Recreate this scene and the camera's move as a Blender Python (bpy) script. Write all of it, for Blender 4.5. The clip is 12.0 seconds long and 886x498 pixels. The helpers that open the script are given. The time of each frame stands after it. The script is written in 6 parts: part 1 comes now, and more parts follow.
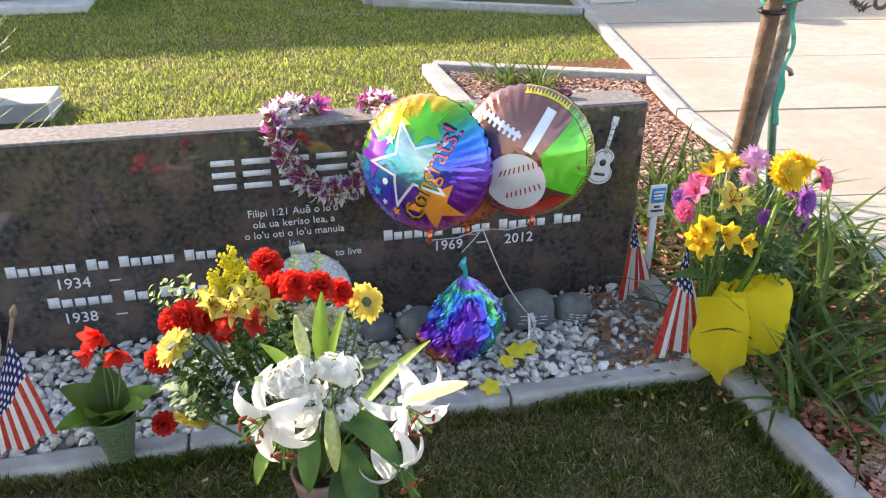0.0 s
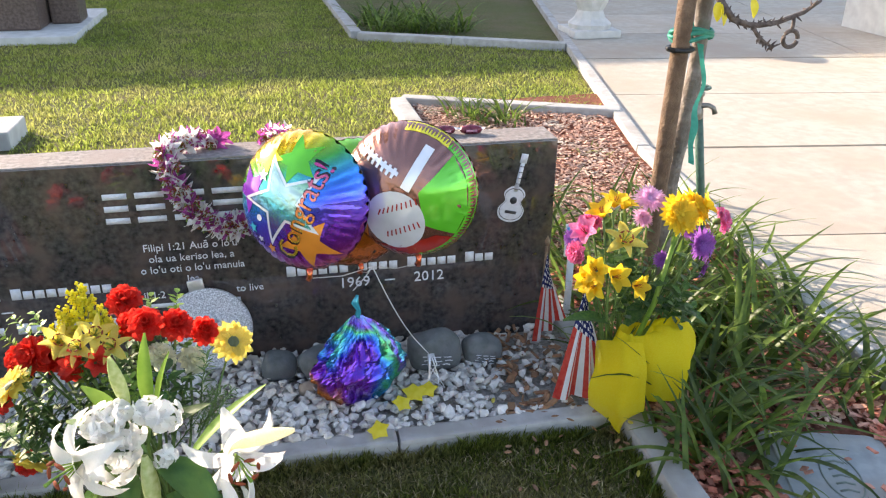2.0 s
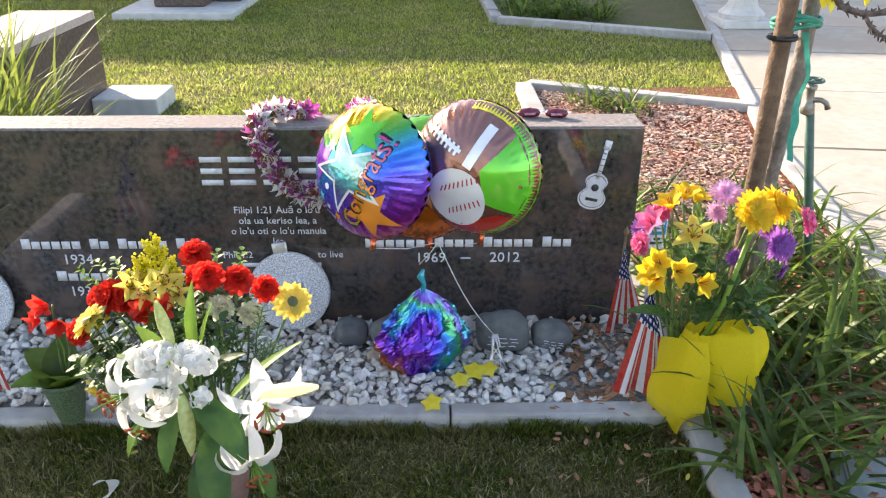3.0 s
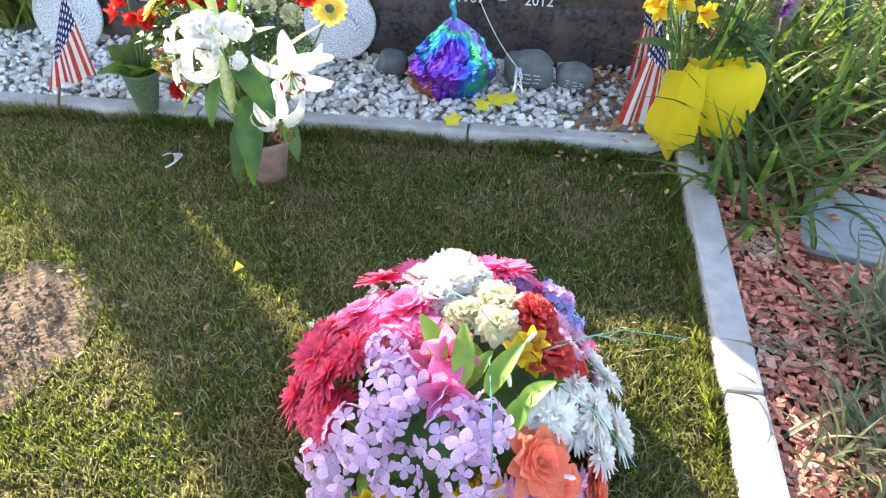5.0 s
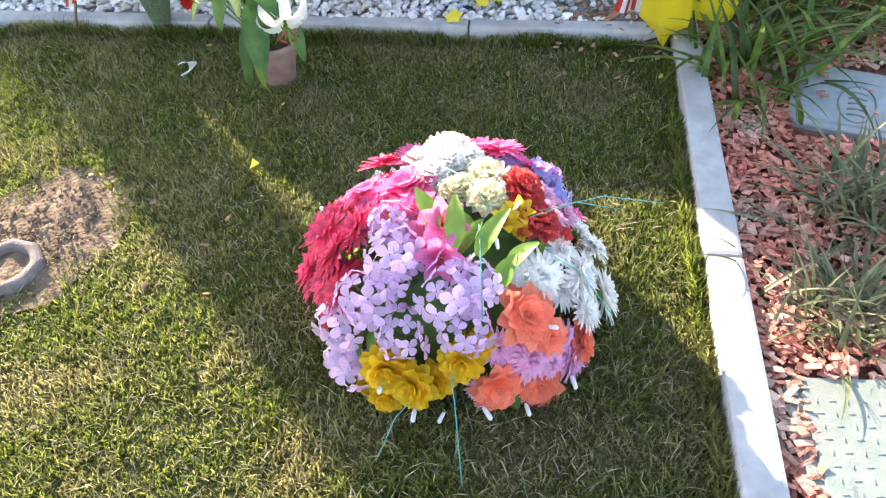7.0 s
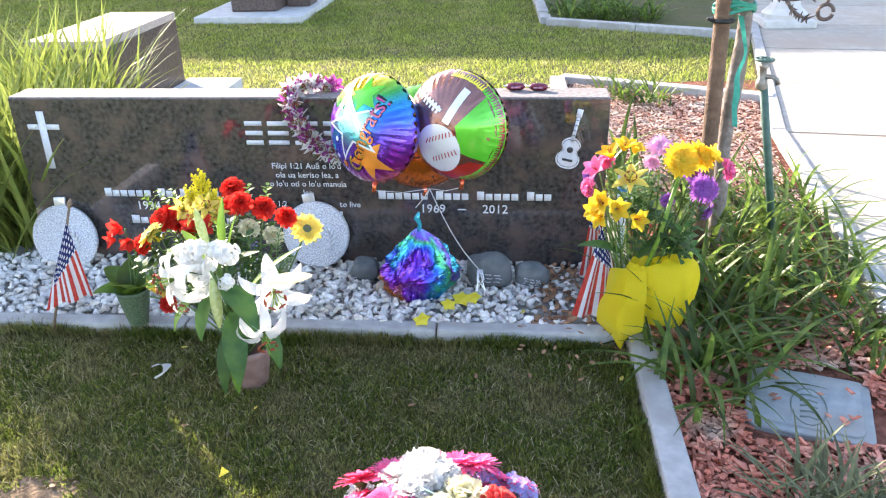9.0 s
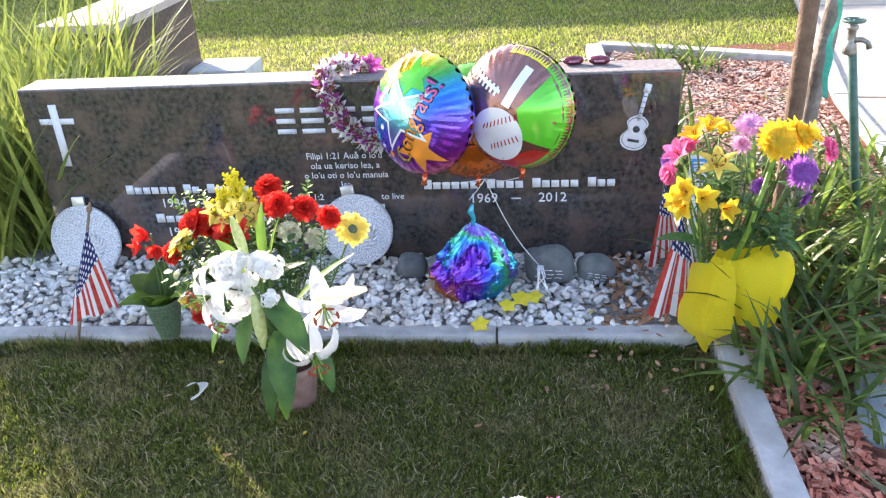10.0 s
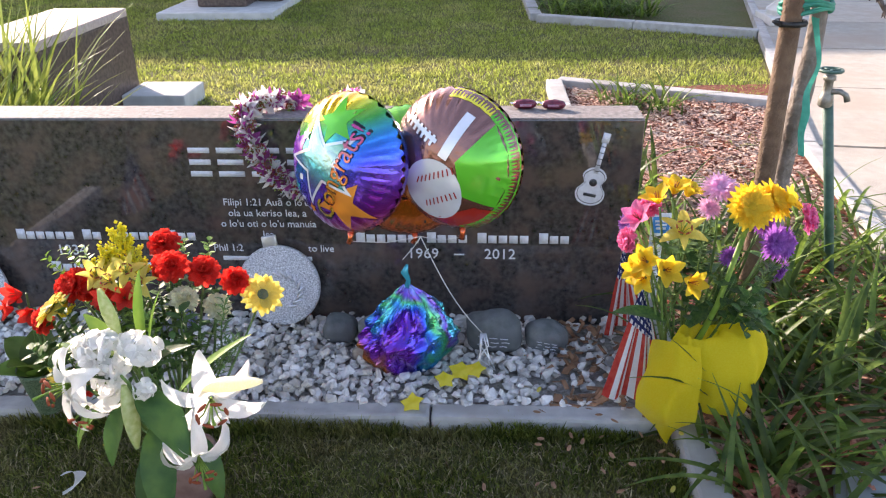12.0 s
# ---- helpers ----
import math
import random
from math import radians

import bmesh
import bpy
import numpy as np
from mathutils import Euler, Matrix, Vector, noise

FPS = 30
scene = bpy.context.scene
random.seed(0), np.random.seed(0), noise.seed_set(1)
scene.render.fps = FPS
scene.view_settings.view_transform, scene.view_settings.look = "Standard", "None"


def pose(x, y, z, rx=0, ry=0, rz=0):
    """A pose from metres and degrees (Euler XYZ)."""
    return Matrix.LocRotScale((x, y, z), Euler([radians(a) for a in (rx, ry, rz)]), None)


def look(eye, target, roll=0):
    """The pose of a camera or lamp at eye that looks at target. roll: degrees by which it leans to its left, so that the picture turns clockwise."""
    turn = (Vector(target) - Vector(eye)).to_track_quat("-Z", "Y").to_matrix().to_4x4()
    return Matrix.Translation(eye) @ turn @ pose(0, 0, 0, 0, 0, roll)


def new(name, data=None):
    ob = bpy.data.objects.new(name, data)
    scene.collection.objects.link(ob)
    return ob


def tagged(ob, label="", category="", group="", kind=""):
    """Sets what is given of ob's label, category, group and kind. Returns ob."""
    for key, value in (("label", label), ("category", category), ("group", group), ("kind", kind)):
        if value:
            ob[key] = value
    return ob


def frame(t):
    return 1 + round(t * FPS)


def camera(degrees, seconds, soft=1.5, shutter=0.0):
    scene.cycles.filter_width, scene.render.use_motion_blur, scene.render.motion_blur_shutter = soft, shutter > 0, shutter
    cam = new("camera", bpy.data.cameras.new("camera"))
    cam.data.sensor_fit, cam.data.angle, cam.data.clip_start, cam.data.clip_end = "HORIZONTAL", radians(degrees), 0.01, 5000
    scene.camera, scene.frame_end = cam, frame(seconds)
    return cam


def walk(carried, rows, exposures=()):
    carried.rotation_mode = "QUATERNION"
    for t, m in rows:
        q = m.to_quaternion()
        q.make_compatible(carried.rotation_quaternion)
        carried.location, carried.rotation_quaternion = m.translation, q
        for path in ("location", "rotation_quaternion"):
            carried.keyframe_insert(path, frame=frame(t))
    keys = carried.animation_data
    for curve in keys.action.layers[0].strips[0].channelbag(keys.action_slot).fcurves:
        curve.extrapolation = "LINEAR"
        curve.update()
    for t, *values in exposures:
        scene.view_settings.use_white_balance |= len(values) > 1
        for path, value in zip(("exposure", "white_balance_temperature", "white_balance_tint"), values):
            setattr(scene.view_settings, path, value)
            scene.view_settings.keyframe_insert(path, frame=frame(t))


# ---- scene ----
cam = camera(58.3, 12.0, 1.2)
PATH = [
    (0, (-0.069, -2.1, 1.337), (0.349, -0.369, 0.428), 0.3),
    (0.5, (-0.037, -2.122, 1.325), (0.452, -0.43, 0.378), -0.1),
    (0.8, (0.046, -2.154, 1.324), (0.491, -0.443, 0.389), 1.7),
    (1, (0.101, -2.187, 1.323), (0.466, -0.439, 0.422), 1.6),
    (1.5, (0.21, -2.183, 1.338), (0.555, -0.415, 0.469), 0.2),
    (2, (0.264, -2.123, 1.335), (0.648, -0.348, 0.496), 0.5),
    (2.5, (0.353, -2.122, 1.341), (0.496, -0.321, 0.484), 0.3),
    (2.7, (0.404, -2.132, 1.339), (0.474, -0.326, 0.483), 0.7),
    (4.3, (0.58, -2.432, 1.216), (0.477, -0.763, 0.119), -2.9),
    (4.5, (0.599, -2.46, 1.226), (0.48, -0.823, 0.083), -2.4),
    (5, (0.692, -2.535, 1.2), (0.495, -0.974, -0.034), 0.4),
    (5.5, (0.783, -2.595, 1.222), (0.412, -1.131, -0.089), -1.7),
    (6, (0.791, -2.623, 1.234), (0.471, -1.203, -0.137), -4.7),
    (6.5, (0.779, -2.655, 1.221), (0.508, -1.263, -0.19), -4.6),
    (7, (0.768, -2.667, 1.229), (0.517, -1.254, -0.163), -3.8),
    (7.5, (0.767, -2.686, 1.254), (0.532, -1.125, 0.027), -2.1),
    (7.7, (0.764, -2.689, 1.266), (0.565, -1.065, 0.116), -1.3),
    (9.3, (0.707, -2.642, 1.343), (0.542, -0.833, 0.506), -1.3),
    (9.5, (0.683, -2.605, 1.331), (0.513, -0.827, 0.431), -1.4),
    (10, (0.59, -2.415, 1.306), (0.383, -0.647, 0.393), -3.6),
    (10.5, (0.528, -2.27, 1.314), (0.352, -0.459, 0.483), -4.5),
    (11, (0.489, -2.2, 1.308), (0.478, -0.375, 0.49), -3.0),
    (11.5, (0.478, -2.191, 1.297), (0.493, -0.386, 0.434), -3.0),
    (12, (0.647, -2.107, 1.27), (0.532, -0.305, 0.408), -1.0),
]
EXPOSURES = [(0, 1.82, 7400, 19), (2.7, 1.87, 7400, 19), (4.5, 2.3, 7200, 18), (5.5, 2.58, 6950, 17), (7.0, 2.55, 7050, 18), (7.7, 2.52, 7000, 17), (9.5, 2.36, 6750, 21), (10.5, 2.32, 6750, 23), (11.5, 2.14, 6900, 24), (12, 1.74, 7050, 25)]
walk(cam, [(t, look(eye, target, roll)) for t, eye, target, roll in PATH], EXPOSURES)

# ---- light ----
SUN_AZ, SUN_EL = radians(-43.8), radians(21.5)
world = bpy.data.worlds.new("sky")
scene.world = world
world.use_nodes = True
wn = world.node_tree
sky = wn.nodes.new("ShaderNodeTexSky")
sky.sky_type, sky.sun_disc = "NISHITA", False
sky.sun_elevation, sky.sun_rotation = SUN_EL, SUN_AZ
wn.links.new(sky.outputs[0], wn.nodes["Background"].inputs[0])
wn.nodes["Background"].inputs[1].default_value = 0.15
sun_dir = Vector((math.sin(SUN_AZ) * math.cos(SUN_EL), math.cos(SUN_AZ) * math.cos(SUN_EL), math.sin(SUN_EL)))
sun_lamp = bpy.data.lights.new("sun", "SUN")
sun_lamp.energy, sun_lamp.angle, sun_lamp.color = 3.5, radians(0.5), (1.0, 0.93, 0.8)
sun = new("sun", sun_lamp)
sun.matrix_world = look(sun_dir * 20, (0, 0, 0))


# ---- materials ----
def rgb(c):
    return (c[0], c[1], c[2], 1.0)


def mat(name, a, b=None, scale=20.0, rough=0.6, metal=0.0, bump=0.0, bscale=80.0, vary=0.0, spec=0.5, trans=0.0, coat=0.0, third=None, tscale=3.0):
    """A surface of two mottled colours at two scales, with relief, and a shade of its own for each piece."""
    m = bpy.data.materials.new(name)
    m.use_nodes = True
    nt = m.node_tree
    n, l = nt.nodes, nt.links
    p = n["Principled BSDF"]
    p.inputs["Roughness"].default_value, p.inputs["Metallic"].default_value = rough, metal
    p.inputs["Specular IOR Level"].default_value = spec
    p.inputs["Coat Weight"].default_value = coat
    tc = n.new("ShaderNodeTexCoord")
    no = n.new("ShaderNodeTexNoise")
    no.inputs["Scale"].default_value, no.inputs["Detail"].default_value = scale, 6.0
    l.new(tc.outputs["Object"], no.inputs["Vector"])
    ra = n.new("ShaderNodeValToRGB")
    ra.color_ramp.elements[0].position, ra.color_ramp.elements[1].position = 0.35, 0.65
    ra.color_ramp.elements[0].color, ra.color_ramp.elements[1].color = rgb(a), rgb(b or a)
    l.new(no.outputs["Fac"], ra.inputs["Fac"])
    col = ra.outputs["Color"]
    if third:
        n2 = n.new("ShaderNodeTexNoise")
        n2.inputs["Scale"].default_value, n2.inputs["Detail"].default_value = tscale, 4.0
        l.new(tc.outputs["Object"], n2.inputs["Vector"])
        r2 = n.new("ShaderNodeValToRGB")
        r2.color_ramp.elements[0].position, r2.color_ramp.elements[1].position = 0.45, 0.68
        l.new(n2.outputs["Fac"], r2.inputs["Fac"])
        mx = n.new("ShaderNodeMix")
        mx.data_type = "RGBA"
        l.new(r2.outputs["Color"], mx.inputs["Factor"])
        l.new(col, mx.inputs["A"])
        mx.inputs["B"].default_value = rgb(third)
        col = mx.outputs["Result"]
    if vary:
        oi = n.new("ShaderNodeObjectInfo")
        ge = n.new("ShaderNodeNewGeometry")
        ad = n.new("ShaderNodeMath")
        ad.operation = "ADD"
        l.new(oi.outputs["Random"], ad.inputs[0])
        l.new(ge.outputs["Random Per Island"], ad.inputs[1])
        fr = n.new("ShaderNodeMath")
        fr.operation = "FRACT"
        l.new(ad.outputs[0], fr.inputs[0])
        mr = n.new("ShaderNodeMapRange")
        mr.inputs["To Min"].default_value, mr.inputs["To Max"].default_value = 1 - vary, 1 + vary
        l.new(fr.outputs[0], mr.inputs["Value"])
        hs = n.new("ShaderNodeHueSaturation")
        l.new(mr.outputs["Result"], hs.inputs["Value"])
        l.new(col, hs.inputs["Color"])
        col = hs.outputs["Color"]
    l.new(col, p.inputs["Base Color"])
    if bump:
        nb = n.new("ShaderNodeTexNoise")
        nb.inputs["Scale"].default_value, nb.inputs["Detail"].default_value = bscale, 5.0
        l.new(tc.outputs["Object"], nb.inputs["Vector"])
        bp = n.new("ShaderNodeBump")
        bp.inputs["Strength"].default_value, bp.inputs["Distance"].default_value = bump, 0.01
        l.new(nb.outputs["Fac"], bp.inputs["Height"])
        l.new(bp.outputs["Normal"], p.inputs["Normal"])
    if trans:
        tr = n.new("ShaderNodeBsdfTranslucent")
        l.new(col, tr.inputs["Color"])
        ms = n.new("ShaderNodeMixShader")
        ms.inputs["Fac"].default_value = trans
        l.new(p.outputs[0], ms.inputs[1])
        l.new(tr.outputs[0], ms.inputs[2])
        l.new(ms.outputs[0], n["Material Output"].inputs["Surface"])
    return m


def petal_mat(name, a, b=None, scale=60.0, trans=0.58, vary=0.15):
    return mat(name, a, b or tuple(min(1, c * 1.15) for c in a), scale, 0.55, 0, 0.25, 150, vary, 0.3, trans)


def granite_mat():
    m = mat("polished_granite", (0.026, 0.023, 0.023), (0.085, 0.074, 0.070), 60, 0.03, 0, 0, 80, 0, 1.0, 0, 0, (0.115, 0.080, 0.068), 11)
    return m


M_LAWN = mat("lawn_soil", (0.072, 0.078, 0.026), (0.135, 0.135, 0.05), 60, 0.9, 0, 0.6, 200, 0, 0.2, 0, 0, (0.14, 0.11, 0.06), 1.6)
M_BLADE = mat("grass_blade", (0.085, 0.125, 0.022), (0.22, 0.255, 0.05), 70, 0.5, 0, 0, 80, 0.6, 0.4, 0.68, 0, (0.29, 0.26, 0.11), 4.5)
M_STRAW = mat("dry_grass_blade", (0.30, 0.25, 0.13), (0.46, 0.39, 0.22), 60, 0.6, 0, 0, 80, 0.45, 0.3, 0.35)
# same grass as M_BLADE, with sunlight put into its lighter, yellower colour
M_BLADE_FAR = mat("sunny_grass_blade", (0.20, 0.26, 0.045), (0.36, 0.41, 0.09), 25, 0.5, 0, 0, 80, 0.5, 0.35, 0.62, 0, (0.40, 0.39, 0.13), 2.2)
M_DIRT = mat("bare_dirt", (0.14, 0.098, 0.062), (0.26, 0.185, 0.12), 22, 0.95, 0, 0.9, 90, 0, 0.1)
M_CONC = mat("kerb_concrete", (0.36, 0.35, 0.33), (0.46, 0.45, 0.425), 25, 0.85, 0, 0.18, 320, 0.04, 0.25, 0, 0, (0.33, 0.31, 0.28), 5)
M_PAVE = mat("pavement_concrete", (0.40, 0.36, 0.30), (0.47, 0.43, 0.36), 14, 0.9, 0, 0.35, 160, 0.05, 0.2, 0, 0, (0.41, 0.34, 0.265), 1.3)
# dirty concrete, its colour darkened further for the shade over the ring
M_RINGCONC = mat("dirty_ring_concrete", (0.15, 0.125, 0.115), (0.27, 0.23, 0.21), 30, 0.9, 0, 0.4, 200, 0, 0.2, 0, 0, (0.15, 0.115, 0.09), 12)
M_MULCHBASE = mat("mulch_soil", (0.14, 0.055, 0.036), (0.27, 0.11, 0.075), 40, 0.95, 0, 0.9, 90, 0, 0.1)
M_CHIP = mat("red_bark_chip", (0.42, 0.115, 0.068), (0.60, 0.24, 0.165), 30, 0.8, 0, 0.5, 120, 0.5, 0.25, 0, 0, (0.48, 0.33, 0.24), 7)
# red_bark_chip lightened, so the sun on the back bed sits in the colour
M_CHIP_PALE = mat("bleached_bark_chip", (0.42, 0.22, 0.155), (0.60, 0.40, 0.31), 30, 0.85, 0, 0.5, 120, 0.45, 0.2, 0, 0, (0.50, 0.40, 0.32), 6)
M_GRAVELBASE = mat("gravel_soil", (0.26, 0.24, 0.21), (0.42, 0.40, 0.36), 80, 0.95, 0, 0.8, 120, 0, 0.1)
M_GRAVEL = mat("white_gravel", (0.62, 0.59, 0.54), (0.78, 0.76, 0.72), 40, 0.75, 0, 0.35, 200, 0.22, 0.3, 0, 0, (0.52, 0.46, 0.38), 14)
M_GRANITE = granite_mat()
M_GRANITE_TOP = mat("sawn_granite", (0.17, 0.15, 0.14), (0.31, 0.28, 0.26), 70, 0.75, 0, 0.3, 200, 0, 0.3, 0, 0, (0.24, 0.20, 0.185), 10)
M_ENGRAVE = mat("engraved_white", (0.62, 0.63, 0.66), (0.72, 0.73, 0.76), 90, 0.8, 0, 0.2, 200, 0, 0.2)
M_ENGRAVE_DK = mat("engraved_dark", (0.03, 0.03, 0.035), (0.05, 0.05, 0.05), 60, 0.5)
M_ROCK = mat("river_rock", (0.11, 0.125, 0.12), (0.18, 0.19, 0.185), 30, 0.7, 0, 0.3, 120, 0.12, 0.3, 0, 0, (0.14, 0.15, 0.16), 8)
M_TANROCK = mat("tan_rock", (0.35, 0.27, 0.2), (0.45, 0.36, 0.28), 30, 0.8, 0, 0.3, 120)
M_BROWNBLOCK = mat("brown_granite", (0.07, 0.045, 0.038), (0.14, 0.10, 0.085), 40, 0.45, 0, 0.1, 160, 0, 0.4)
M_PINKTOP = mat("pale_pink_granite", (0.42, 0.33, 0.29), (0.52, 0.43, 0.38), 50, 0.7, 0, 0.1, 160)
M_WHITESLAB = mat("white_concrete_pad", (0.50, 0.49, 0.46), (0.60, 0.59, 0.56), 12, 0.85, 0, 0.2, 120)
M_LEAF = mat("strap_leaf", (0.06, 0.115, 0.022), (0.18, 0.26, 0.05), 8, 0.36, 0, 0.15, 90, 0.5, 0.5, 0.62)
# lit version of strap_leaf: sunshine carried by the paler base colour
M_LEAF_LIT = mat("lit_strap_leaf", (0.16, 0.22, 0.04), (0.30, 0.34, 0.08), 8, 0.45, 0, 0.1, 90, 0.3, 0.4, 0.4)
M_MONDO = mat("dark_tuft_leaf", (0.11, 0.13, 0.055), (0.21, 0.215, 0.105), 10, 0.5, 0, 0, 90, 0.35, 0.4, 0.3)
M_STEM = mat("cut_stem", (0.09, 0.17, 0.04), (0.16, 0.25, 0.07), 30, 0.5, 0, 0, 90, 0.2, 0.4, 0.15)
M_DKLEAF = mat("lily_leaf", (0.03, 0.085, 0.02), (0.075, 0.15, 0.03), 20, 0.5, 0, 0.15, 90, 0.35, 0.3, 0.22)
M_LTLEAF = mat("fresh_leaf", (0.15, 0.29, 0.035), (0.27, 0.42, 0.07), 20, 0.45, 0, 0.1, 90, 0.15, 0.4, 0.35)
M_WOOD = mat("stake_wood", (0.11, 0.065, 0.04), (0.19, 0.12, 0.075), 25, 0.8, 0, 0.5, 120)
M_BARK = mat("grey_bark", (0.19, 0.16, 0.14), (0.30, 0.26, 0.23), 30, 0.9, 0, 0.8, 60, 0, 0.2, 0, 0, (0.13, 0.11, 0.09), 9)
M_TEALTIE = mat("green_tie_tape", (0.03, 0.30, 0.22), (0.06, 0.42, 0.32), 40, 0.5, 0, 0.1, 90, 0, 0.4, 0.3)
M_THORN = mat("thorny_bark", (0.07, 0.05, 0.042), (0.15, 0.11, 0.09), 60, 0.85, 0, 0.7, 90)
M_PIPE = mat("green_painted_pipe", (0.035, 0.09, 0.07), (0.06, 0.13, 0.10), 40, 0.5, 0, 0.2, 120)
M_BRASS = mat("weathered_brass", (0.20, 0.19, 0.16), (0.34, 0.32, 0.28), 60, 0.5, 0.6, 0.2, 120)
M_LID = mat("green_plastic_lid", (0.19, 0.23, 0.19), (0.25, 0.28, 0.23), 30, 0.6, 0, 0.15, 200, 0, 0.4, 0, 0, (0.23, 0.23, 0.19), 5)
M_LID2 = mat("weathered_plastic_lid", (0.25, 0.28, 0.285), (0.33, 0.355, 0.355), 30, 0.65, 0, 0.15, 200, 0, 0.35, 0, 0, (0.30, 0.29, 0.26), 6)
M_LIDMARK = mat("lid_moulding", (0.13, 0.17, 0.14), (0.18, 0.21, 0.18), 30, 0.6)
M_BLACK = mat("black_iron", (0.012, 0.012, 0.013), (0.03, 0.03, 0.03), 60, 0.5, 0.3, 0.2)
M_WALL = mat("pale_stucco", (0.60, 0.57, 0.52), (0.70, 0.67, 0.61), 10, 0.9, 0, 0.4, 100)
M_DARKHEDGE = mat("hedge_leaf", (0.03, 0.06, 0.02), (0.07, 0.11, 0.03), 6, 0.7, 0, 0.8, 30)


# ---- mesh helpers ----
PLACE = {}


class Shape:
    """Collects points and faces, with a material slot and smoothness for each face."""

    def __init__(self):
        self.v, self.f, self.m = [], [], []

    def add(self, verts, faces, slot=0):
        o = len(self.v)
        self.v += [tuple(p) for p in verts]
        self.f += [tuple(i + o for i in f) for f in faces]
        self.m += [slot] * len(faces)
        return self

    def mesh(self, name, mats, smooth=True):
        me = bpy.data.meshes.new(name)
        me.from_pydata(self.v, [], self.f)
        for x in mats if isinstance(mats, (list, tuple)) else [mats]:
            me.materials.append(x)
        me.polygons.foreach_set("material_index", self.m)
        me.polygons.foreach_set("use_smooth", [smooth] * len(self.f))
        me.update()
        return me


def grid_faces(nu, nv, wrap=False):
    out = []
    for i in range(nu - 1):
        for j in range(nv if wrap else nv - 1):
            k = (j + 1) % nv
            out.append((i * nv + j, i * nv + k, (i + 1) * nv + k, (i + 1) * nv + j))
    return out


def box(s, x0, x1, y0, y1, z0, z1, slot=0, bev=0.0):
    """A box with chamfered edges."""
    bm = bmesh.new()
    bmesh.ops.create_cube(bm, size=1)
    for v in bm.verts:
        v.co = ((x0 + x1) / 2 + v.co.x * (x1 - x0), (y0 + y1) / 2 + v.co.y * (y1 - y0), (z0 + z1) / 2 + v.co.z * (z1 - z0))
    if bev:
        bmesh.ops.bevel(bm, geom=bm.edges[:], offset=bev, segments=2, affect="EDGES", profile=0.6)
    bm.verts.index_update()
    s.add([v.co[:] for v in bm.verts], [[v.index for v in f.verts] for f in bm.faces], slot)
    bm.free()
    return s


def tube(s, pts, radii, n=8, slot=0, cap=True):
    pts = [Vector(p) for p in pts]
    if not isinstance(radii, (list, tuple)):
        radii = [radii] * len(pts)
    vs = []
    for i, p in enumerate(pts):
        d = (pts[min(i + 1, len(pts) - 1)] - pts[max(i - 1, 0)]).normalized()
        up = Vector((0, 0, 1)) if abs(d.z) < 0.9 else Vector((1, 0, 0))
        a = d.cross(up).normalized()
        b = d.cross(a)
        for j in range(n):
            t = 2 * math.pi * j / n
            vs.append(p + (a * math.cos(t) + b * math.sin(t)) * radii[i])
    fs = grid_faces(len(pts), n, True)
    if cap:
        fs += [tuple(range(n))[::-1], tuple(range((len(pts) - 1) * n, len(pts) * n))]
    return s.add(vs, fs, slot)


def lathe(s, prof, n=24, slot=0, m=None):
    vs = [Vector((r * math.cos(2 * math.pi * j / n), r * math.sin(2 * math.pi * j / n), z)) for r, z in prof for j in range(n)]
    if m:
        vs = [m @ v for v in vs]
    return s.add(vs, grid_faces(len(prof), n, True), slot)


def petal(s, L, W, ang, e0, e1, r0=0.0, z0=0.0, cup=0.2, tip=1.0, base=0.25, rows=5, cols=3, slot=0, ruffle=0.0, rng=random):
    """A petal or leaf: its middle line turns from elevation e0 to e1 (degrees), its width swells between base and tip."""
    ca, sa = math.cos(ang), math.sin(ang)
    vs, r, z = [], r0, z0
    for i in range(rows):
        u = i / (rows - 1)
        w = W * 0.5 * (base * (1 - u) + math.sin(math.pi * min(1, (u * 0.92 + 0.02)) ** tip) * (1 - base * 0.3))
        e = radians(e0 + (e1 - e0) * u)
        if i:
            r += math.cos(e) * L / (rows - 1)
            z += math.sin(e) * L / (rows - 1)
        for j in range(cols):
            q = 2 * j / (cols - 1) - 1
            lift = cup * abs(q) ** 2 * w
            if ruffle and i:
                lift += rng.uniform(-1, 1) * ruffle * L * u
            rr, zz = r - math.sin(e) * lift, z + math.cos(e) * lift
            vs.append((rr * ca - q * w * sa, rr * sa + q * w * ca, zz))
    return s.add(vs, grid_faces(rows, cols), slot)


def link(name, me, parent=None, world=None, label=""):
    ob = new(name, me)
    world = world or Matrix.Identity(4)
    PLACE[ob] = world
    if parent:
        ob.parent = parent
        ob.matrix_basis = PLACE[parent].inverted() @ world
    else:
        ob.matrix_basis = world
    if label:
        tagged(ob, label)
    return ob


def part(name, s, material, parent, label="", world=None, smooth=True):
    me = s.mesh(name, material, smooth) if isinstance(s, Shape) else s
    return link(name, me, parent, world, label)


def thing(name, loc, label, category, group="", kind=""):
    return tagged(link(name, None, None, Matrix.Translation(loc)), label, category, group, kind)


def single(name, s, material, label, category, group="", kind="", world=None, smooth=True):
    me = s.mesh(name, material, smooth) if isinstance(s, Shape) else s
    return tagged(link(name, me, None, world), label, category, group, kind)


def setting(name, s, material, label="", smooth=False, world=None):
    me = s.mesh(name, material, smooth) if isinstance(s, Shape) else s
    return tagged(link(name, me, None, world), label, "", "", "structure")


def aim(p, d, s=1.0, spin=0.0):
    q = Vector(d).to_track_quat("Z", "Y").to_matrix().to_4x4()
    return Matrix.Translation(p) @ q @ Matrix.Rotation(spin, 4, "Z") @ Matrix.Scale(s, 4)


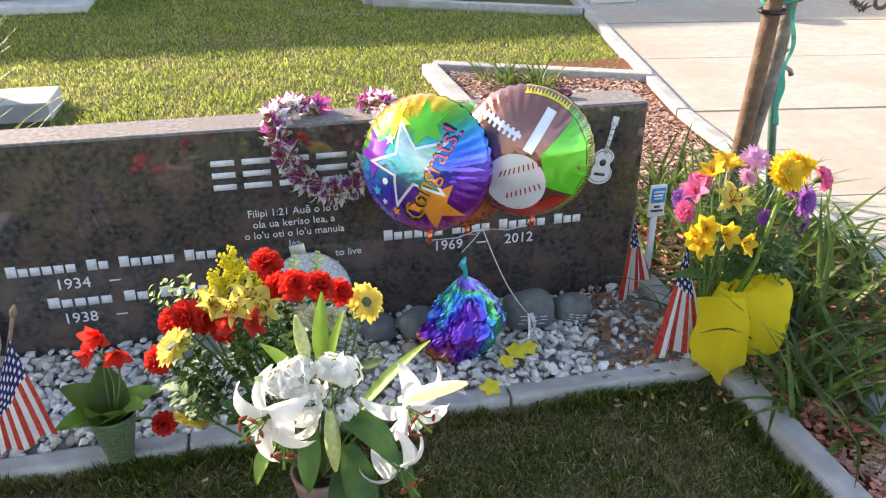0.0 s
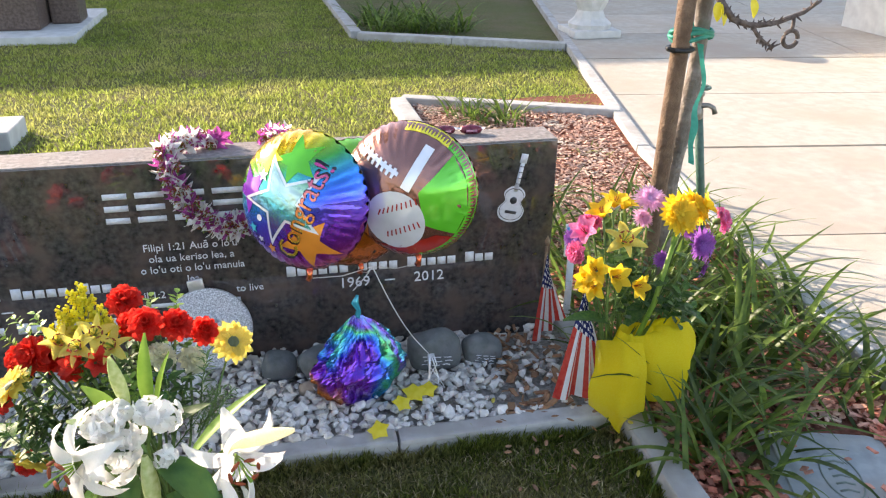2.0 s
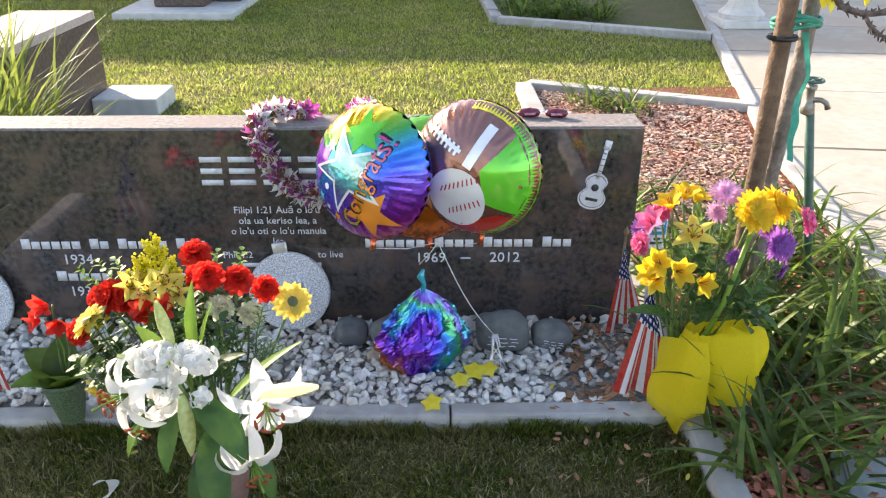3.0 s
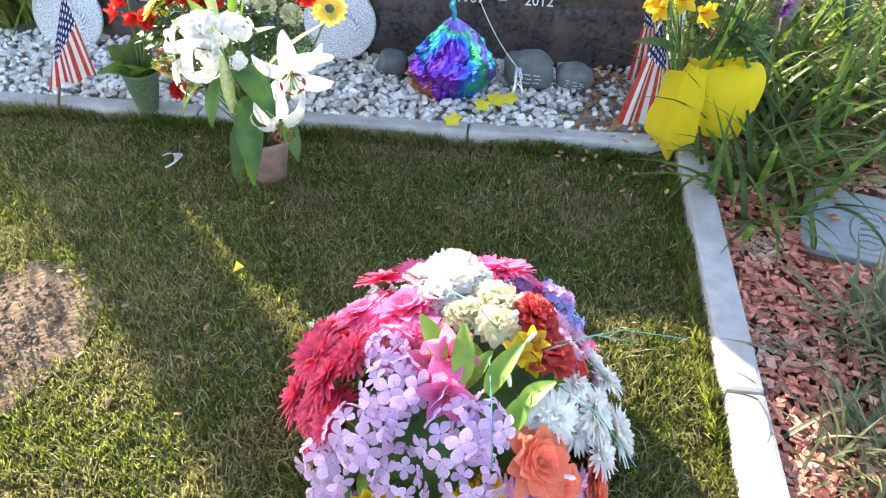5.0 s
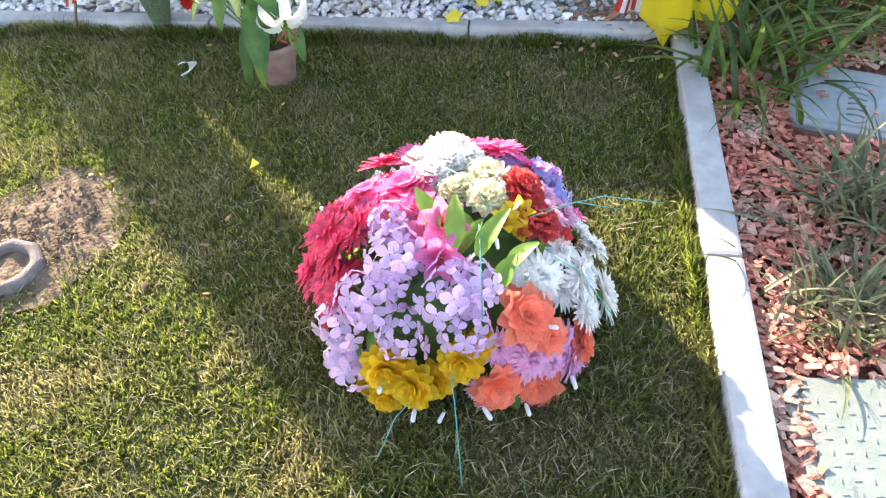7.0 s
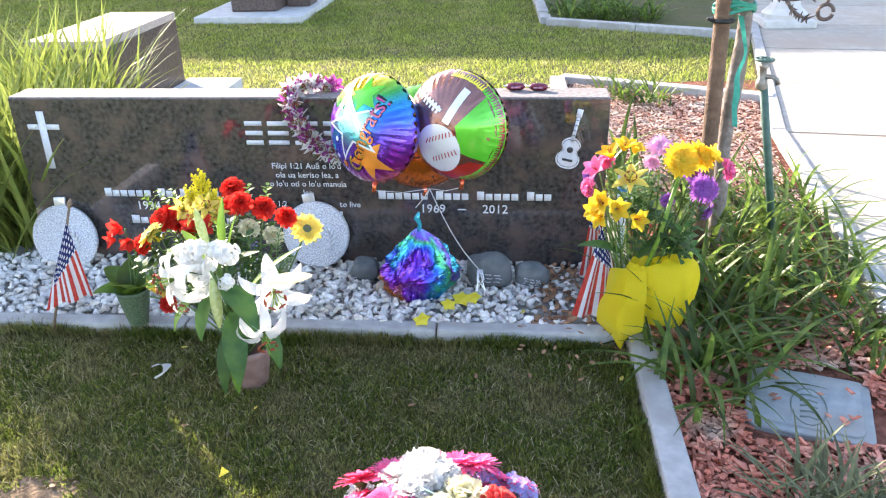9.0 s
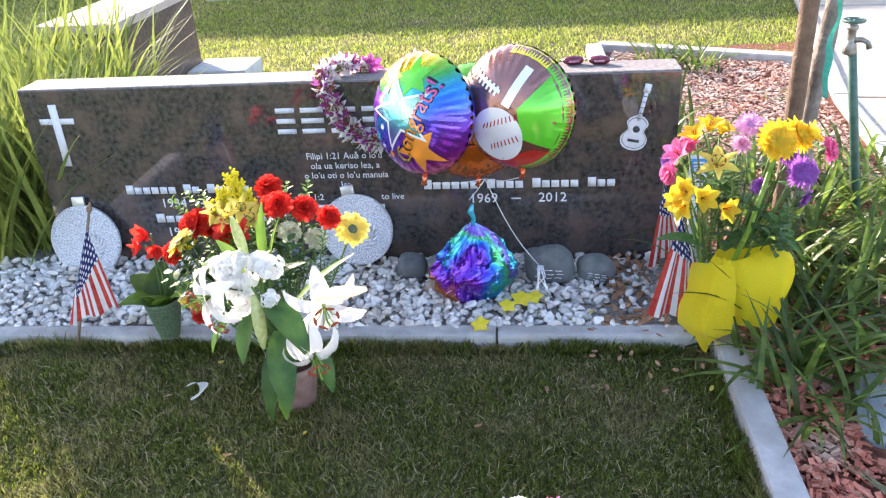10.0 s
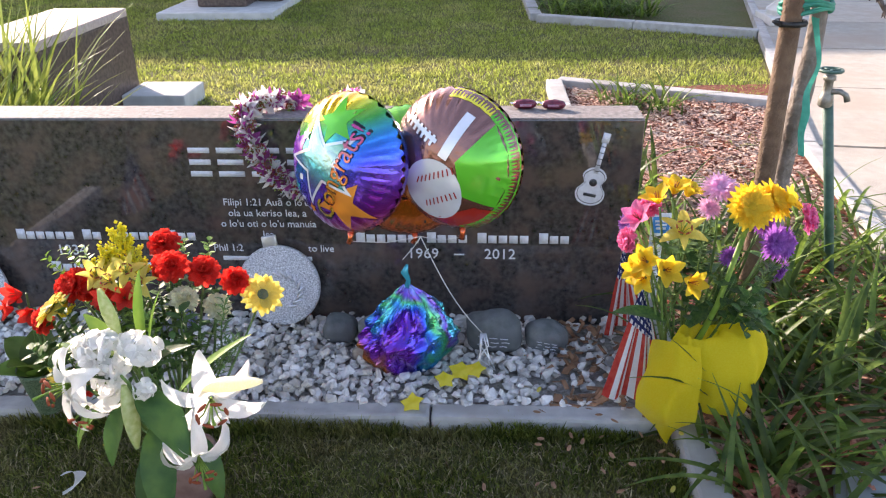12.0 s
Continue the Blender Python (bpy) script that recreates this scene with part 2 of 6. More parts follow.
def words(text, size, wide=1.0):
    """A flat mesh of lettering in the built-in font, centred on its origin."""
    cu = bpy.data.curves.new("lettering", "FONT")
    cu.body, cu.size, cu.align_x, cu.resolution_u, cu.extrude = text, size, "CENTER", 2, 0.0008
    ob = bpy.data.objects.new("lettering", cu)
    scene.collection.objects.link(ob)
    dg = bpy.context.evaluated_depsgraph_get()
    me = bpy.data.meshes.new_from_object(ob.evaluated_get(dg))
    bpy.data.objects.remove(ob)
    bpy.data.curves.remove(cu)
    if wide != 1.0:
        me.transform(Matrix.Diagonal((wide, 1, 1, 1)))
    return me


# ---- ground ----
def pave_edge(y):
    return 2.20 + (0.225 if y > 1.7 else 0.11) * (y - 1.7)


s = Shape()
n = 61
co = [(-60 + 120 * (i / 60), -60 + 120 * (j / 60), -0.012) for i in range(n) for j in range(n)]
s.add(co, grid_faces(n, n))
setting("ground", s, M_LAWN, "mown green lawn reaching far across the cemetery", True)

s = Shape()
xs = np.linspace(-1.40, 1.12, 34)
s.add([(x, y, 0.012 + 0.006 * noise.noise((x * 5, y * 5, 0))) for x in xs for y in np.linspace(-0.49, 0.30, 12)], grid_faces(34, 12))
gravel_bed = setting("gravel_bed", s, M_GRAVELBASE, "bed of white gravel in front of the headstone", True)

s = Shape()
ys = np.linspace(-3.2, 3.0, 50)
vs = []
for y in ys:
    x0 = 1.14 if y < 0.4 else 1.0 + 0.05 * (y - 0.4)
    for i in range(12):
        x = x0 + (pave_edge(y) - 0.03 - x0) * i / 11
        vs.append((x, y, 0.005 + 0.012 * noise.noise((x * 4, y * 4, 3))))
s.add(vs, grid_faces(50, 12))
mulch_bed = setting("mulch_bed", s, M_MULCHBASE, "planting bed of dark soil under red bark mulch", True)

s = Shape()
vs = [(-0.41 + r * math.cos(a) * 0.20 + 0.05 * r * noise.noise((math.cos(a) * 2, math.sin(a) * 2, 1)), -1.44 + r * math.sin(a) * 0.26, 0.008 * (1 - r * r) - 0.006 + 0.010 * noise.noise((r * math.cos(a) * 5, r * math.sin(a) * 5, 0))) for r in np.linspace(0.01, 1, 9) for a in np.linspace(0, 2 * math.pi, 36, endpoint=False)]
s.add(vs, grid_faces(9, 36, True))
setting("dirt_patch", s, M_DIRT, "bare dry dirt patch worn in the lawn", True)


# ---- kerbs ----
def kerb(name, p, q, width, h=0.055, z0=-0.08, cuts=(), label="pale concrete mowing kerb with rounded edges", material=None):
    """A concrete kerb from p to q along its middle line, in pieces parted at the cuts (metres)."""
    p, q = Vector((*p, 0)), Vector((*q, 0))
    d = q - p
    L = d.length
    root = setting(name, None, None, label, world=aim_flat(p, d))
    ends = [0, *cuts, L]
    for a, b in zip(ends, ends[1:]):
        s = Shape()
        box(s, a + 0.002, b - 0.002, -width / 2, width / 2, z0, h, 0, 0.010)
        part("kerb_stone", s, material or M_CONC, root, world=PLACE[root], smooth=False)
    return root


def aim_flat(p, d):
    return Matrix.Translation(p) @ Matrix.Rotation(math.atan2(d.y, d.x), 4, "Z")


kerb("kerb_front", (-1.115, -0.483), (1.10, -0.473), 0.060, 0.04, cuts=(0.8, 1.62))
kerb("kerb_right", (1.142, -3.2), (1.142, 0.4), 0.076, 0.045, cuts=(1.765,))
kerb("kerb_left", (-1.077, -1.05), (-1.085, -0.46), 0.075, 0.05)
kerb("kerb_bed_back", (1.08, 2.98), (2.38, 2.42), 0.10, 0.06)
kerb("kerb_bed_side", (1.06, 2.05), (1.05, 2.95), 0.10, 0.06)
kerb("kerb_far_front", (1.08, 5.45), (2.82, 4.62), 0.11, 0.06, cuts=(0.9,))
kerb("kerb_far_side", (1.06, 5.5), (0.98, 8.5), 0.11, 0.06)
kerb("kerb_far_left", (-5.7, 8.6), (-2.9, 8.4), 0.11, 0.06)
kerb("kerb_far_corner", (-5.7, 8.6), (-7.8, 6.0), 0.11, 0.06)
kerb("kerb_pavement", (pave_edge(-3.2), -3.2), (pave_edge(1.7), 1.7), 0.075, 0.05, cuts=(1.9, 3.4))
kerb("kerb_pavement_far", (pave_edge(1.71), 1.71), (pave_edge(9.0), 9.0), 0.075, 0.05, cuts=(1.5, 3.2))

# pavement slabs
pavement = setting("pavement", None, None, "pale sunlit concrete footpath in large slabs")
joints = [-6.0, -3.0, -0.65, 0.52, 1.70, 2.87, 4.05, 5.2, 6.4, 9.0, 12.0]
wide_joints = (1.70, -0.65, 4.05)
for a, b in zip(joints, joints[1:]):
    for x0, x1 in ((0.0, 2.4), (2.4, 5.2)):
        s = Shape()
        box(s, 0, 1, 0, 1, -0.08, 0.03, 0, 0.0)
        vv = []
        for x, y, z in s.v:
            ga, gb = (0.016 if q in wide_joints else 0.006 for q in (a, b))
            yy = (a + ga) + (b - a - ga - gb) * y
            e = pave_edge(yy) + 0.042
            xx = e + x0 + 0.005 + (x1 - x0 - 0.010) * x
            vv.append((xx, yy - 0.14 * (xx - e), z))
        s.v = vv
        part("slab", s, M_PAVE, pavement, smooth=False)

# ---- headstone ----
HX, HD, HZ = 1.065, 0.132, 0.658
headstone = thing("headstone", (0, 0.066, 0), "wide polished dark brown granite headstone with white engraving", "headstone")
s = Shape()
box(s, -HX, HX, 0, HD, -0.1, HZ - 0.004, 0, 0.003)
part("body", s, M_GRANITE, headstone, smooth=False)
s = Shape()
box(s, -HX + 0.002, HX - 0.002, 0.003, HD - 0.003, HZ - 0.01, HZ, 0, 0.002)
part("top_face", s, M_GRANITE_TOP, headstone, "pale unpolished granite top", smooth=False)


def on_face(x, z, y=-0.0012):
    return Matrix.Translation((x, y, z)) @ Matrix.Rotation(radians(90), 4, "X")


def bar(x0, x1, z0, z1, name="engraved_bar"):
    s = Shape()
    box(s, x0, x1, -0.0016, 0.001, z0, z1)
    return part(name, s, M_ENGRAVE, headstone)


def engrave(text, x, z, size, wide=1.0):
    me = words(text, size, wide)
    me.materials.clear()
    me.materials.append(M_ENGRAVE)
    return part("engraved_line", me, None, headstone, "", on_face(x, z))


# cross with bevelled arms
s = Shape()
box(s, -0.972, -0.945, -0.002, 0.001, 0.391, 0.606)
box(s, -1.014, -0.972, -0.002, 0.001, 0.539, 0.558)
box(s, -0.945, -0.896, -0.002, 0.001, 0.539, 0.558)
part("cross", s, M_ENGRAVE, headstone, "white engraved cross")
# names as plain bars, letter by letter
for x0, w in ((-0.208, 0.062), (-0.126, 0.075), (-0.03, 0.085), (0.075, 0.085)):
    for z0 in (0.486, 0.521, 0.556):
        bar(x0, x0 + w, z0, z0 + 0.016)


def name_bars(x0, x1, z, h, groups):
    total = sum(groups) + 0.8 * (len(groups) - 1)
    u = (x1 - x0) / total
    x = x0
    for g in groups:
        bar(x, x + u * 0.85, z, z + h * 1.35)
        for i in range(1, g):
            bar(x + u * i, x + u * (i + 0.8), z, z + h)
        x += u * (g + 0.8)


name_bars(0.257, 0.885, 0.283, 0.024, (6, 4, 5, 3))
name_bars(-0.775, -0.22, 0.283, 0.024, (6, 2, 5, 3))
name_bars(-0.69, -0.22, 0.175, 0.024, (5, 2, 5))
engrave("1969", 0.454, 0.232, 0.047)
bar(0.545, 0.575, 0.243, 0.247, "engraved_dash")
engrave("2012", 0.680, 0.232, 0.047)
engrave("1934", -0.615, 0.232, 0.047)
bar(-0.52, -0.49, 0.243, 0.247, "engraved_dash")
engrave("1938", -0.615, 0.122, 0.047)
bar(-0.52, -0.49, 0.133, 0.137, "engraved_dash")
engrave("Filipi 1:21 Au\u0101 o lo'u", 0.0, 0.397, 0.031, 0.98)
engrave("ola ua keriso lea, a", 0.0, 0.363, 0.031, 1.0)
engrave("o lo'u oti o lo'u manuia", 0.0, 0.329, 0.031, 0.98)
engrave("lea.", 0.0, 0.295, 0.031, 1.0)
engrave("Phil 1:2", -0.13, 0.250, 0.031)
engrave("to live", 0.150, 0.250, 0.031)
bar(-0.15, 0.12, 0.219, 0.232)

# guitar, set upright with a slight lean
gm = Matrix.Translation((0.922, 0, 0.405)) @ Matrix.Rotation(radians(12), 4, "Y")


def guitar_outline(k):
    out = []
    for i in range(40):
        t = 2 * math.pi * i / 40
        zz = 0.045 - 0.045 * math.cos(t)
        q = zz / 0.09
        w = (0.036 - 0.012 * math.exp(-((q - 0.58) / 0.13) ** 2) - 0.008 * q) * math.sqrt(max(0, 1 - abs(2 * q - 1) ** 3.2))
        out.append((1.28 * k * w * (1 if t < math.pi else -1), 1.28 * (0.045 + (zz - 0.045) * k)))
    return out


for k, m_, y in ((1.0, M_ENGRAVE, -0.0012), (0.90, M_ENGRAVE_DK, -0.0018), (0.86, M_ENGRAVE, -0.0024)):
    s = Shape()
    o = guitar_outline(k)
    s.add([gm @ Vector((x, y, z)) for x, z in o], [tuple(range(40))])
    part("guitar_body", s, m_, headstone)
s = Shape()
box(s, -0.006, 0.006, -0.003, 0.001, 0.098, 0.188)
box(s, -0.010, 0.010, -0.003, 0.001, 0.188, 0.216)
s.v = [tuple(gm @ Vector(p)) for p in s.v]
part("guitar_neck", s, M_ENGRAVE, headstone)
s = Shape()
lathe(s, [(0.0005, 0), (0.011, 0), (0.011, -0.001)], 18, 0, gm @ Matrix.Translation((0, -0.0034, 0.070)) @ Matrix.Rotation(radians(90), 4, "X"))
marks = [(-0.018, 0.018, -0.0036, -0.003, 0.028, 0.037)]
for i in range(5):
    marks.append((-0.0062, 0.0062, -0.0036, -0.0028, 0.104 + 0.018 * i, 0.106 + 0.018 * i))
part("sound_hole", s, M_ENGRAVE_DK, headstone)
for q in marks:
    s = box(Shape(), *q)
    s.v = [tuple(gm @ Vector(p)) for p in s.v]
    part("fretboard_mark", s, M_ENGRAVE_DK, headstone)


# ---- more materials ----
M_GLITTER = mat("silver_glitter", (0.34, 0.36, 0.40), (0.90, 0.92, 0.97), 230, 0.35, 0.45, 0.6, 320, 0, 0.5)
M_SILVER = mat("silver_foil", (0.62, 0.63, 0.66), (0.75, 0.76, 0.79), 30, 0.3, 0.7, 0.1, 60)
M_RED = petal_mat("red_petal", (0.80, 0.03, 0.025), (0.90, 0.085, 0.05))
M_YELLOW = petal_mat("yellow_petal", (0.85, 0.55, 0.02), (0.90, 0.68, 0.06))
M_PALEYELLOW = petal_mat("pale_yellow_petal", (0.86, 0.68, 0.10), (0.90, 0.78, 0.22))
M_WHITE = petal_mat("white_petal", (0.88, 0.87, 0.83), (0.93, 0.92, 0.90))
M_CREAM = petal_mat("cream_petal", (0.90, 0.85, 0.56), (0.93, 0.90, 0.72))
M_PINK = petal_mat("hot_pink_petal", (0.88, 0.10, 0.36), (0.94, 0.40, 0.60))
M_LTPINK = petal_mat("light_pink_petal", (0.82, 0.42, 0.58), (0.86, 0.58, 0.70))
M_CRIMSON = petal_mat("crimson_petal", (0.80, 0.05, 0.15), (0.92, 0.20, 0.32), vary=0.3)
M_ORANGE = petal_mat("orange_petal", (0.95, 0.20, 0.10), (0.98, 0.42, 0.28))
M_LILAC = petal_mat("lilac_petal", (0.72, 0.48, 0.76), (0.90, 0.74, 0.90), vary=0.25)
M_PURPLE = petal_mat("purple_petal", (0.30, 0.08, 0.42), (0.44, 0.18, 0.55))
M_MAUVE = petal_mat("mauve_petal", (0.82, 0.42, 0.66), (0.88, 0.58, 0.76))
M_BLUE = petal_mat("blue_petal", (0.36, 0.38, 0.78), (0.50, 0.52, 0.84))
M_CORAL = petal_mat("coral_petal", (0.74, 0.08, 0.08), (0.82, 0.18, 0.16))
M_GOLD = petal_mat("goldenrod_floret", (0.82, 0.74, 0.03), (0.90, 0.84, 0.10))
M_EYE = mat("flower_eye", (0.18, 0.16, 0.04), (0.30, 0.26, 0.06), 200, 0.8, 0, 0.5, 300)
M_GREENEYE = mat("green_flower_eye", (0.08, 0.10, 0.05), (0.16, 0.17, 0.08), 200, 0.8, 0, 0.5, 300)
M_ANTHER = mat("rust_anther", (0.22, 0.035, 0.01), (0.32, 0.07, 0.02), 90, 0.8)
M_TULLE = mat("yellow_tulle", (0.90, 0.72, 0.02), (0.93, 0.78, 0.05), 300, 0.6, 0, 0.2, 400, 0, 0.2, 0.5)
M_TULLE.node_tree.nodes["Principled BSDF"].inputs["Alpha"].default_value = 0.72
M_VASE = mat("terracotta_vase", (0.20, 0.11, 0.09), (0.28, 0.17, 0.14), 30, 0.6, 0, 0.2, 80)
M_GREENVASE = mat("green_mesh_vase", (0.05, 0.11, 0.045), (0.20, 0.27, 0.16), 240, 0.4, 0.1, 0.6, 260, 0, 0.5, 0.2)
M_FLAGRED = mat("flag_red", (0.52, 0.04, 0.03), (0.62, 0.09, 0.06), 80, 0.8, 0, 0.2, 400, 0, 0.2, 0.4)
M_FLAGWHITE = mat("flag_white", (0.74, 0.72, 0.70), (0.80, 0.78, 0.76), 80, 0.8, 0, 0.2, 400, 0, 0.2, 0.4)
M_FLAGBLUE = mat("flag_blue", (0.018, 0.025, 0.10), (0.03, 0.04, 0.15), 80, 0.8, 0, 0.2, 400, 0, 0.2, 0.3)
M_STICK = mat("flag_stick_wood", (0.16, 0.10, 0.06), (0.26, 0.18, 0.11), 60, 0.7)
M_WHITEPLASTIC = mat("white_plastic", (0.72, 0.73, 0.74), (0.78, 0.79, 0.80), 40, 0.4, 0, 0, 80, 0, 0.5, 0.15)
M_BLUELABEL = mat("blue_label", (0.02, 0.20, 0.50), (0.04, 0.28, 0.60), 40, 0.5)
M_PACKET = mat("dark_red_wrapper", (0.10, 0.012, 0.025), (0.20, 0.03, 0.05), 90, 0.25, 0.2, 0.3, 60, 0, 0.6)
M_STRING = mat("white_string", (0.7, 0.7, 0.7), None, 20, 0.6)
M_LEAFYELLOW = mat("fallen_yellow_leaf", (0.80, 0.62, 0.02), (0.88, 0.72, 0.08), 40, 0.6, 0, 0.2, 60, 0, 0.3, 0.3)
M_LEAFBROWN = mat("fallen_brown_leaf", (0.20, 0.10, 0.05), (0.32, 0.17, 0.09), 40, 0.8, 0, 0.4, 60, 0.3)
M_WIRE = mat("green_wire", (0.05, 0.25, 0.22), (0.08, 0.32, 0.28), 20, 0.4)


def foil(name, stops, axis=(0.3, 0.0, 1.0), rough=0.14, radius=0.17, shift=0.36, stir=0.28, grain=5.0):
    """Shiny printed foil: bands of colour along an axis of the balloon, stirred a little."""
    m = bpy.data.materials.new(name)
    m.use_nodes = True
    n, l = m.node_tree.nodes, m.node_tree.links
    p = n["Principled BSDF"]
    p.inputs["Roughness"].default_value, p.inputs["Metallic"].default_value = rough, 0.72
    p.inputs["Coat Weight"].default_value = 0.6
    p.inputs["Coat Roughness"].default_value = 0.08
    tc = n.new("ShaderNodeTexCoord")
    dt = n.new("ShaderNodeVectorMath")
    dt.operation = "DOT_PRODUCT"
    ax = Vector(axis).normalized() / (2 * radius)
    dt.inputs[1].default_value = ax[:]
    l.new(tc.outputs["Object"], dt.inputs[0])
    no = n.new("ShaderNodeTexNoise")
    no.inputs["Scale"].default_value = grain
    l.new(tc.outputs["Object"], no.inputs["Vector"])
    ma = n.new("ShaderNodeMath")
    ma.operation = "MULTIPLY_ADD"
    ma.inputs[1].default_value = stir
    l.new(no.outputs["Fac"], ma.inputs[0])
    l.new(dt.outputs["Value"], ma.inputs[2])
    ad = n.new("ShaderNodeMath")
    ad.inputs[1].default_value = shift
    l.new(ma.outputs[0], ad.inputs[0])
    ra = n.new("ShaderNodeValToRGB")
    while len(ra.color_ramp.elements) < len(stops):
        ra.color_ramp.elements.new(0.5)
    for e, (pos, c) in zip(ra.color_ramp.elements, stops):
        e.position, e.color = pos, rgb(c)
    l.new(ad.outputs[0], ra.inputs["Fac"])
    l.new(ra.outputs["Color"], p.inputs["Base Color"])
    nb = n.new("ShaderNodeTexNoise")
    nb.inputs["Scale"].default_value, nb.inputs["Detail"].default_value = 16.0, 3.0
    l.new(tc.outputs["Object"], nb.inputs["Vector"])
    bp = n.new("ShaderNodeBump")
    bp.inputs["Strength"].default_value, bp.inputs["Distance"].default_value = 0.35, 0.02
    l.new(nb.outputs["Fac"], bp.inputs["Height"])
    l.new(bp.outputs["Normal"], p.inputs["Normal"])
    return m


def plain_foil(name, c, rough=0.2):
    m = mat(name, c, tuple(min(1, x * 1.2) for x in c), 12, rough, 0.35, 0.15, 20, 0, 0.5, 0, 0.5)
    return m


RAINBOW = [(0.02, (0.70, 0.16, 0.04)), (0.14, (0.42, 0.03, 0.30)), (0.28, (0.17, 0.03, 0.48)), (0.42, (0.05, 0.05, 0.62)), (0.55, (0.01, 0.24, 0.70)), (0.66, (0.02, 0.42, 0.42)), (0.75, (0.05, 0.48, 0.08)), (0.84, (0.32, 0.60, 0.03)), (0.91, (0.88, 0.66, 0.03)), (1.0, (0.85, 0.28, 0.02))]
F_RAINBOW = foil("rainbow_foil", RAINBOW, (-0.25, 0.95, 0.1))
F_CRUSHED = foil("crushed_rainbow_foil", [(0.12, (0.60, 0.18, 0.03)), (0.22, (0.24, 0.02, 0.40)), (0.42, (0.12, 0.02, 0.48)), (0.54, (0.03, 0.05, 0.55)), (0.64, (0.01, 0.30, 0.66)), (0.74, (0.02, 0.42, 0.14)), (0.84, (0.14, 0.03, 0.42)), (0.95, (0.02, 0.40, 0.55))], (0.9, 0.3, 0.8), 0.16, 0.20, -0.22, 1.25, 7.0)
F_BALL = foil("brown_ball_foil", [(0.1, (0.60, 0.12, 0.04)), (0.30, (0.30, 0.12, 0.09)), (0.6, (0.26, 0.11, 0.09)), (0.9, (0.34, 0.16, 0.13))], (0, 1, 0.2), 0.2)
F_ORANGE = foil("orange_ball_foil", [(0.2, (0.75, 0.16, 0.02)), (0.6, (0.85, 0.30, 0.04)), (0.8, (0.10, 0.45, 0.05)), (0.95, (0.2, 0.6, 0.05))], (0, 1, 0.2), 0.2)
F_GREEN = plain_foil("green_foil", (0.08, 0.50, 0.03))
F_LIME = plain_foil("yellow_foil", (0.80, 0.68, 0.04))
F_WHITE = plain_foil("white_foil", (0.72, 0.73, 0.76))
F_REDINK = plain_foil("red_foil", (0.45, 0.03, 0.02))
F_ORANGEINK = plain_foil("orange_foil", (0.80, 0.28, 0.04))
F_PURPLE = plain_foil("purple_foil", (0.20, 0.03, 0.40))
F_TEAL = plain_foil("teal_foil", (0.02, 0.35, 0.45))
F_STAR = foil("teal_star_foil", [(0.2, (0.10, 0.10, 0.45)), (0.45, (0.05, 0.40, 0.50)), (0.7, (0.45, 0.60, 0.55)), (0.95, (0.05, 0.35, 0.12))], (0.6, 0.8, 0), 0.2, 0.1)
F_LETTER = foil("lettering_foil", [(0.2, (0.80, 0.55, 0.04)), (0.5, (0.85, 0.30, 0.08)), (0.8, (0.75, 0.10, 0.30))], (0.4, 0.9, 0), 0.25)
F_BLACK = plain_foil("black_foil", (0.01, 0.01, 0.015))

# ---- foil balloons ----
BR, BT = 0.168, 0.098


def bulge(x, y):
    """Half thickness of a round foil balloon at a place on its disc."""
    r = min(1.0, math.hypot(x, y) / BR)
    a = math.atan2(y, x)
    w = 1 + 0.10 * r ** 7 * math.sin(38 * a + 2.0 * math.sin(3 * a)) + 0.025 * r ** 2 * math.sin(7 * a + 1)
    return BT * max(0.0, 1 - r ** 2.3) ** 0.62 * w


def balloon_half(side, nr=22, na=156):
    s = Shape()
    vs = []
    for i in range(nr):
        r = BR * (1 - (1 - i / (nr - 1)) ** 1.6)
        for j in range(na):
            a = 2 * math.pi * j / na
            pr = r * (1 + 0.012 * (r / BR) ** 8 * math.sin(38 * a + 2.0 * math.sin(3 * a)))
            x, y = pr * math.cos(a), pr * math.sin(a)
            vs.append((x, y, side * bulge(x, y)))
    fs = grid_faces(nr, na, True)
    if side < 0:
        fs = [f[::-1] for f in fs]
    return s.add(vs, fs)


def decal(me_or_pts, m2, side=1, lift=0.0012):
    """Drapes a flat shape over a balloon's side. m2 places it on the disc."""
    bm = bmesh.new()
    if isinstance(me_or_pts, list):
        vs = [bm.verts.new((x, y, 0)) for x, y in me_or_pts]
        bm.faces.new(vs)
        bmesh.ops.triangulate(bm, faces=bm.faces[:])
    else:
        bm.from_mesh(me_or_pts)
        bmesh.ops.delete(bm, geom=[f for f in bm.faces if f.normal.z < 0.5], context="FACES")
        for v in bm.verts:
            v.co.z = 0
    bm.transform(m2)
    for _ in range(3):
        long = [e for e in bm.edges if e.calc_length() > 0.016]
        if long:
            bmesh.ops.subdivide_edges(bm, edges=long, cuts=1)
            bmesh.ops.triangulate(bm, faces=bm.faces[:])
    for v in bm.verts:
        v.co.z = side * (bulge(v.co.x, v.co.y) + lift)
    if side < 0:
        bmesh.ops.reverse_faces(bm, faces=bm.faces[:])
    s = Shape()
    bm.verts.index_update()
    s.add([v.co[:] for v in bm.verts], [[v.index for v in f.verts] for f in bm.faces])
    bm.free()
    return s


def star_pts(r, n=5, inner=0.45, turn=90):
    return [((r if i % 2 == 0 else r * inner) * math.cos(radians(turn) + math.pi * i / n), (r if i % 2 == 0 else r * inner) * math.sin(radians(turn) + math.pi * i / n)) for i in range(2 * n)]


def rect_pts(w, h):
    return [(-w / 2, -h / 2), (w / 2, -h / 2), (w / 2, h / 2), (-w / 2, h / 2)]


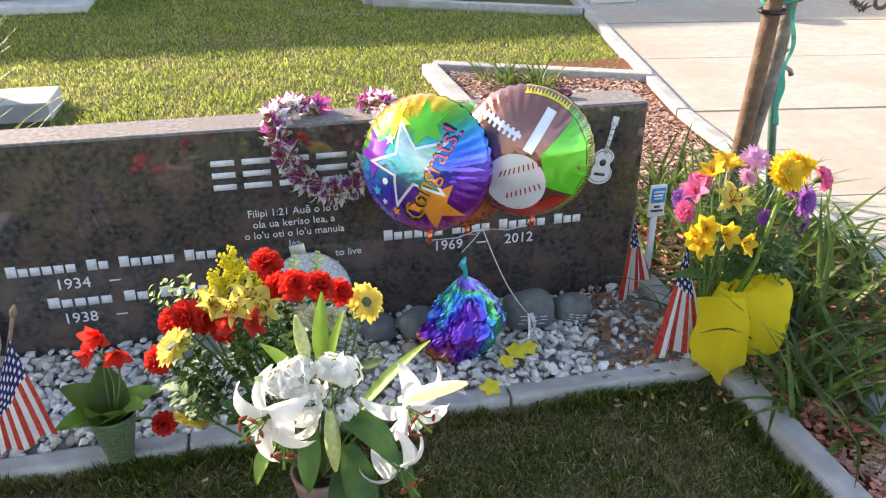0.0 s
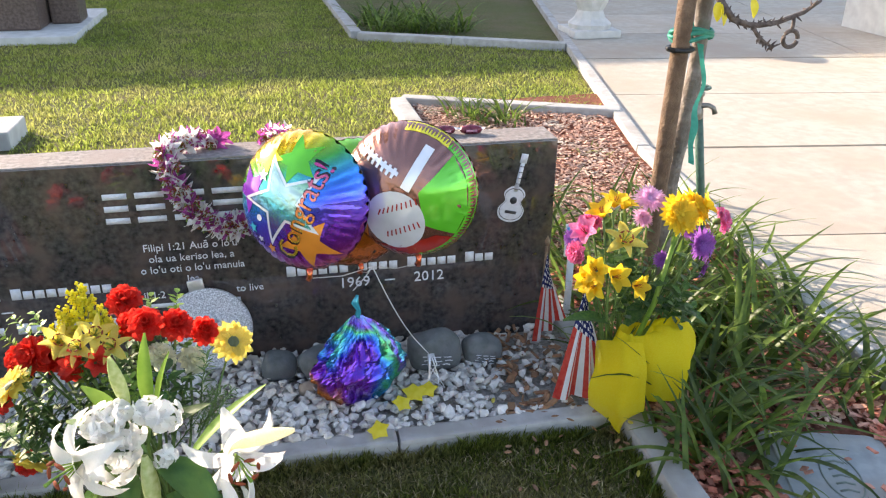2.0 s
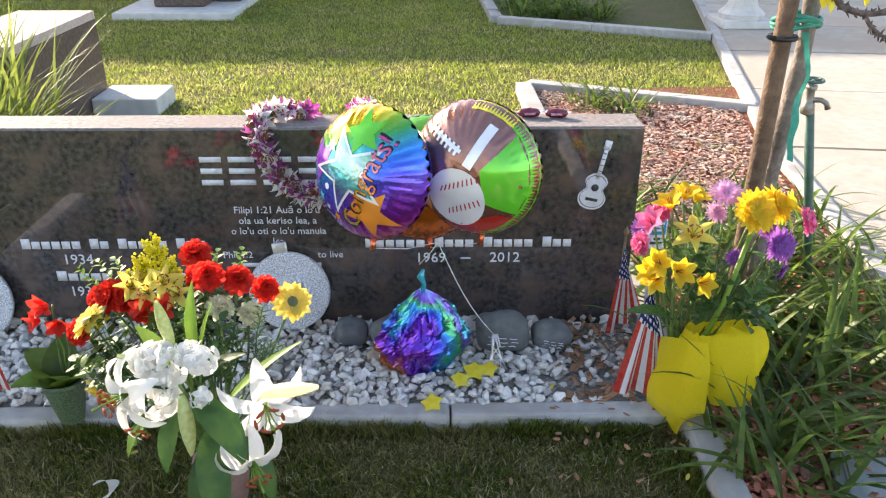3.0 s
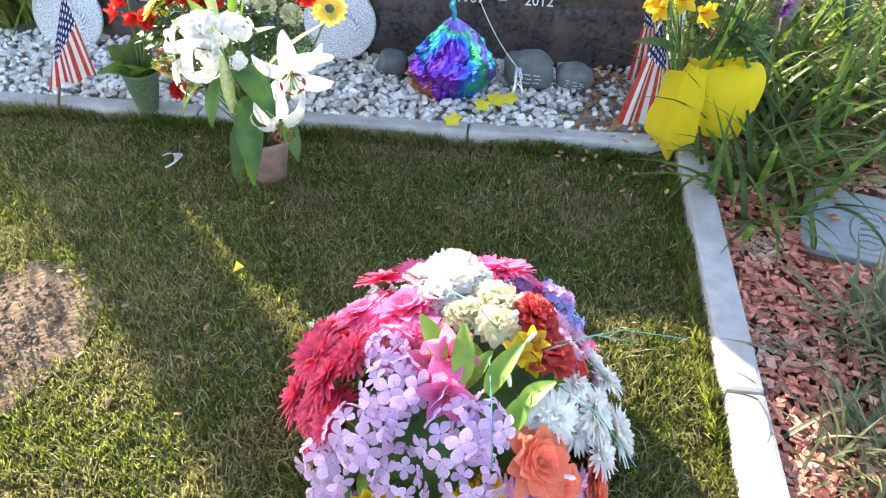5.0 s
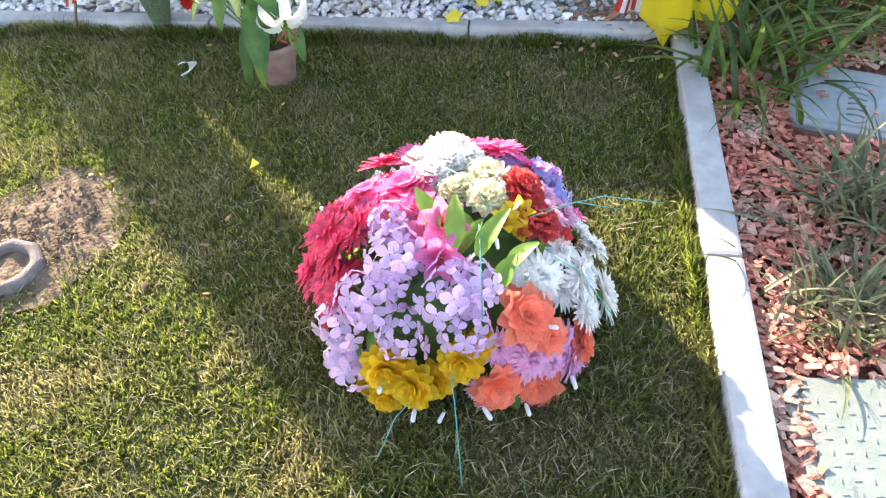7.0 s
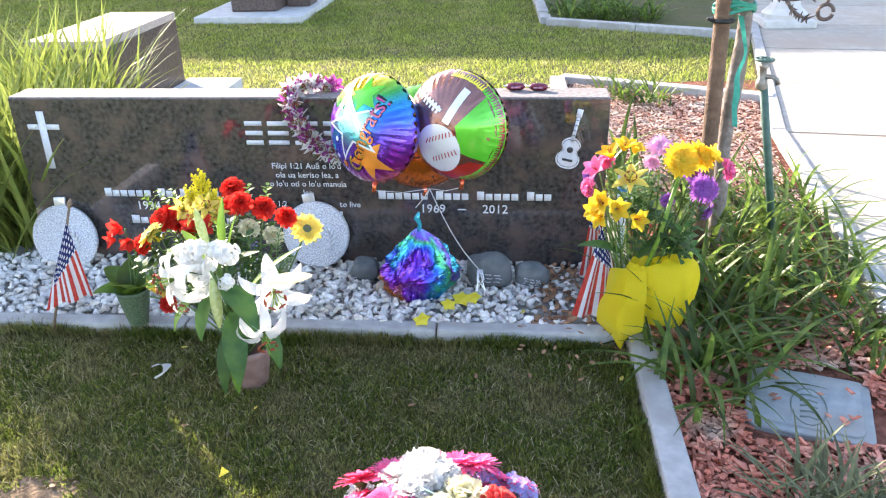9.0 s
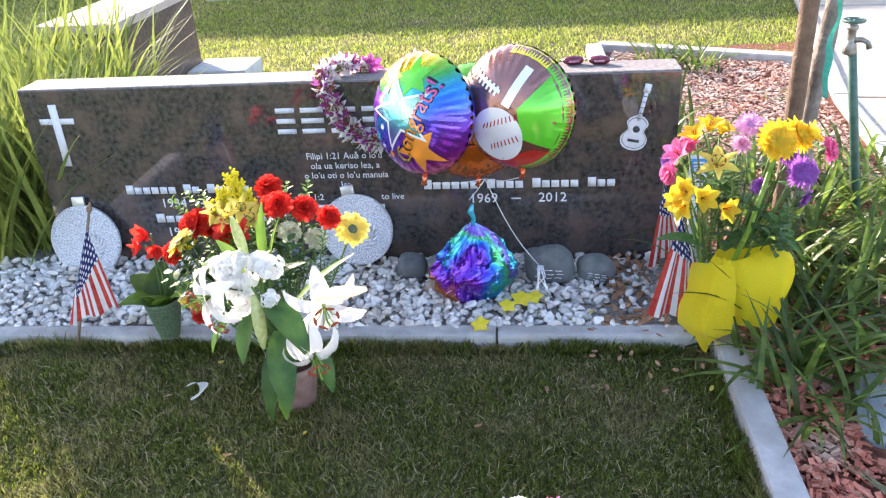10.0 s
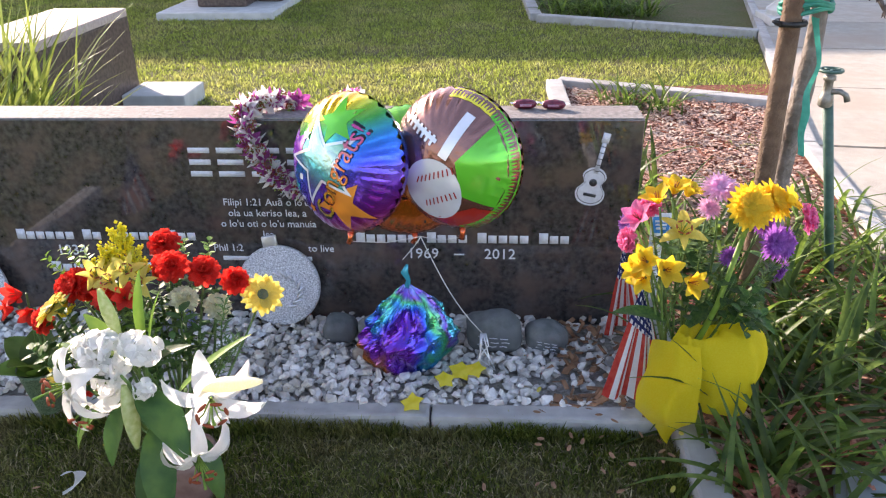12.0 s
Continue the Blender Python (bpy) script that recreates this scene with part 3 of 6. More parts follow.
def disc_pts(r, n=28, k=1.0):
    return [(r * math.cos(2 * math.pi * i / n), k * r * math.sin(2 * math.pi * i / n)) for i in range(n)]


def at2(x, y, turn=0.0, k=1.0):
    return Matrix.Translation((x, y, 0)) @ Matrix.Rotation(radians(turn), 4, "Z") @ Matrix.Scale(k, 4)


def balloon(place, label, front, back, prints):
    ob = tagged(link("foil_balloon", None, None, place), label, "balloon", "balloons tied at the headstone")
    face = part("front_foil", balloon_half(1), front, ob, world=place)
    part("back_foil", balloon_half(-1), back, ob, world=place)
    s = Shape()
    tube(s, [(0, -BR + 0.004, 0), (0.002, -BR - 0.012, 0.003), (-0.004, -BR - 0.025, 0.0)], [0.010, 0.006, 0.009], 10)
    part("filling_neck", s, back, ob, world=place)
    for name, shape, material in prints:
        part(name, shape, material, face, world=place)
    return ob


def stand(center, normal, roll=0.0):
    """A pose whose local z is the disc's normal and local y stays close to upright."""
    z = Vector(normal).normalized()
    x = Vector((0, 0, 1)).cross(z).normalized()
    y = z.cross(x)
    m = Matrix((x, y, z)).transposed().to_4x4()
    return Matrix.Translation(center) @ m @ Matrix.Rotation(radians(roll), 4, "Z")


cong = words("Congrats!", 0.062, 0.9)
cong_shadow = words("Congrats!", 0.066, 0.9)
prints_a = [("side_lettering", decal(cong, at2(-0.02, -0.075, -28, 0.8), -1, 0.0025), F_ORANGEINK),
            ("star_print", decal(star_pts(0.062), at2(-0.095, 0.035, 20), 1, 0.0010), F_PURPLE),
            ("star_print", decal(star_pts(0.058), at2(0.035, 0.100, 10), 1, 0.0010), F_GREEN),
            ("star_print", decal(star_pts(0.045), at2(-0.045, 0.112, 40), 1, 0.0013), F_LIME),
            ("star_print", decal(star_pts(0.070), at2(0.045, -0.088, 25), 1, 0.0010), F_ORANGEINK),
            ("star_outline", decal(star_pts(0.112, 5, 0.42), at2(-0.004, 0.006, 12), 1, 0.0018), F_WHITE),
            ("star_print", decal(star_pts(0.094, 5, 0.42), at2(-0.004, 0.006, 12), 1, 0.0024), F_STAR),
            ("lettering_edge", decal(cong_shadow, at2(0.062, -0.028, 62, 1.08), 1, 0.0032), F_BLACK),
            ("lettering", decal(cong, at2(0.063, -0.027, 62, 1.08), 1, 0.0042), F_LETTER),
            ("curl_print", decal(disc_pts(0.008), at2(-0.07, -0.03), 1, 0.002), F_WHITE),
            ("star_print", decal(star_pts(0.016), at2(-0.052, 0.068), 1, 0.0028), F_WHITE),
            ("star_print", decal(star_pts(0.016), at2(-0.10, -0.055), 1, 0.0018), F_TEAL),
            ("star_print", decal(star_pts(0.014), at2(-0.055, -0.105), 1, 0.0018), F_ORANGEINK),
            ("star_print", decal(star_pts(0.010), at2(-0.082, -0.082), 1, 0.0018), F_WHITE)]
stitch = [("stitch", decal(rect_pts(0.016, 0.0035), at2(-0.055 + 0.0115 * i, -0.030 + 0.0025 * i, 60 + 5 * i), 1, 0.0024), F_REDINK) for i in range(9)]
stitch += [("stitch", decal(rect_pts(0.016, 0.0035), at2(-0.045 + 0.0115 * i, -0.088 + 0.003 * i, 75 + 4 * i), 1, 0.0024), F_REDINK) for i in range(8)]
prints_b = [("green_print", decal([(0.045, 0.01), (0.085, 0.045), (0.125, 0.085), (0.15, 0.02), (0.145, -0.05), (0.11, -0.105), (0.05, -0.07)], at2(0, 0), 1), F_GREEN),
            ("orange_print", decal([(-0.155, 0.02), (-0.105, 0.06), (-0.085, -0.02), (-0.105, -0.10), (-0.145, -0.06)], at2(0, 0), 1), F_ORANGEINK),
            ("red_print", decal([(-0.10, -0.115), (-0.03, -0.125), (0.07, -0.10), (0.105, -0.115), (0.04, -0.152), (-0.04, -0.152)], at2(0, 0), 1), F_REDINK),
            ("baseball_print", decal(disc_pts(0.074), at2(-0.022, -0.055), 1, 0.0016), F_WHITE),
            ("stripe_print", decal(rect_pts(0.024, 0.11), at2(0.045, 0.065, -35), 1, 0.002), F_WHITE),
            ("laces_print", decal(rect_pts(0.10, 0.010), at2(-0.040, 0.085, -35), 1, 0.002), F_WHITE),
            ("green_print", decal([(-0.16, -0.06), (-0.10, 0.02), (-0.12, -0.11)], at2(0, 0), -1), F_GREEN),
            ("stripe_print", decal(rect_pts(0.03, 0.16), at2(0.05, 0.02, 30), -1, 0.002), F_WHITE)]
prints_b += [("lace_print", decal(rect_pts(0.007, 0.026), at2(-0.045 + (i - 3) * 0.0145 * 0.82, 0.085 - (i - 3) * 0.0145 * 0.57, -35), 1, 0.0028), F_WHITE) for i in range(7)]
prints_b += stitch


def rim_bands(ob, place, mats_, side):
    for k, m_ in enumerate(mats_):
        a0, a1 = radians(-85 + 170 * k / len(mats_)), radians(-85 + 170 * (k + 1) / len(mats_))
        o = [(BR * 0.995 * math.cos(a0 + (a1 - a0) * i / 14), BR * 0.995 * math.sin(a0 + (a1 - a0) * i / 14)) for i in range(15)]
        o += [(BR * 0.90 * math.cos(a1 - (a1 - a0) * i / 14), BR * 0.90 * math.sin(a1 - (a1 - a0) * i / 14)) for i in range(15)]
        part("rim_print", decal(o, at2(0, 0), side, 0.0014), m_, ob, world=place)


pa = stand((0.315, -0.33, 0.645), (-0.55, -0.80, 0.22), 8)
bal_a = balloon(pa, "shiny rainbow foil balloon printed with stars and lettering", F_RAINBOW, F_RAINBOW, prints_a)
pb = stand((0.570, -0.33, 0.655), (-0.42, -0.90, 0.12), 8)
bal_b = balloon(pb, "round foil balloon printed with brown and white sports balls", F_BALL, F_BALL, prints_b)
rim_bands(bal_b, pb, (F_GREEN, F_GREEN, F_GREEN, F_LIME), 1)
rim_bands(bal_b, pb, (F_REDINK, F_LIME, F_LIME, F_LIME), -1)
pc = stand((0.445, -0.19, 0.575), (0.25, -0.95, 0.15), 0)
bal_c = balloon(pc, "orange and green foil balloon half hidden behind two others", F_ORANGE, F_BALL, [("seam_print", decal(rect_pts(0.006, 0.33), at2(0.02, 0), 1), F_BLACK), ("seam_print", decal(rect_pts(0.3, 0.006), at2(0.0, -0.05), 1), F_BLACK)])

# sagging balloon resting on the gravel
place = Matrix.Translation((0.432, -0.27, 0.03)) @ Matrix.Rotation(radians(20), 4, "Z") @ Matrix.Scale(0.9, 4)
sag = tagged(link("sagging_balloon", None, None, place), "half-deflated crumpled purple and blue foil balloon on white gravel", "balloon")
s = Shape()
vs = []
NA, NR = 84, 44
for i in range(NR):
    u = i / (NR - 1)
    z = 0.285 * u
    r = 0.138 * (math.sin(math.pi * min(1, 0.10 + u * 0.90)) ** 0.75) * (1 - 0.45 * u ** 1.5) + 0.008
    for j in range(NA):
        a = 2 * math.pi * j / NA
        crease = abs(noise.noise((math.cos(a) * 2.2, math.sin(a) * 2.2, u * 2.6))) * 0.55 + abs(noise.noise((math.cos(a) * 5, math.sin(a) * 5, u * 5))) * 0.34 + abs(noise.noise((math.cos(a) * 11, math.sin(a) * 11, u * 12))) * 0.05
        k = 1.28 - crease
        vs.append((r * k * math.cos(a), r * k * 0.62 * math.sin(a), z + 0.01 * noise.noise((a * 2, u * 6, 4))))
fs = grid_faces(NR, NA, True) + [tuple(range(NA))[::-1]]
s.add(vs, fs)
part("crumpled_foil", s, F_CRUSHED, sag, world=place, smooth=False)
s = Shape()
tube(s, [(0, 0, 0.27), (0.006, 0, 0.30), (-0.004, 0.004, 0.325), (0.004, 0, 0.35)], [0.012, 0.007, 0.012, 0.004], 10)
part("knotted_neck", s, F_TEAL, sag, world=place)


def flat_part(name, pts, material, parent, world):
    s = Shape()
    n = len(pts)
    s.add([(x, y, 0.0) for x, y in pts] + [(x, y, -0.003) for x, y in pts], [tuple(range(n)), tuple(range(n, 2 * n))[::-1]] + [(i, (i + 1) % n, n + (i + 1) % n, n + i)[::-1] for i in range(n)])
    return part(name, s, material, parent, "", world, False)


for x, z, k, m_, tn in ((-0.035, 0.13, 0.03, F_GREEN, 10), (0.03, 0.09, 0.038, F_ORANGEINK, 30), (-0.05, 0.08, 0.024, F_WHITE, 50), (0.045, 0.15, 0.026, F_TEAL, 0)):
    w = place @ Matrix.Translation((x, -0.070 + 0.35 * abs(x), z)) @ Matrix.Rotation(radians(78), 4, "X") @ Matrix.Rotation(radians(x * 500), 4, "Y")
    flat_part("star_print", star_pts(k, turn=90 + tn), m_, sag, w)

# string from the balloons to the inscribed rock
s = Shape()
knot = Vector((0.475, -0.29, 0.435))
tube(s, [knot.lerp(Vector((0.632, -0.245, 0.125)), t) + Vector((0, 0, -0.03 * math.sin(math.pi * t))) for t in np.linspace(0, 1, 10)], 0.0013, 5)
ribbon = thing("balloon_string", (0.632, -0.245, 0.12), "thin white string tied from the balloons to a rock", "string")
part("string", s, M_STRING, ribbon)
s = Shape()
tube(s, [knot, (0.455, -0.28, 0.40), (0.425, -0.27, 0.36)], 0.0013, 5)
part("string", s, M_STRING, ribbon)
for c, e in ((pa, (0, -BR - 0.022, 0)), (pb, (0, -BR - 0.022, 0)), (pc, (0, -BR - 0.022, 0))):
    s = Shape()
    tube(s, [c @ Vector(e), (c @ Vector(e)).lerp(knot, 0.5) + Vector((0, 0, -0.01)), knot], 0.0010, 5)
    part("string", s, M_STRING, ribbon)
for k in range(7):
    s = Shape()
    b = Vector((0.628 + 0.006 * (k % 3), -0.262, 0.135))
    tube(s, [b, b + Vector((0.01 * math.sin(k), -0.012, -0.03)), b + Vector((0.02 * math.sin(k * 2.1), -0.02, -0.065)), b + Vector((0.035 * math.sin(k * 1.7), -0.035, -0.095))], [0.003, 0.002, 0.003, 0.001], 5)
    part("ribbon_tail", s, M_SILVER, ribbon)

# ---- glitter ornament discs leaning on the stone ----
def ornament(x, z, r, turn, label):
    w = Matrix.Translation((x, -0.045, z)) @ Matrix.Rotation(radians(turn), 4, "Y") @ Matrix.Rotation(radians(90 - 11), 4, "X")
    ob = tagged(link("ornament_disc", None, None, w), label, "ornament", "glitter discs at the headstone")
    s = Shape()
    lathe(s, [(0.001, 0.008), (r - 0.006, 0.008), (r - 0.002, 0.007), (r, 0.004), (r, -0.004), (r - 0.003, -0.007), (0.001, -0.008)], 64)
    face = part("disc", s, M_GLITTER, ob, world=w)
    s = Shape()
    box(s, -0.022, 0.022, r - 0.004, r + 0.030, -0.006, 0.006, 0, 0.003)
    part("cap", s, M_SILVER, ob, "plain silver cap", world=w)
    for i in range(9):
        a = -1.2 + 0.3 * i
        s = Shape()
        tube(s, [(0.055 * math.cos(a * 1.1), -0.02 + 0.05 * math.sin(a), 0.009), (0.055 * math.cos(a * 1.1) + 0.03 * math.cos(a + 1.2), -0.02 + 0.05 * math.sin(a) + 0.03 * math.sin(a + 1.2), 0.009)], 0.004, 6)
        part("glitter_scroll", s, M_SILVER, face, world=w)
    return ob


ornament(-0.945, 0.128, 0.128, -2, "large round silver glitter ornament disc leaning on headstone")
ornament(0.025, 0.158, 0.124, -10, "round silver glitter ornament disc tilted against the headstone")


# ---- rocks ----
def rock(x, y, z, sx, sy, sz, material, label, turn=0, seed=0, name="river_rock", group="river rocks by the headstone"):
    bm = bmesh.new()
    bmesh.ops.create_icosphere(bm, subdivisions=4, radius=1)
    for v in bm.verts:
        c = v.co
        p = Vector((math.copysign(abs(c.x) ** 0.85, c.x), math.copysign(abs(c.y) ** 0.85, c.y), math.copysign(abs(c.z) ** 0.85, c.z)))
        k = 1 + 0.16 * noise.noise(c * 1.3 + Vector((seed * 3.1, 0, 0)))
        v.co = Vector((p.x * sx, p.y * sy, p.z * sz)) * k
    s = Shape()
    bm.verts.index_update()
    s.add([v.co[:] for v in bm.verts], [[v.index for v in f.verts] for f in bm.faces])
    bm.free()
    w = Matrix.Translation((x, y, z)) @ Matrix.Rotation(radians(turn), 4, "Y") @ Matrix.Rotation(radians(12), 4, "X")
    ob = single(name, s, material, label, "rock", group, "", w)
    return ob, w


r1, w1 = rock(0.665, -0.165, 0.085, 0.082, 0.05, 0.066, M_ROCK, "dark grey river rock with faint white handwriting", 4, 1)
r2, w2 = rock(0.815, -0.15, 0.062, 0.062, 0.045, 0.046, M_ROCK, "small oval grey river rock with white handwriting", 8, 2)
rock(0.215, -0.12, 0.06, 0.052, 0.045, 0.042, M_ROCK, "smooth grey-green river rock resting on gravel", 0, 3)
rock(0.335, -0.14, 0.066, 0.064, 0.048, 0.050, M_ROCK, "smooth oval grey river rock on white gravel", 0, 4)
rock(0.29, -0.22, 0.036, 0.026, 0.022, 0.018, M_TANROCK, "small tan pebble among the white gravel", 0, 5)
rock(-0.30, -0.10, 0.06, 0.07, 0.05, 0.05, M_ROCK, "grey river rock half hidden by flowers", 0, 6)
for ob, w, sc, rows_ in ((r1, w1, 0.9, 3), (r2, w2, 0.62, 4)):
    for i in range(rows_):
        for j in range(3):
            s = Shape()
            x0 = (-0.05 + 0.034 * j + 0.006 * (i % 2)) * sc
            zz = (0.020 - 0.017 * i) * sc
            yy = -0.052 * (1 if sc > 0.7 else 0.9) + 0.35 * abs(x0) ** 1.4
            tube(s, [(x0, yy, zz), (x0 + 0.012 * sc, yy, zz + 0.003 * math.sin(j * 3 + i)), (x0 + 0.024 * sc, yy, zz)], 0.0016, 4)
            part("chalk_stroke", s, M_ENGRAVE, ob, world=w)


# ---- flower heads (meshes shared by all flowers of a kind) ----
def carnation_mesh(name, material, seed=1, frill=0.15):
    r, s = random.Random(seed), Shape()
    for ring, (k, e, L) in enumerate(((12, 6, 1.0), (12, 26, 0.95), (11, 46, 0.85), (9, 64, 0.74), (6, 80, 0.62))):
        for i in range(k):
            petal(s, L * 0.5, 0.30, 2 * math.pi * (i + r.random() * 0.5 + ring * 0.3) / k, e + r.uniform(-8, 8), e + r.uniform(-25, 5), 0.02, 0.02 * ring, 0.3, 1.7, 0.25, 5, 5, 0, frill, r)
    lathe(s, [(0.04, -0.28), (0.10, -0.22), (0.12, -0.05), (0.10, 0.02)], 8, 1)
    return s.mesh(name, [material, M_STEM])


def daisy_mesh(name, material, eye, n=26, layers=2, eye_r=0.14, W=0.13):
    r, s = random.Random(n), Shape()
    for q in range(layers):
        for i in range(n):
            petal(s, 0.46 - 0.09 * q + r.uniform(-0.04, 0.03), W, 2 * math.pi * (i + 0.5 * q + r.uniform(-0.2, 0.2)) / n, 8 + 18 * q + r.uniform(-8, 8), -6 + 14 * q + r.uniform(-14, 12), 0.05, 0.015 * q, 0.25, 1.2, 0.5, 5, 3, 0, 0.03, r)
    lathe(s, [(0.001, 0.09), (eye_r * 0.6, 0.08), (eye_r, 0.04), (eye_r, -0.02)], 12, 1)
    lathe(s, [(0.04, -0.15), (0.10, -0.08), (0.13, -0.01)], 8, 2)
    return s.mesh(name, [material, eye, M_STEM])


def lily_mesh(name, material, curl=-55, cupped=50, seed=3, L=0.6):
    r, s = random.Random(seed), Shape()
    for i in range(6):
        petal(s, L, 0.22 if i % 2 else 0.165, 2 * math.pi * i / 6 + r.uniform(-0.08, 0.08), cupped + r.uniform(-6, 6), curl + r.uniform(-30, 15), 0.03, 0, 0.35, 0.8, 0.35, 9, 5, 0, 0.012, r)
    for i in range(6):
        a = 2 * math.pi * (i + 0.5) / 6
        p = Vector((0.14 * math.cos(a), 0.14 * math.sin(a), 0.27))
        tube(s, [(0, 0, 0), p * 0.6 + Vector((0, 0, 0.06)), p], 0.008, 5, 2)
        t = Vector((-math.sin(a), math.cos(a), 0.2)) * 0.055
        tube(s, [p - t, p, p + t], [0.012, 0.022, 0.012], 6, 1)
    tube(s, [(0, 0, 0), (0, 0, 0.3), (0.02, 0, 0.42)], [0.014, 0.010, 0.02], 6, 2)
    return s.mesh(name, [material, M_ANTHER, M_LTLEAF])


def tulip_mesh(name, material, seed=4):
    r, s = random.Random(seed), Shape()
    for i in range(6):
        petal(s, 0.55, 0.30, 2 * math.pi * i / 6, 68 + r.uniform(-5, 5), 30 + r.uniform(-25, 30), 0.04, 0, 0.35, 1.05, 0.35, 7, 3, 0, 0.02, r)
    for i in range(5):
        tube(s, [(0, 0, 0), (0.06 * math.cos(i * 1.26), 0.06 * math.sin(i * 1.26), 0.36)], 0.008, 4, 1)
    return s.mesh(name, [material, M_ANTHER])


def cluster_mesh(name, material, count=17, seed=5, floret=0.34, wide=0.46):
    """A dome of four-petalled florets."""
    r, s = random.Random(seed), Shape()
    for k in range(count):
        z = 1 - 0.95 * (k + 0.5) / count
        a = k * 2.39996
        q = math.sqrt(1 - z * z)
        d = Vector((q * math.cos(a), q * math.sin(a), z * 0.8))
        f = Shape()
        for i in range(4):
            petal(f, floret * 0.52, floret * wide, math.pi * i / 2, 26, -6, 0.012, 0, 0.25, 1.35, 0.22, 6, 3)
        m = aim(d * r.uniform(0.34, 0.50), d + Vector((r.uniform(-.5, .5), r.uniform(-.5, .5), r.uniform(-.3, .5))), r.uniform(0.85, 1.2), r.uniform(0, 6))
        s.add([m @ Vector(v) for v in f.v], f.f)
        tube(s, [(0, 0, -0.2), d * 0.39], 0.008, 4, 1)
    return s.mesh(name, [material, M_STEM])


def spray_mesh(name, material, count=396, seed=6):
    """A goldenrod plume: many tiny florets along arching twigs."""
    r, s = random.Random(seed), Shape()
    for tw in range(11):
        a, lean = tw * 2.4, 0.10 + 0.45 * (1 - tw / 11)
        top = Vector((lean * math.cos(a) * 0.6, lean * math.sin(a) * 0.6, 0.35 + 0.65 * tw / 11))
        b = Vector((0, 0, top.z * 0.55))
        tube(s, [b, b.lerp(top, 0.6) + Vector((0, 0, 0.04)), top], 0.006, 4, 1)
        for i in range(count // 11):
            p = b.lerp(top, 0.25 + 0.75 * i / (count // 11)) + Vector((r.uniform(-1, 1), r.uniform(-1, 1), r.uniform(-0.4, 1))) * 0.055
            q = r.uniform(0.022, 0.042)
            c = [p + Vector(v) * q for v in ((1, 0, 0), (-1, 0, 0), (0, 1, 0), (0, -1, 0), (0, 0, 1), (0, 0, -1))]
            s.add(c, [(0, 2, 4), (2, 1, 4), (1, 3, 4), (3, 0, 4), (2, 0, 5), (1, 2, 5), (3, 1, 5), (0, 3, 5)])
    tube(s, [(0, 0, -0.3), (0, 0, 0.9)], 0.010, 5, 1)
    return s.mesh(name, [material, M_STEM])


def bud_mesh(name, material):
    s = Shape()
    vs = []
    for i in range(12):
        u = i / 11
        r = 0.10 * math.sin(math.pi * (0.06 + 0.90 * u)) ** 0.8 + 0.008
        for j in range(12):
            a = 2 * math.pi * j / 12
            vs.append((r * (1 + 0.10 * math.cos(3 * a)) * math.cos(a), r * (1 + 0.10 * math.cos(3 * a)) * math.sin(a), u))
    s.add(vs, grid_faces(12, 12, True))
    return s.mesh(name, material)


def leaf_mesh(name, material, W=0.3, e0=50, e1=-10, cup=0.25):
    s = Shape()
    petal(s, 1.0, W, 0, e0, e1, 0, 0, cup, 0.8, 0.2, 10, 5)
    return s.mesh(name, material)


def sprig_mesh(name, material, n=22, seed=8, W=0.06, L=0.26):
    """A twig with many small leaves."""
    r, s = random.Random(seed), Shape()
    tube(s, [(0, 0, 0), (0.03, 0, 0.5), (0.0, 0.03, 1.0)], [0.014, 0.010, 0.005], 5, 1)
    for i in range(n):
        f = Shape()
        petal(f, L * r.uniform(0.7, 1.1), W * r.uniform(0.8, 1.2) * 1.4, i * 2.4, r.uniform(15, 50), r.uniform(-10, 25), 0.01, 0, 0.2, 0.8, 0.2, 4, 3)
        z = 0.12 + 0.86 * i / n
        s.add([(x, y, zz + z) for x, y, zz in f.v], f.f)
    return s.mesh(name, [material, M_STEM])


CARN = {k: carnation_mesh("carnation", m_, i) for i, (k, m_) in enumerate(dict(red=M_RED, white=M_WHITE, cream=M_CREAM, coral=M_CORAL, ltpink=M_LTPINK, mauve=M_MAUVE, yellow=M_YELLOW, orange=M_ORANGE, pink=M_PINK).items())}
SOFT = {k: carnation_mesh("peony", m_, 20 + i, 0.07) for i, (k, m_) in enumerate(dict(pink=M_PINK, orange=M_ORANGE, yellow=M_YELLOW, ltpink=M_LTPINK, white=M_WHITE).items())}
DAISY_Y = daisy_mesh("daisy", M_PALEYELLOW, M_GREENEYE, 16, 2, 0.15, 0.20)
GERB_C = daisy_mesh("gerbera", M_CRIMSON, M_CRIMSON, 20, 4, 0.07, 0.095)
GERB_P = daisy_mesh("gerbera", M_PINK, M_YELLOW, 19, 3, 0.07, 0.095)
POM_W = daisy_mesh("chrysanthemum", M_WHITE, M_WHITE, 24, 5, 0.05, 0.085)
POM_M = daisy_mesh("chrysanthemum", M_MAUVE, M_MAUVE, 24, 5, 0.05, 0.085)
POM_L = daisy_mesh("chrysanthemum", M_LTPINK, M_LTPINK, 24, 5, 0.05, 0.085)
DAHL_P = daisy_mesh("dahlia", M_PINK, M_YELLOW, 12, 4, 0.06, 0.22)
DAHL_O = daisy_mesh("dahlia", M_ORANGE, M_ORANGE, 9, 4, 0.05, 0.28)
MUM_Y = daisy_mesh("chrysanthemum", M_YELLOW, M_YELLOW, 24, 3, 0.10, 0.16)
MUM_P = daisy_mesh("chrysanthemum", M_PURPLE, M_PURPLE, 26, 3, 0.08, 0.09)
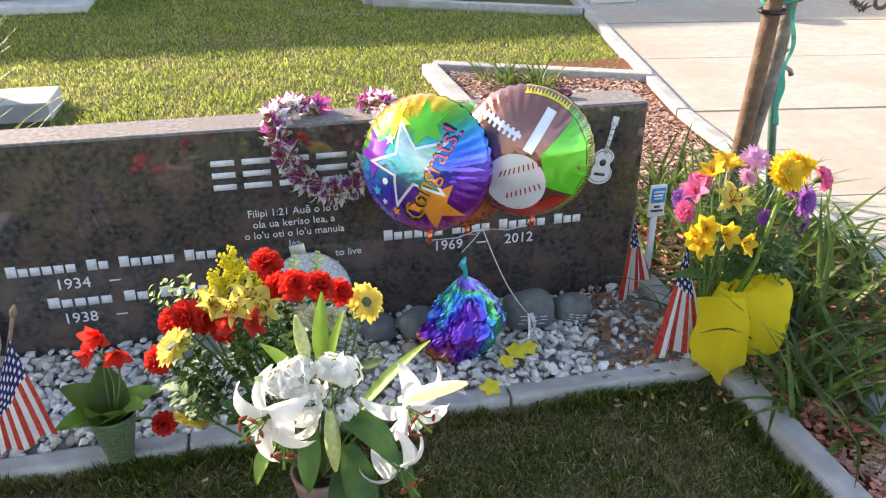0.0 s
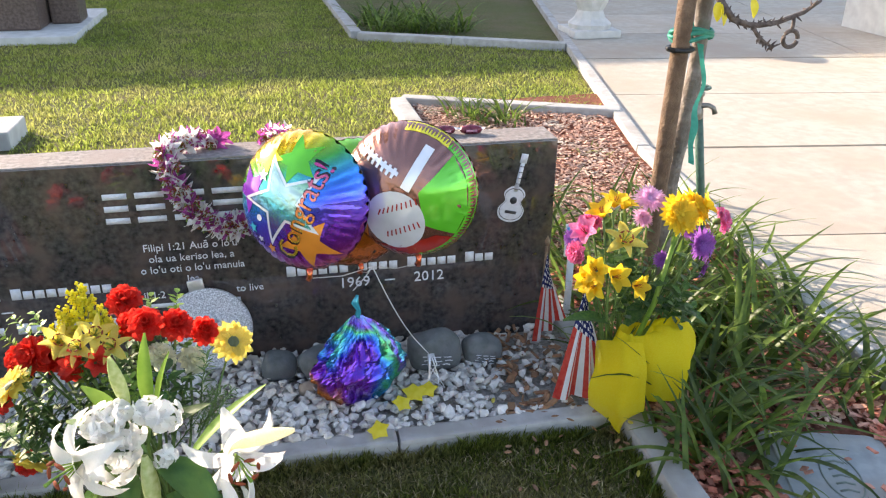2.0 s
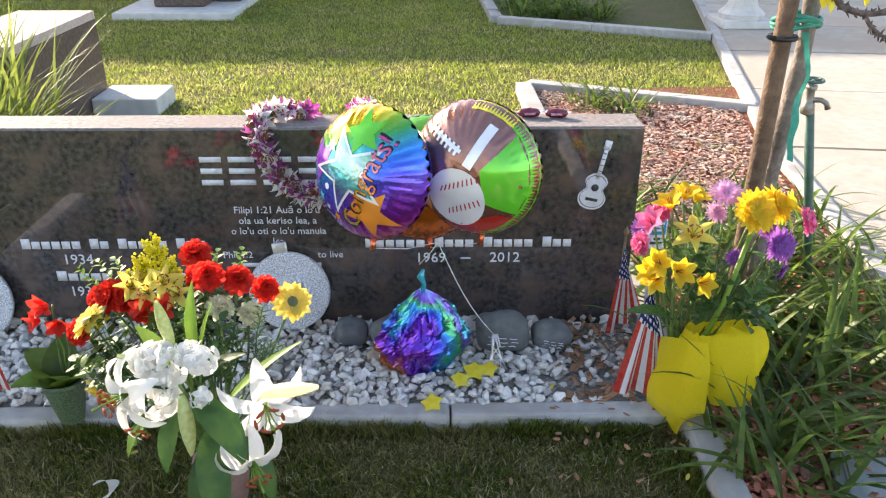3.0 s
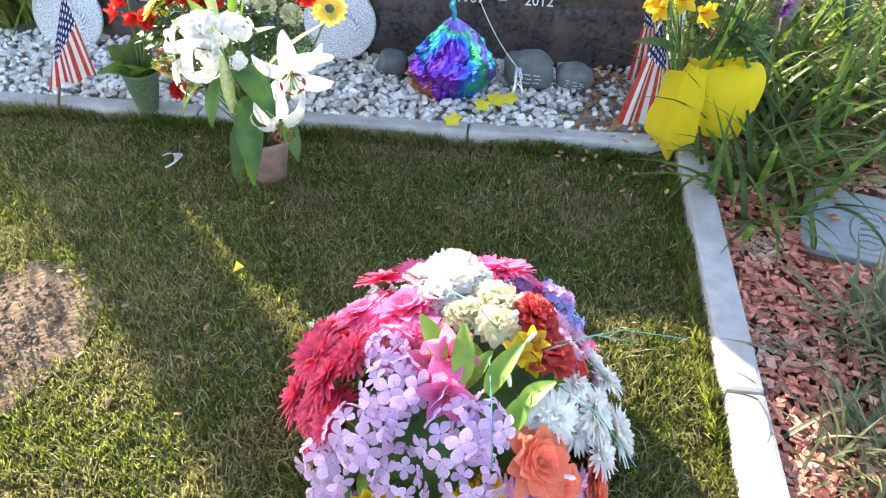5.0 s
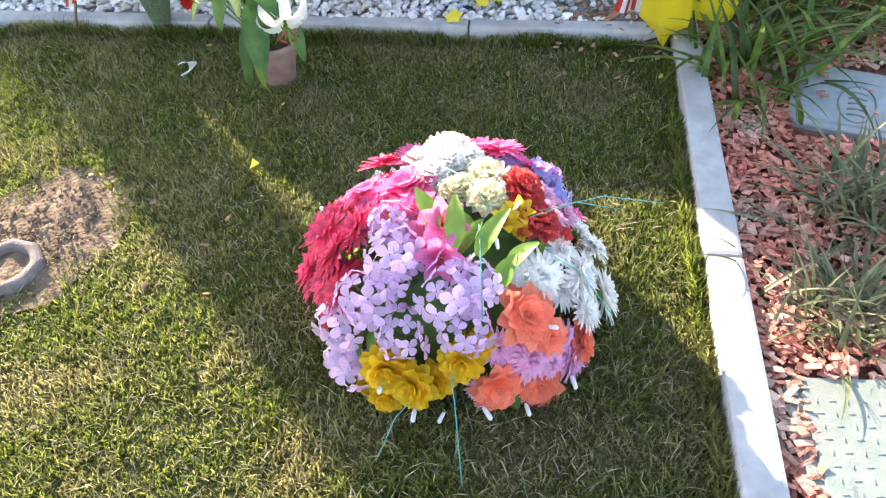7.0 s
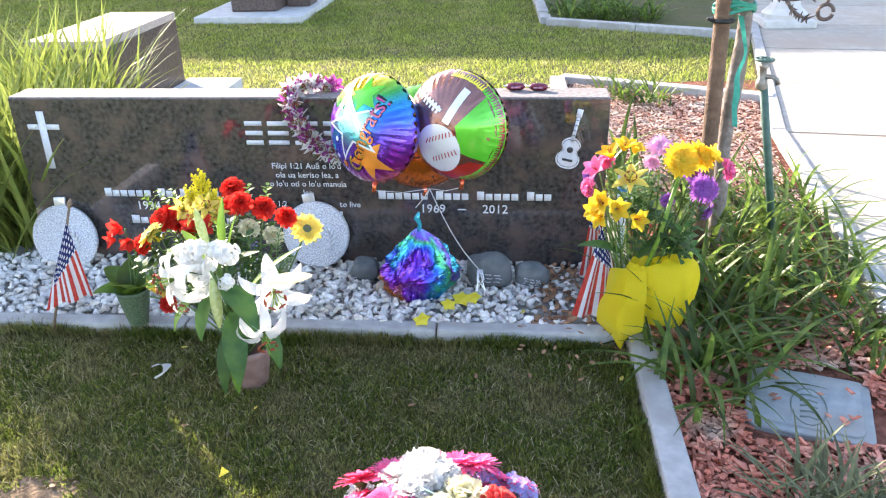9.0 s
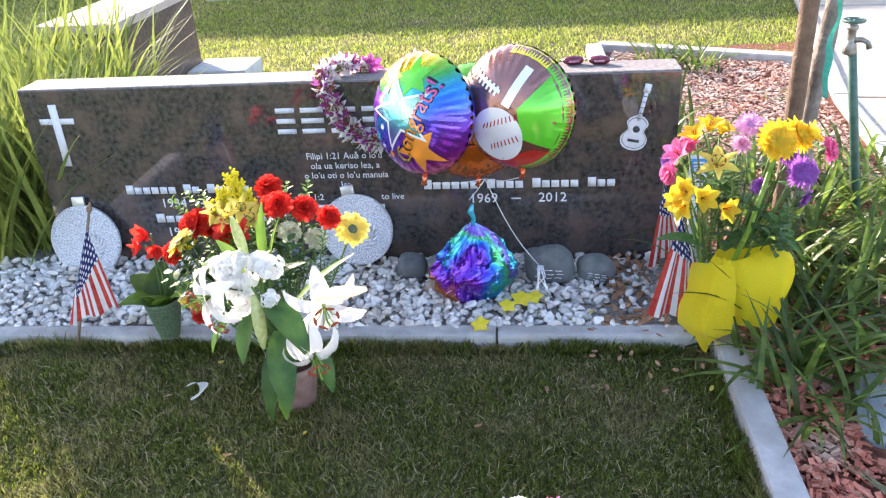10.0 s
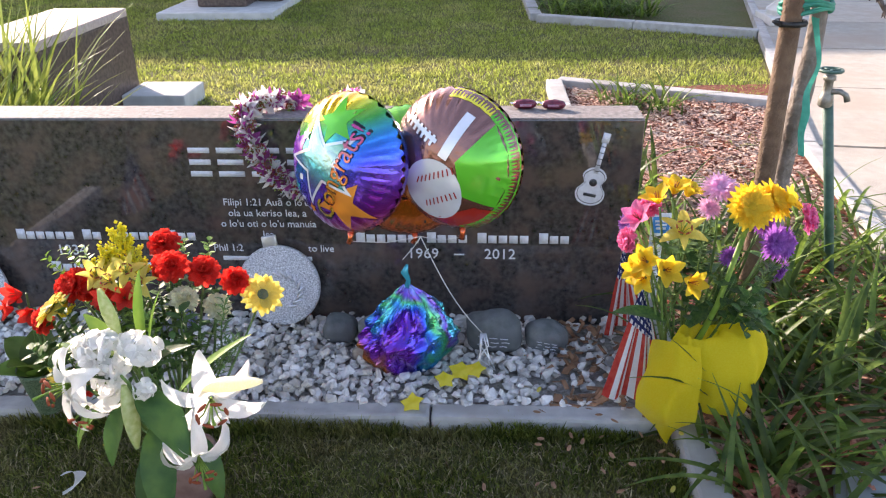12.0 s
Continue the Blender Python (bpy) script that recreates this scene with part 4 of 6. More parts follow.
MUM_M = daisy_mesh("chrysanthemum", M_MAUVE, M_MAUVE, 26, 3, 0.08, 0.09)
LILY_W = lily_mesh("lily", M_WHITE)
LILY_W2 = lily_mesh("lily", M_WHITE, -95, 40, 9)
LILY_Y = lily_mesh("lily", M_PALEYELLOW, -10, 62, 5, 0.55)
ALSTRO = tulip_mesh("alstroemeria", M_YELLOW)
TULIP_P = tulip_mesh("tulip", M_PINK, 7)
TULIP_R = tulip_mesh("tulip", M_RED, 8)
HYD_L = cluster_mesh("hydrangea", M_LILAC, 13, 5, 0.38, 0.43)
HYD_B = cluster_mesh("hydrangea", M_BLUE, 24, 6, 0.26)
STOCK_W = cluster_mesh("stock_flower", M_WHITE, 15, 7, 0.50, 0.62)
GOLDROD = spray_mesh("goldenrod", M_GOLD)
BUD_G = bud_mesh("lily_bud", mat("green_bud", (0.42, 0.50, 0.16), (0.62, 0.66, 0.34), 10, 0.45, 0, 0.1, 60, 0, 0.4, 0.25))
BUD_W = bud_mesh("lily_bud", M_CREAM)
LEAF_D = leaf_mesh("leaf", M_DKLEAF, 0.30)
LEAF_L = leaf_mesh("leaf", M_LTLEAF, 0.34)
LEAF_R = leaf_mesh("leaf", M_LTLEAF, 0.75, 40, 5)
SPRIG = sprig_mesh("greenery_sprig", M_DKLEAF, 14, 8, 0.105, 0.32)
SPRIG_L = sprig_mesh("greenery_sprig", M_LTLEAF, 15, 9, 0.11, 0.26)
FERN = sprig_mesh("fern_sprig", M_STEM, 40, 10, 0.02, 0.16)
RNG = random.Random(11)


def stem(parent, a, b, r=0.0028, sag=0.02):
    s = Shape()
    a, b = Vector(a), Vector(b)
    side = Vector((RNG.uniform(-1, 1), RNG.uniform(-1, 1), 0)) * sag
    tube(s, [a.lerp(b, t) + side * math.sin(math.pi * t) for t in (0, 0.25, 0.5, 0.75, 1)], r, 6)
    part("stem", s, M_STEM, parent)


def bloom(parent, me, p, d, size, foot=None, name=None):
    p, d = Vector(p), Vector(d).normalized()
    head = part(name or me.name.split(".")[0], me, None, parent, "", aim(p, d, size, RNG.uniform(0, 6.28)))
    if foot is not None:
        stem(head, foot, p - d * size * 0.15)


def leafy(parent, me, p, d, size, name="leaf"):
    part(name, me, None, parent, "", aim(p, d, size, RNG.uniform(0, 6.28)))


def blade_leaf(parent, p, ang, L, W, e0, e1, material, name="leaf"):
    s = Shape()
    petal(s, L, W, radians(ang), e0, e1, 0, 0, 0.3, 0.8, 0.25, 10, 5)
    s.v = [(x + p[0], y + p[1], z + p[2]) for x, y, z in s.v]
    part(name, s, material, parent)


# ---- bouquet in the sunken vase ----
VB = Vector((-0.015, -0.755, 0.0))
bouquet = thing("flower_bouquet", VB, "tall bouquet of white lilies, red carnations and yellow blooms", "flowers")
s = Shape()
lathe(s, [(0.030, -0.02), (0.045, 0.0), (0.052, 0.05), (0.060, 0.10), (0.066, 0.125), (0.058, 0.125), (0.05, 0.06)], 24, 0, Matrix.Translation(VB))
part("vase", s, M_VASE, bouquet, "brownish tapered flower vase")
foot = VB + Vector((0, 0, 0.1))
for p, sz in (((-0.086, -0.518, 0.513), 0.070), ((-0.032, -0.615, 0.508), 0.066), ((-0.062, -0.58, 0.490), 0.064), ((0.020, -0.579, 0.479), 0.066), ((0.067, -0.529, 0.430), 0.062), ((-0.254, -0.615, 0.459), 0.074), ((-0.222, -0.60, 0.442), 0.062), ((-0.285, -0.60, 0.445), 0.060), ((-0.315, -0.665, 0.398), 0.058), ((-0.185, -0.63, 0.43), 0.052)):
    bloom(bouquet, CARN["red"], p, (Vector(p) - Vector((-0.08, -0.45, 0.28))) + Vector((0, -0.10, 0.05)), sz * 1.1, foot + Vector((RNG.uniform(-.02, .02), RNG.uniform(-.02, .02), 0)))
bloom(bouquet, TULIP_R, (-0.13, -0.66, 0.455), (0.3, -0.6, 0.4), 0.072, foot)
bloom(bouquet, TULIP_R, (-0.165, -0.66, 0.455), (-0.4, -0.6, 0.4), 0.068, foot)
bloom(bouquet, DAISY_Y, (0.128, -0.527, 0.393), (0.30, -0.55, 0.55), 0.100, foot)
bloom(bouquet, DAISY_Y, (-0.283, -0.686, 0.437), (-0.6, -0.2, 0.7), 0.092, foot)
bloom(bouquet, DAISY_Y, (-0.264, -0.722, 0.285), (-0.4, -0.4, -0.7), 0.092, foot)
bloom(bouquet, DAISY_Y, (-0.20, -0.60, 0.49), (-0.3, -0.2, 0.9), 0.070, foot)
for p in ((-0.13, -0.63, 0.50), (-0.095, -0.64, 0.475), (-0.155, -0.65, 0.485), (-0.205, -0.62, 0.485)):
    bloom(bouquet, LILY_Y, p, (RNG.uniform(-.3, .5), -0.6, 0.7), 0.085, foot)
for p, sz in (((-0.145, -0.578, 0.475), 0.125), ((-0.178, -0.585, 0.455), 0.10), ((-0.215, -0.60, 0.43), 0.09), ((-0.27, -0.65, 0.385), 0.075), ((-0.11, -0.60, 0.455), 0.09)):
    bloom(bouquet, GOLDROD, p, (RNG.uniform(-.2, .15), 0, 1), sz, foot)
for p, d in (((-0.01, -0.64, 0.44), (0.3, -0.3, 0.8)), ((0.045, -0.60, 0.40), (0.4, -0.3, 0.6))):
    bloom(bouquet, CARN["cream"], p, d, 0.065, foot)
bloom(bouquet, HYD_B, (-0.02, -0.62, 0.38), (0.2, -0.7, 0.3), 0.045, foot)
# white lilies, stock and buds
for p, d, sz, me in (((-0.105, -0.945, 0.435), (-0.65, -0.70, 0.05), 0.175, LILY_W), ((-0.080, -0.955, 0.400), (-0.15, -0.75, -0.55), 0.150, LILY_W2), ((0.145, -0.945, 0.410), (0.30, -0.85, -0.10), 0.180, LILY_W), ((0.120, -0.985, 0.310), (0.35, -0.70, -0.50), 0.160, LILY_W2)):
    bloom(bouquet, me, p, d, sz, foot)
for p, d, sz in (((-0.050, -0.925, 0.505), (-0.1, -0.5, 0.8), 0.050), ((-0.035, -0.935, 0.470), (0.1, -0.9, 0.3), 0.050), ((-0.078, -0.925, 0.490), (-0.4, -0.7, 0.5), 0.045), ((-0.040, -0.940, 0.435), (0.2, -1.0, 0.0), 0.045), ((0.036, -0.940, 0.505), (0.3, -0.5, 0.7), 0.046), ((0.008, -0.925, 0.508), (-0.2, -0.4, 0.8), 0.040), ((0.030, -0.960, 0.435), (0.3, -0.9, 0.1), 0.032)):
    bloom(bouquet, STOCK_W, p, d, sz * 1.2, foot)
for p, d, sz, me in (((-0.028, -0.895, 0.500), (-0.12, -0.1, 1), 0.112, BUD_G), ((0.0, -0.970, 0.450), (0.02, -0.05, -1), 0.135, BUD_G), ((0.125, -0.955, 0.437), (0.95, -0.1, 0.2), 0.130, BUD_W), ((-0.045, -0.90, 0.470), (-0.8, -0.3, 0.4), 0.090, BUD_G), ((0.0, -0.92, 0.475), (0.9, -0.3, 0.1), 0.060, BUD_G)):
    bloom(bouquet, me, p, d, sz, foot)
for p, ang, L, W, e0, e1, m_ in (((0.0, -0.865, 0.47), 60, 0.15, 0.032, 88, 78, M_LTLEAF), ((0.012, -0.875, 0.46), 20, 0.13, 0.028, 82, 66, M_LTLEAF), ((-0.055, -0.88, 0.45), 160, 0.10, 0.040, 75, 40, M_LTLEAF), ((0.06, -0.90, 0.38), 15, 0.19, 0.030, 48, 28, M_LTLEAF), ((-0.05, -0.90, 0.46), 190, 0.09, 0.035, 40, 0, M_DKLEAF), ((0.01, -0.93, 0.46), 10, 0.11, 0.038, 30, 15, M_DKLEAF), ((-0.02, -0.95, 0.45), 175, 0.08, 0.035, 20, -10, M_DKLEAF), ((0.02, -0.955, 0.42), -35, 0.15, 0.065, -5, -65, M_DKLEAF), ((0.03, -0.94, 0.34), -75, 0.19, 0.060, -40, -80, M_DKLEAF), ((0.02, -0.93, 0.30), -105, 0.19, 0.045, -45, -85, M_DKLEAF), ((0.09, -0.95, 0.33), -30, 0.15, 0.05, -40, -80, M_DKLEAF), ((-0.10, -0.90, 0.34), 215, 0.09, 0.035, -30, -75, M_LTLEAF), ((-0.03, -0.93, 0.38), 250, 0.12, 0.04, -40, -80, M_DKLEAF), ((0.03, -0.945, 0.24), -95, 0.13, 0.035, -60, -88, M_LTLEAF)):
    blade_leaf(bouquet, p, ang, L, W, e0, e1, m_)
for i in range(50):
    p = Vector((RNG.uniform(-0.26, 0.03), RNG.uniform(-0.80, -0.58), RNG.uniform(0.24, 0.37)))
    leafy(bouquet, SPRIG if i % 6 else SPRIG_L, p, (p - foot) + Vector((0, 0, 0.15)), RNG.uniform(0.09, 0.14), "greenery_sprig")
for i in range(9):
    p = Vector((RNG.uniform(-0.02, 0.07), RNG.uniform(-0.74, -0.64), RNG.uniform(0.24, 0.32)))
    leafy(bouquet, FERN, p, Vector((RNG.uniform(0.1, 0.7), RNG.uniform(-0.1, 0.3), 0.7)), RNG.uniform(0.10, 0.15), "greenery_sprig")
for p, d in (((-0.25, -0.575, 0.46), (-0.5, 0.1, 0.8)), ((-0.235, -0.57, 0.45), (-0.2, 0.1, 0.9)), ((0.01, -0.55, 0.46), (0.2, 0.1, 0.9)), ((-0.035, -0.56, 0.46), (0.1, 0.1, 0.9)), ((-0.27, -0.60, 0.46), (-0.6, 0.1, 0.6))):
    leafy(bouquet, SPRIG_L, p, d, 0.085, "greenery_sprig")

# ---- red flower in the green vase ----
gv = Vector((-0.468, -0.505, 0.041))
small = thing("red_flower_vase", gv, "red flower with round green leaves in a green mesh vase", "flowers")
s = Shape()
lathe(s, [(0.03, 0.0), (0.036, 0.03), (0.044, 0.07), (0.052, 0.115), (0.056, 0.13), (0.048, 0.12), (0.03, 0.01)], 24, 0, Matrix.Translation(gv))
part("vase", s, M_GREENVASE, small, "glittery green mesh vase")
for p, d, sz in (((-0.450, -0.525, 0.385), (-0.3, -0.7, 0.3), 0.085), ((-0.422, -0.54, 0.350), (0.2, -0.8, 0.0), 0.075), ((-0.468, -0.54, 0.355), (-0.6, -0.6, 0.0), 0.07)):
    bloom(small, TULIP_R, p, d, sz, gv + Vector((0, 0, 0.1)))
for k, (ang, L, e0) in enumerate(((150, 0.12, 35), (200, 0.10, 20), (100, 0.11, 60), (330, 0.09, 40), (250, 0.09, 50), (20, 0.10, 30))):
    blade_leaf(small, gv + Vector((0, 0, 0.10)), ang, L * 1.25, 0.085, e0 + 20, e0 - 30, M_LTLEAF if k % 2 else M_LEAF)
bloom(small, CARN["red"], (-0.36, -0.50, 0.11), (0, -0.6, 0.4), 0.06, gv + Vector((0.02, 0, 0.1)))

# ---- bouquet wrapped in yellow tulle ----
TB = Vector((1.125, -0.40, 0.02))
wrap = thing("wrapped_bouquet", TB, "bouquet of yellow, pink and purple flowers wrapped in yellow tulle", "flowers")


def tulle(points, name):
    """A sheet through a grid of places, refined so that it folds softly."""
    bm = bmesh.new()
    nu, nv = len(points), len(points[0])
    g = [[bm.verts.new(p) for p in row] for row in points]
    for i in range(nu - 1):
        for j in range(nv - 1):
            bm.faces.new((g[i][j], g[i][j + 1], g[i + 1][j + 1], g[i + 1][j]))
    bmesh.ops.subdivide_edges(bm, edges=bm.edges[:], cuts=5, smooth=1.0, use_grid_fill=True)
    cen = Vector((1.14, -0.50, 0.16))
    for v in bm.verts:
        v.co = cen + Vector(((v.co.x - cen.x) * 0.86, (v.co.y - cen.y) * 0.85, (v.co.z - cen.z) * 0.80))
    for v in bm.verts:
        v.co += Vector((noise.noise(v.co * 14), noise.noise(v.co * 14 + Vector((9, 0, 0))), noise.noise(v.co * 12))) * 0.014
    s = Shape()
    bm.verts.index_update()
    s.add([v.co[:] for v in bm.verts], [[v.index for v in f.verts] for f in bm.faces])
    bm.free()
    return part(name, s, M_TULLE, wrap, "thin translucent yellow tulle")


tulle([[(1.03, -0.44, 0.26), (1.09, -0.52, 0.30), (1.14, -0.53, 0.30)], [(0.99, -0.50, 0.16), (1.06, -0.58, 0.20), (1.14, -0.58, 0.20)], [(0.98, -0.53, 0.075), (1.04, -0.60, 0.085), (1.13, -0.60, 0.085)], [(1.035, -0.575, 0.035), (1.065, -0.60, -0.005), (1.095, -0.59, 0.045)]], "tulle_flap")
s = Shape()
NU, NVV = 26, 120
vs = []
for i in range(NU):
    u = i / (NU - 1)
    for j in range(NVV):
        a = 2 * math.pi * j / NVV
        side = max(0.0, math.cos(a + 0.35)) ** 1.3
        r = 0.045 + 0.065 * u + side * (0.035 * u + 0.060 * math.sin(math.pi * u)) + u * (0.012 * math.sin(6 * a + 1) + 0.007 * math.sin(13 * a))
        z = 0.275 - 0.195 * u ** 1.15 + side * (0.055 * math.sin(math.pi * u ** 0.7) + 0.055 * u) + 0.016 * u * math.sin(4 * a + 2)
        vs.append((1.145 + r * math.cos(a) * 1.0, -0.465 + r * math.sin(a) * 0.80, z + 0.008 * noise.noise((math.cos(a) * 4, math.sin(a) * 4 + u * 5, 7))))
s.add(vs, grid_faces(NU, NVV, True))
part("tulle_skirt", s, M_TULLE, wrap, "thin translucent yellow tulle gathered round the stems")
foot2 = TB + Vector((0, 0, 0.08))
heads = [(LILY_Y, (1.075, -0.47, 0.53), (0.0, -0.6, 0.8), 0.115), (ALSTRO, (1.02, -0.46, 0.60), (-0.3, -0.2, 0.9), 0.085), (ALSTRO, (1.055, -0.44, 0.615), (0.1, -0.2, 0.9), 0.085), (ALSTRO, (1.09, -0.42, 0.60), (0.2, -0.1, 0.9), 0.08), (ALSTRO, (1.00, -0.50, 0.475), (-0.4, -0.6, 0.5), 0.085), (ALSTRO, (1.035, -0.52, 0.465), (0.1, -0.8, 0.4), 0.085), (ALSTRO, (1.00, -0.50, 0.435), (-0.5, -0.6, 0.2), 0.08), (ALSTRO, (0.985, -0.49, 0.45), (-0.6, -0.5, 0.3), 0.075), (ALSTRO, (1.09, -0.52, 0.435), (0.4, -0.7, 0.3), 0.08),
         (TULIP_P, (0.985, -0.45, 0.555), (-0.5, -0.4, 0.6), 0.085), (CARN["pink"], (0.965, -0.45, 0.505), (-0.8, -0.4, 0.1), 0.06), (MUM_P, (0.965, -0.42, 0.53), (-0.7, -0.4, 0.4), 0.06), (CARN["pink"], (1.01, -0.42, 0.57), (-0.2, -0.3, 0.8), 0.06),
         (MUM_Y, (1.215, -0.48, 0.60), (0.1, -0.75, 0.6), 0.110), (MUM_Y, (1.275, -0.44, 0.60), (0.5, -0.5, 0.6), 0.10), (ALSTRO, (1.30, -0.43, 0.59), (0.6, -0.3, 0.6), 0.08), (MUM_M, (1.16, -0.42, 0.62), (-0.1, -0.4, 0.8), 0.09), (MUM_P, (1.27, -0.50, 0.525), (0.3, -0.8, 0.2), 0.085), (MUM_P, (1.30, -0.48, 0.51), (0.6, -0.6, 0.1), 0.085), (MUM_P, (1.305, -0.47, 0.44), (0.7, -0.6, -0.2), 0.06), (MUM_P, (1.19, -0.46, 0.47), (0.1, -0.8, 0.2), 0.05), (CARN["pink"], (1.345, -0.45, 0.56), (0.8, -0.3, 0.3), 0.07), (MUM_M, (1.14, -0.43, 0.575), (0.1, -0.5, 0.6), 0.06), (MUM_P, (1.255, -0.45, 0.55), (0.2, -0.6, 0.4), 0.07)]
for me, p, d, sz in heads:
    bloom(wrap, me, p, d, sz, foot2 + Vector((RNG.uniform(-.03, .03), RNG.uniform(-.02, .02), 0)))
s = Shape()
tube(s, [(1.12, -0.46, 0.16), (1.17, -0.49, 0.36), (1.215, -0.485, 0.58)], [0.007, 0.007, 0.006], 8)
part("stem", s, M_LTLEAF, wrap, "thick pale green stem")
for i in range(34):
    p = Vector((RNG.uniform(1.02, 1.26), RNG.uniform(-0.50, -0.36), RNG.uniform(0.26, 0.44)))
    leafy(wrap, (SPRIG, LEAF_D, FERN)[i % 3], p, (p - foot2) * 1.2 + Vector((0, 0, 0.15)), RNG.uniform(0.09, 0.15), ("greenery_sprig", "leaf", "greenery_sprig")[i % 3])


# ---- flags ----
def flag(root_name, base, tip, corner_fn, label, group="small flags on the grave"):
    """A small striped flag hanging in folds from a wooden stick."""
    base, tip = Vector(base), Vector(tip)
    ob = thing(root_name, base, label, "flag", group)
    s = Shape()
    tube(s, [base, base.lerp(tip, 0.5), tip], [0.0045, 0.0045, 0.004], 8)
    tube(s, [tip, tip + (tip - base).normalized() * 0.012, tip + (tip - base).normalized() * 0.03], [0.006, 0.009, 0.001], 8)
    part("stick", s, M_STICK, ob)
    s = Shape()
    nu, nv = 61, 40
    vs = [corner_fn(i / (nu - 1), j / (nv - 1)) for i in range(nu) for j in range(nv)]
    for i in range(nu - 1):
        for j in range(nv - 1):
            slot = (j * 13 // (nv - 1)) % 2
            if i < 22 and j >= 6:
                slot = 2
                if (i // 2) % 2 == 0 and ((j - 6) // 2) % 2 == (i // 4) % 2 and i > 0:
                    slot = 1
            s.add([], [])
            s.f.append((i * nv + j, i * nv + j + 1, (i + 1) * nv + j + 1, (i + 1) * nv + j))
            s.m.append(slot)
    s.v = [tuple(v) for v in vs]
    part("cloth", s, [M_FLAGRED, M_FLAGWHITE, M_FLAGBLUE], ob)
    return ob


def drape(top, left, right, drop, fold=0.012, waves=2.5):
    """Cloth whose hoist runs from top to a lower place and whose fly hangs down: u along the fly, v along the hoist."""
    top, left, right, drop = (Vector(p) for p in (top, left, right, drop))

    def f(u, v):
        head = right.lerp(top, v)
        low = drop.lerp(left, v)
        p = head.lerp(low, u)
        w = fold * u ** 0.6 * math.sin(v * waves * 2 * math.pi + 0.6)
        return p + Vector((0.3 * w, -w, 0))
    return f


flag("small_flag", (1.045, -0.36, 0.02), (1.025, -0.39, 0.405), drape((1.022, -0.40, 0.385), (0.935, -0.45, 0.072), (1.042, -0.395, 0.285), (1.095, -0.47, 0.08)), "small striped flag on a stick beside the wrapped bouquet")
flag("small_flag", (1.02, -0.06, 0.02), (1.02, -0.09, 0.36), drape((1.02, -0.10, 0.335), (0.985, -0.12, 0.045), (1.035, -0.09, 0.26), (1.085, -0.11, 0.12)), "small striped flag drooping against the headstone's end")
flag("small_flag", (-0.765, -0.535, -0.02), (-0.615, -0.505, 0.445), drape((-0.63, -0.515, 0.40), (-0.575, -0.55, 0.165), (-0.715, -0.535, 0.19), (-0.735, -0.56, 0.115), 0.014, 2.0), "small faded striped flag on a leaning stick by the kerb")

# ---- marker sign ----
sg = thing("marker_sign", (1.135, 0.0, 0.0), "small blue and white plastic marker sign on a white stake", "sign")
s = Shape()
box(s, 1.124, 1.146, -0.004, 0.004, -0.02, 0.30, 0, 0.002)
part("stake", s, M_WHITEPLASTIC, sg)
s = Shape()
box(s, 1.107, 1.163, -0.010, -0.004, 0.275, 0.385, 0, 0.003)
plate = part("plate", s, M_WHITEPLASTIC, sg)
s = Shape()
box(s, 1.111, 1.159, -0.0125, -0.010, 0.325, 0.375, 0, 0.001)
part("blue_panel", s, M_BLUELABEL, plate)
for z, x0, x1, m_ in ((0.362, 1.117, 1.153, M_WHITEPLASTIC), (0.351, 1.119, 1.150, M_WHITEPLASTIC), (0.340, 1.121, 1.149, M_WHITEPLASTIC), (0.312, 1.125, 1.145, M_ENGRAVE_DK), (0.298, 1.115, 1.155, M_ENGRAVE_DK)):
    s = Shape()
    box(s, x0, x1, -0.0142, -0.0100, z - 0.003, z + 0.003)
    part("printed_bar", s, m_, plate)

# ---- lei over the stone ----
lei = thing("flower_lei", (0.13, 0.0, 0.47), "white and purple orchid lei draped over the headstone", "lei")
ORCHID_W = lily_mesh("orchid", M_WHITE, 10, 30, 12, 0.5)
ORCHID_P = lily_mesh("orchid", petal_mat("orchid_purple", (0.34, 0.03, 0.24), (0.55, 0.14, 0.42)), 10, 40, 13, 0.45)
ctrl = [(0.10, 0.10, 0.675), (0.03, 0.08, 0.685), (-0.02, 0.03, 0.69), (-0.03, -0.025, 0.66), (-0.012, -0.03, 0.59), (0.03, -0.03, 0.51), (0.085, -0.03, 0.475), (0.14, -0.03, 0.468), (0.19, -0.03, 0.50), (0.23, -0.03, 0.56), (0.265, -0.025, 0.63), (0.28, 0.02, 0.69), (0.27, 0.07, 0.685), (0.24, 0.10, 0.675)]
for k in range(130):
    u = k / 129 * (len(ctrl) - 1)
    i = min(int(u), len(ctrl) - 2)
    p = Vector(ctrl[i]).lerp(Vector(ctrl[i + 1]), u - i)
    t = (Vector(ctrl[i + 1]) - Vector(ctrl[i])).normalized()
    q = Vector((RNG.uniform(-1, 1), RNG.uniform(-1, 0.1) if p.y < 0 else RNG.uniform(-1, 1), RNG.uniform(-0.3, 1) if p.y > 0 else RNG.uniform(-1, 1))).normalized()
    me = ORCHID_P if (k // 3) % 3 == 0 or RNG.random() < 0.18 else ORCHID_W
    part("orchid", me, None, lei, "", aim(p + q * 0.004, q + t * 0.5, RNG.uniform(0.078, 0.098), RNG.uniform(0, 6)))

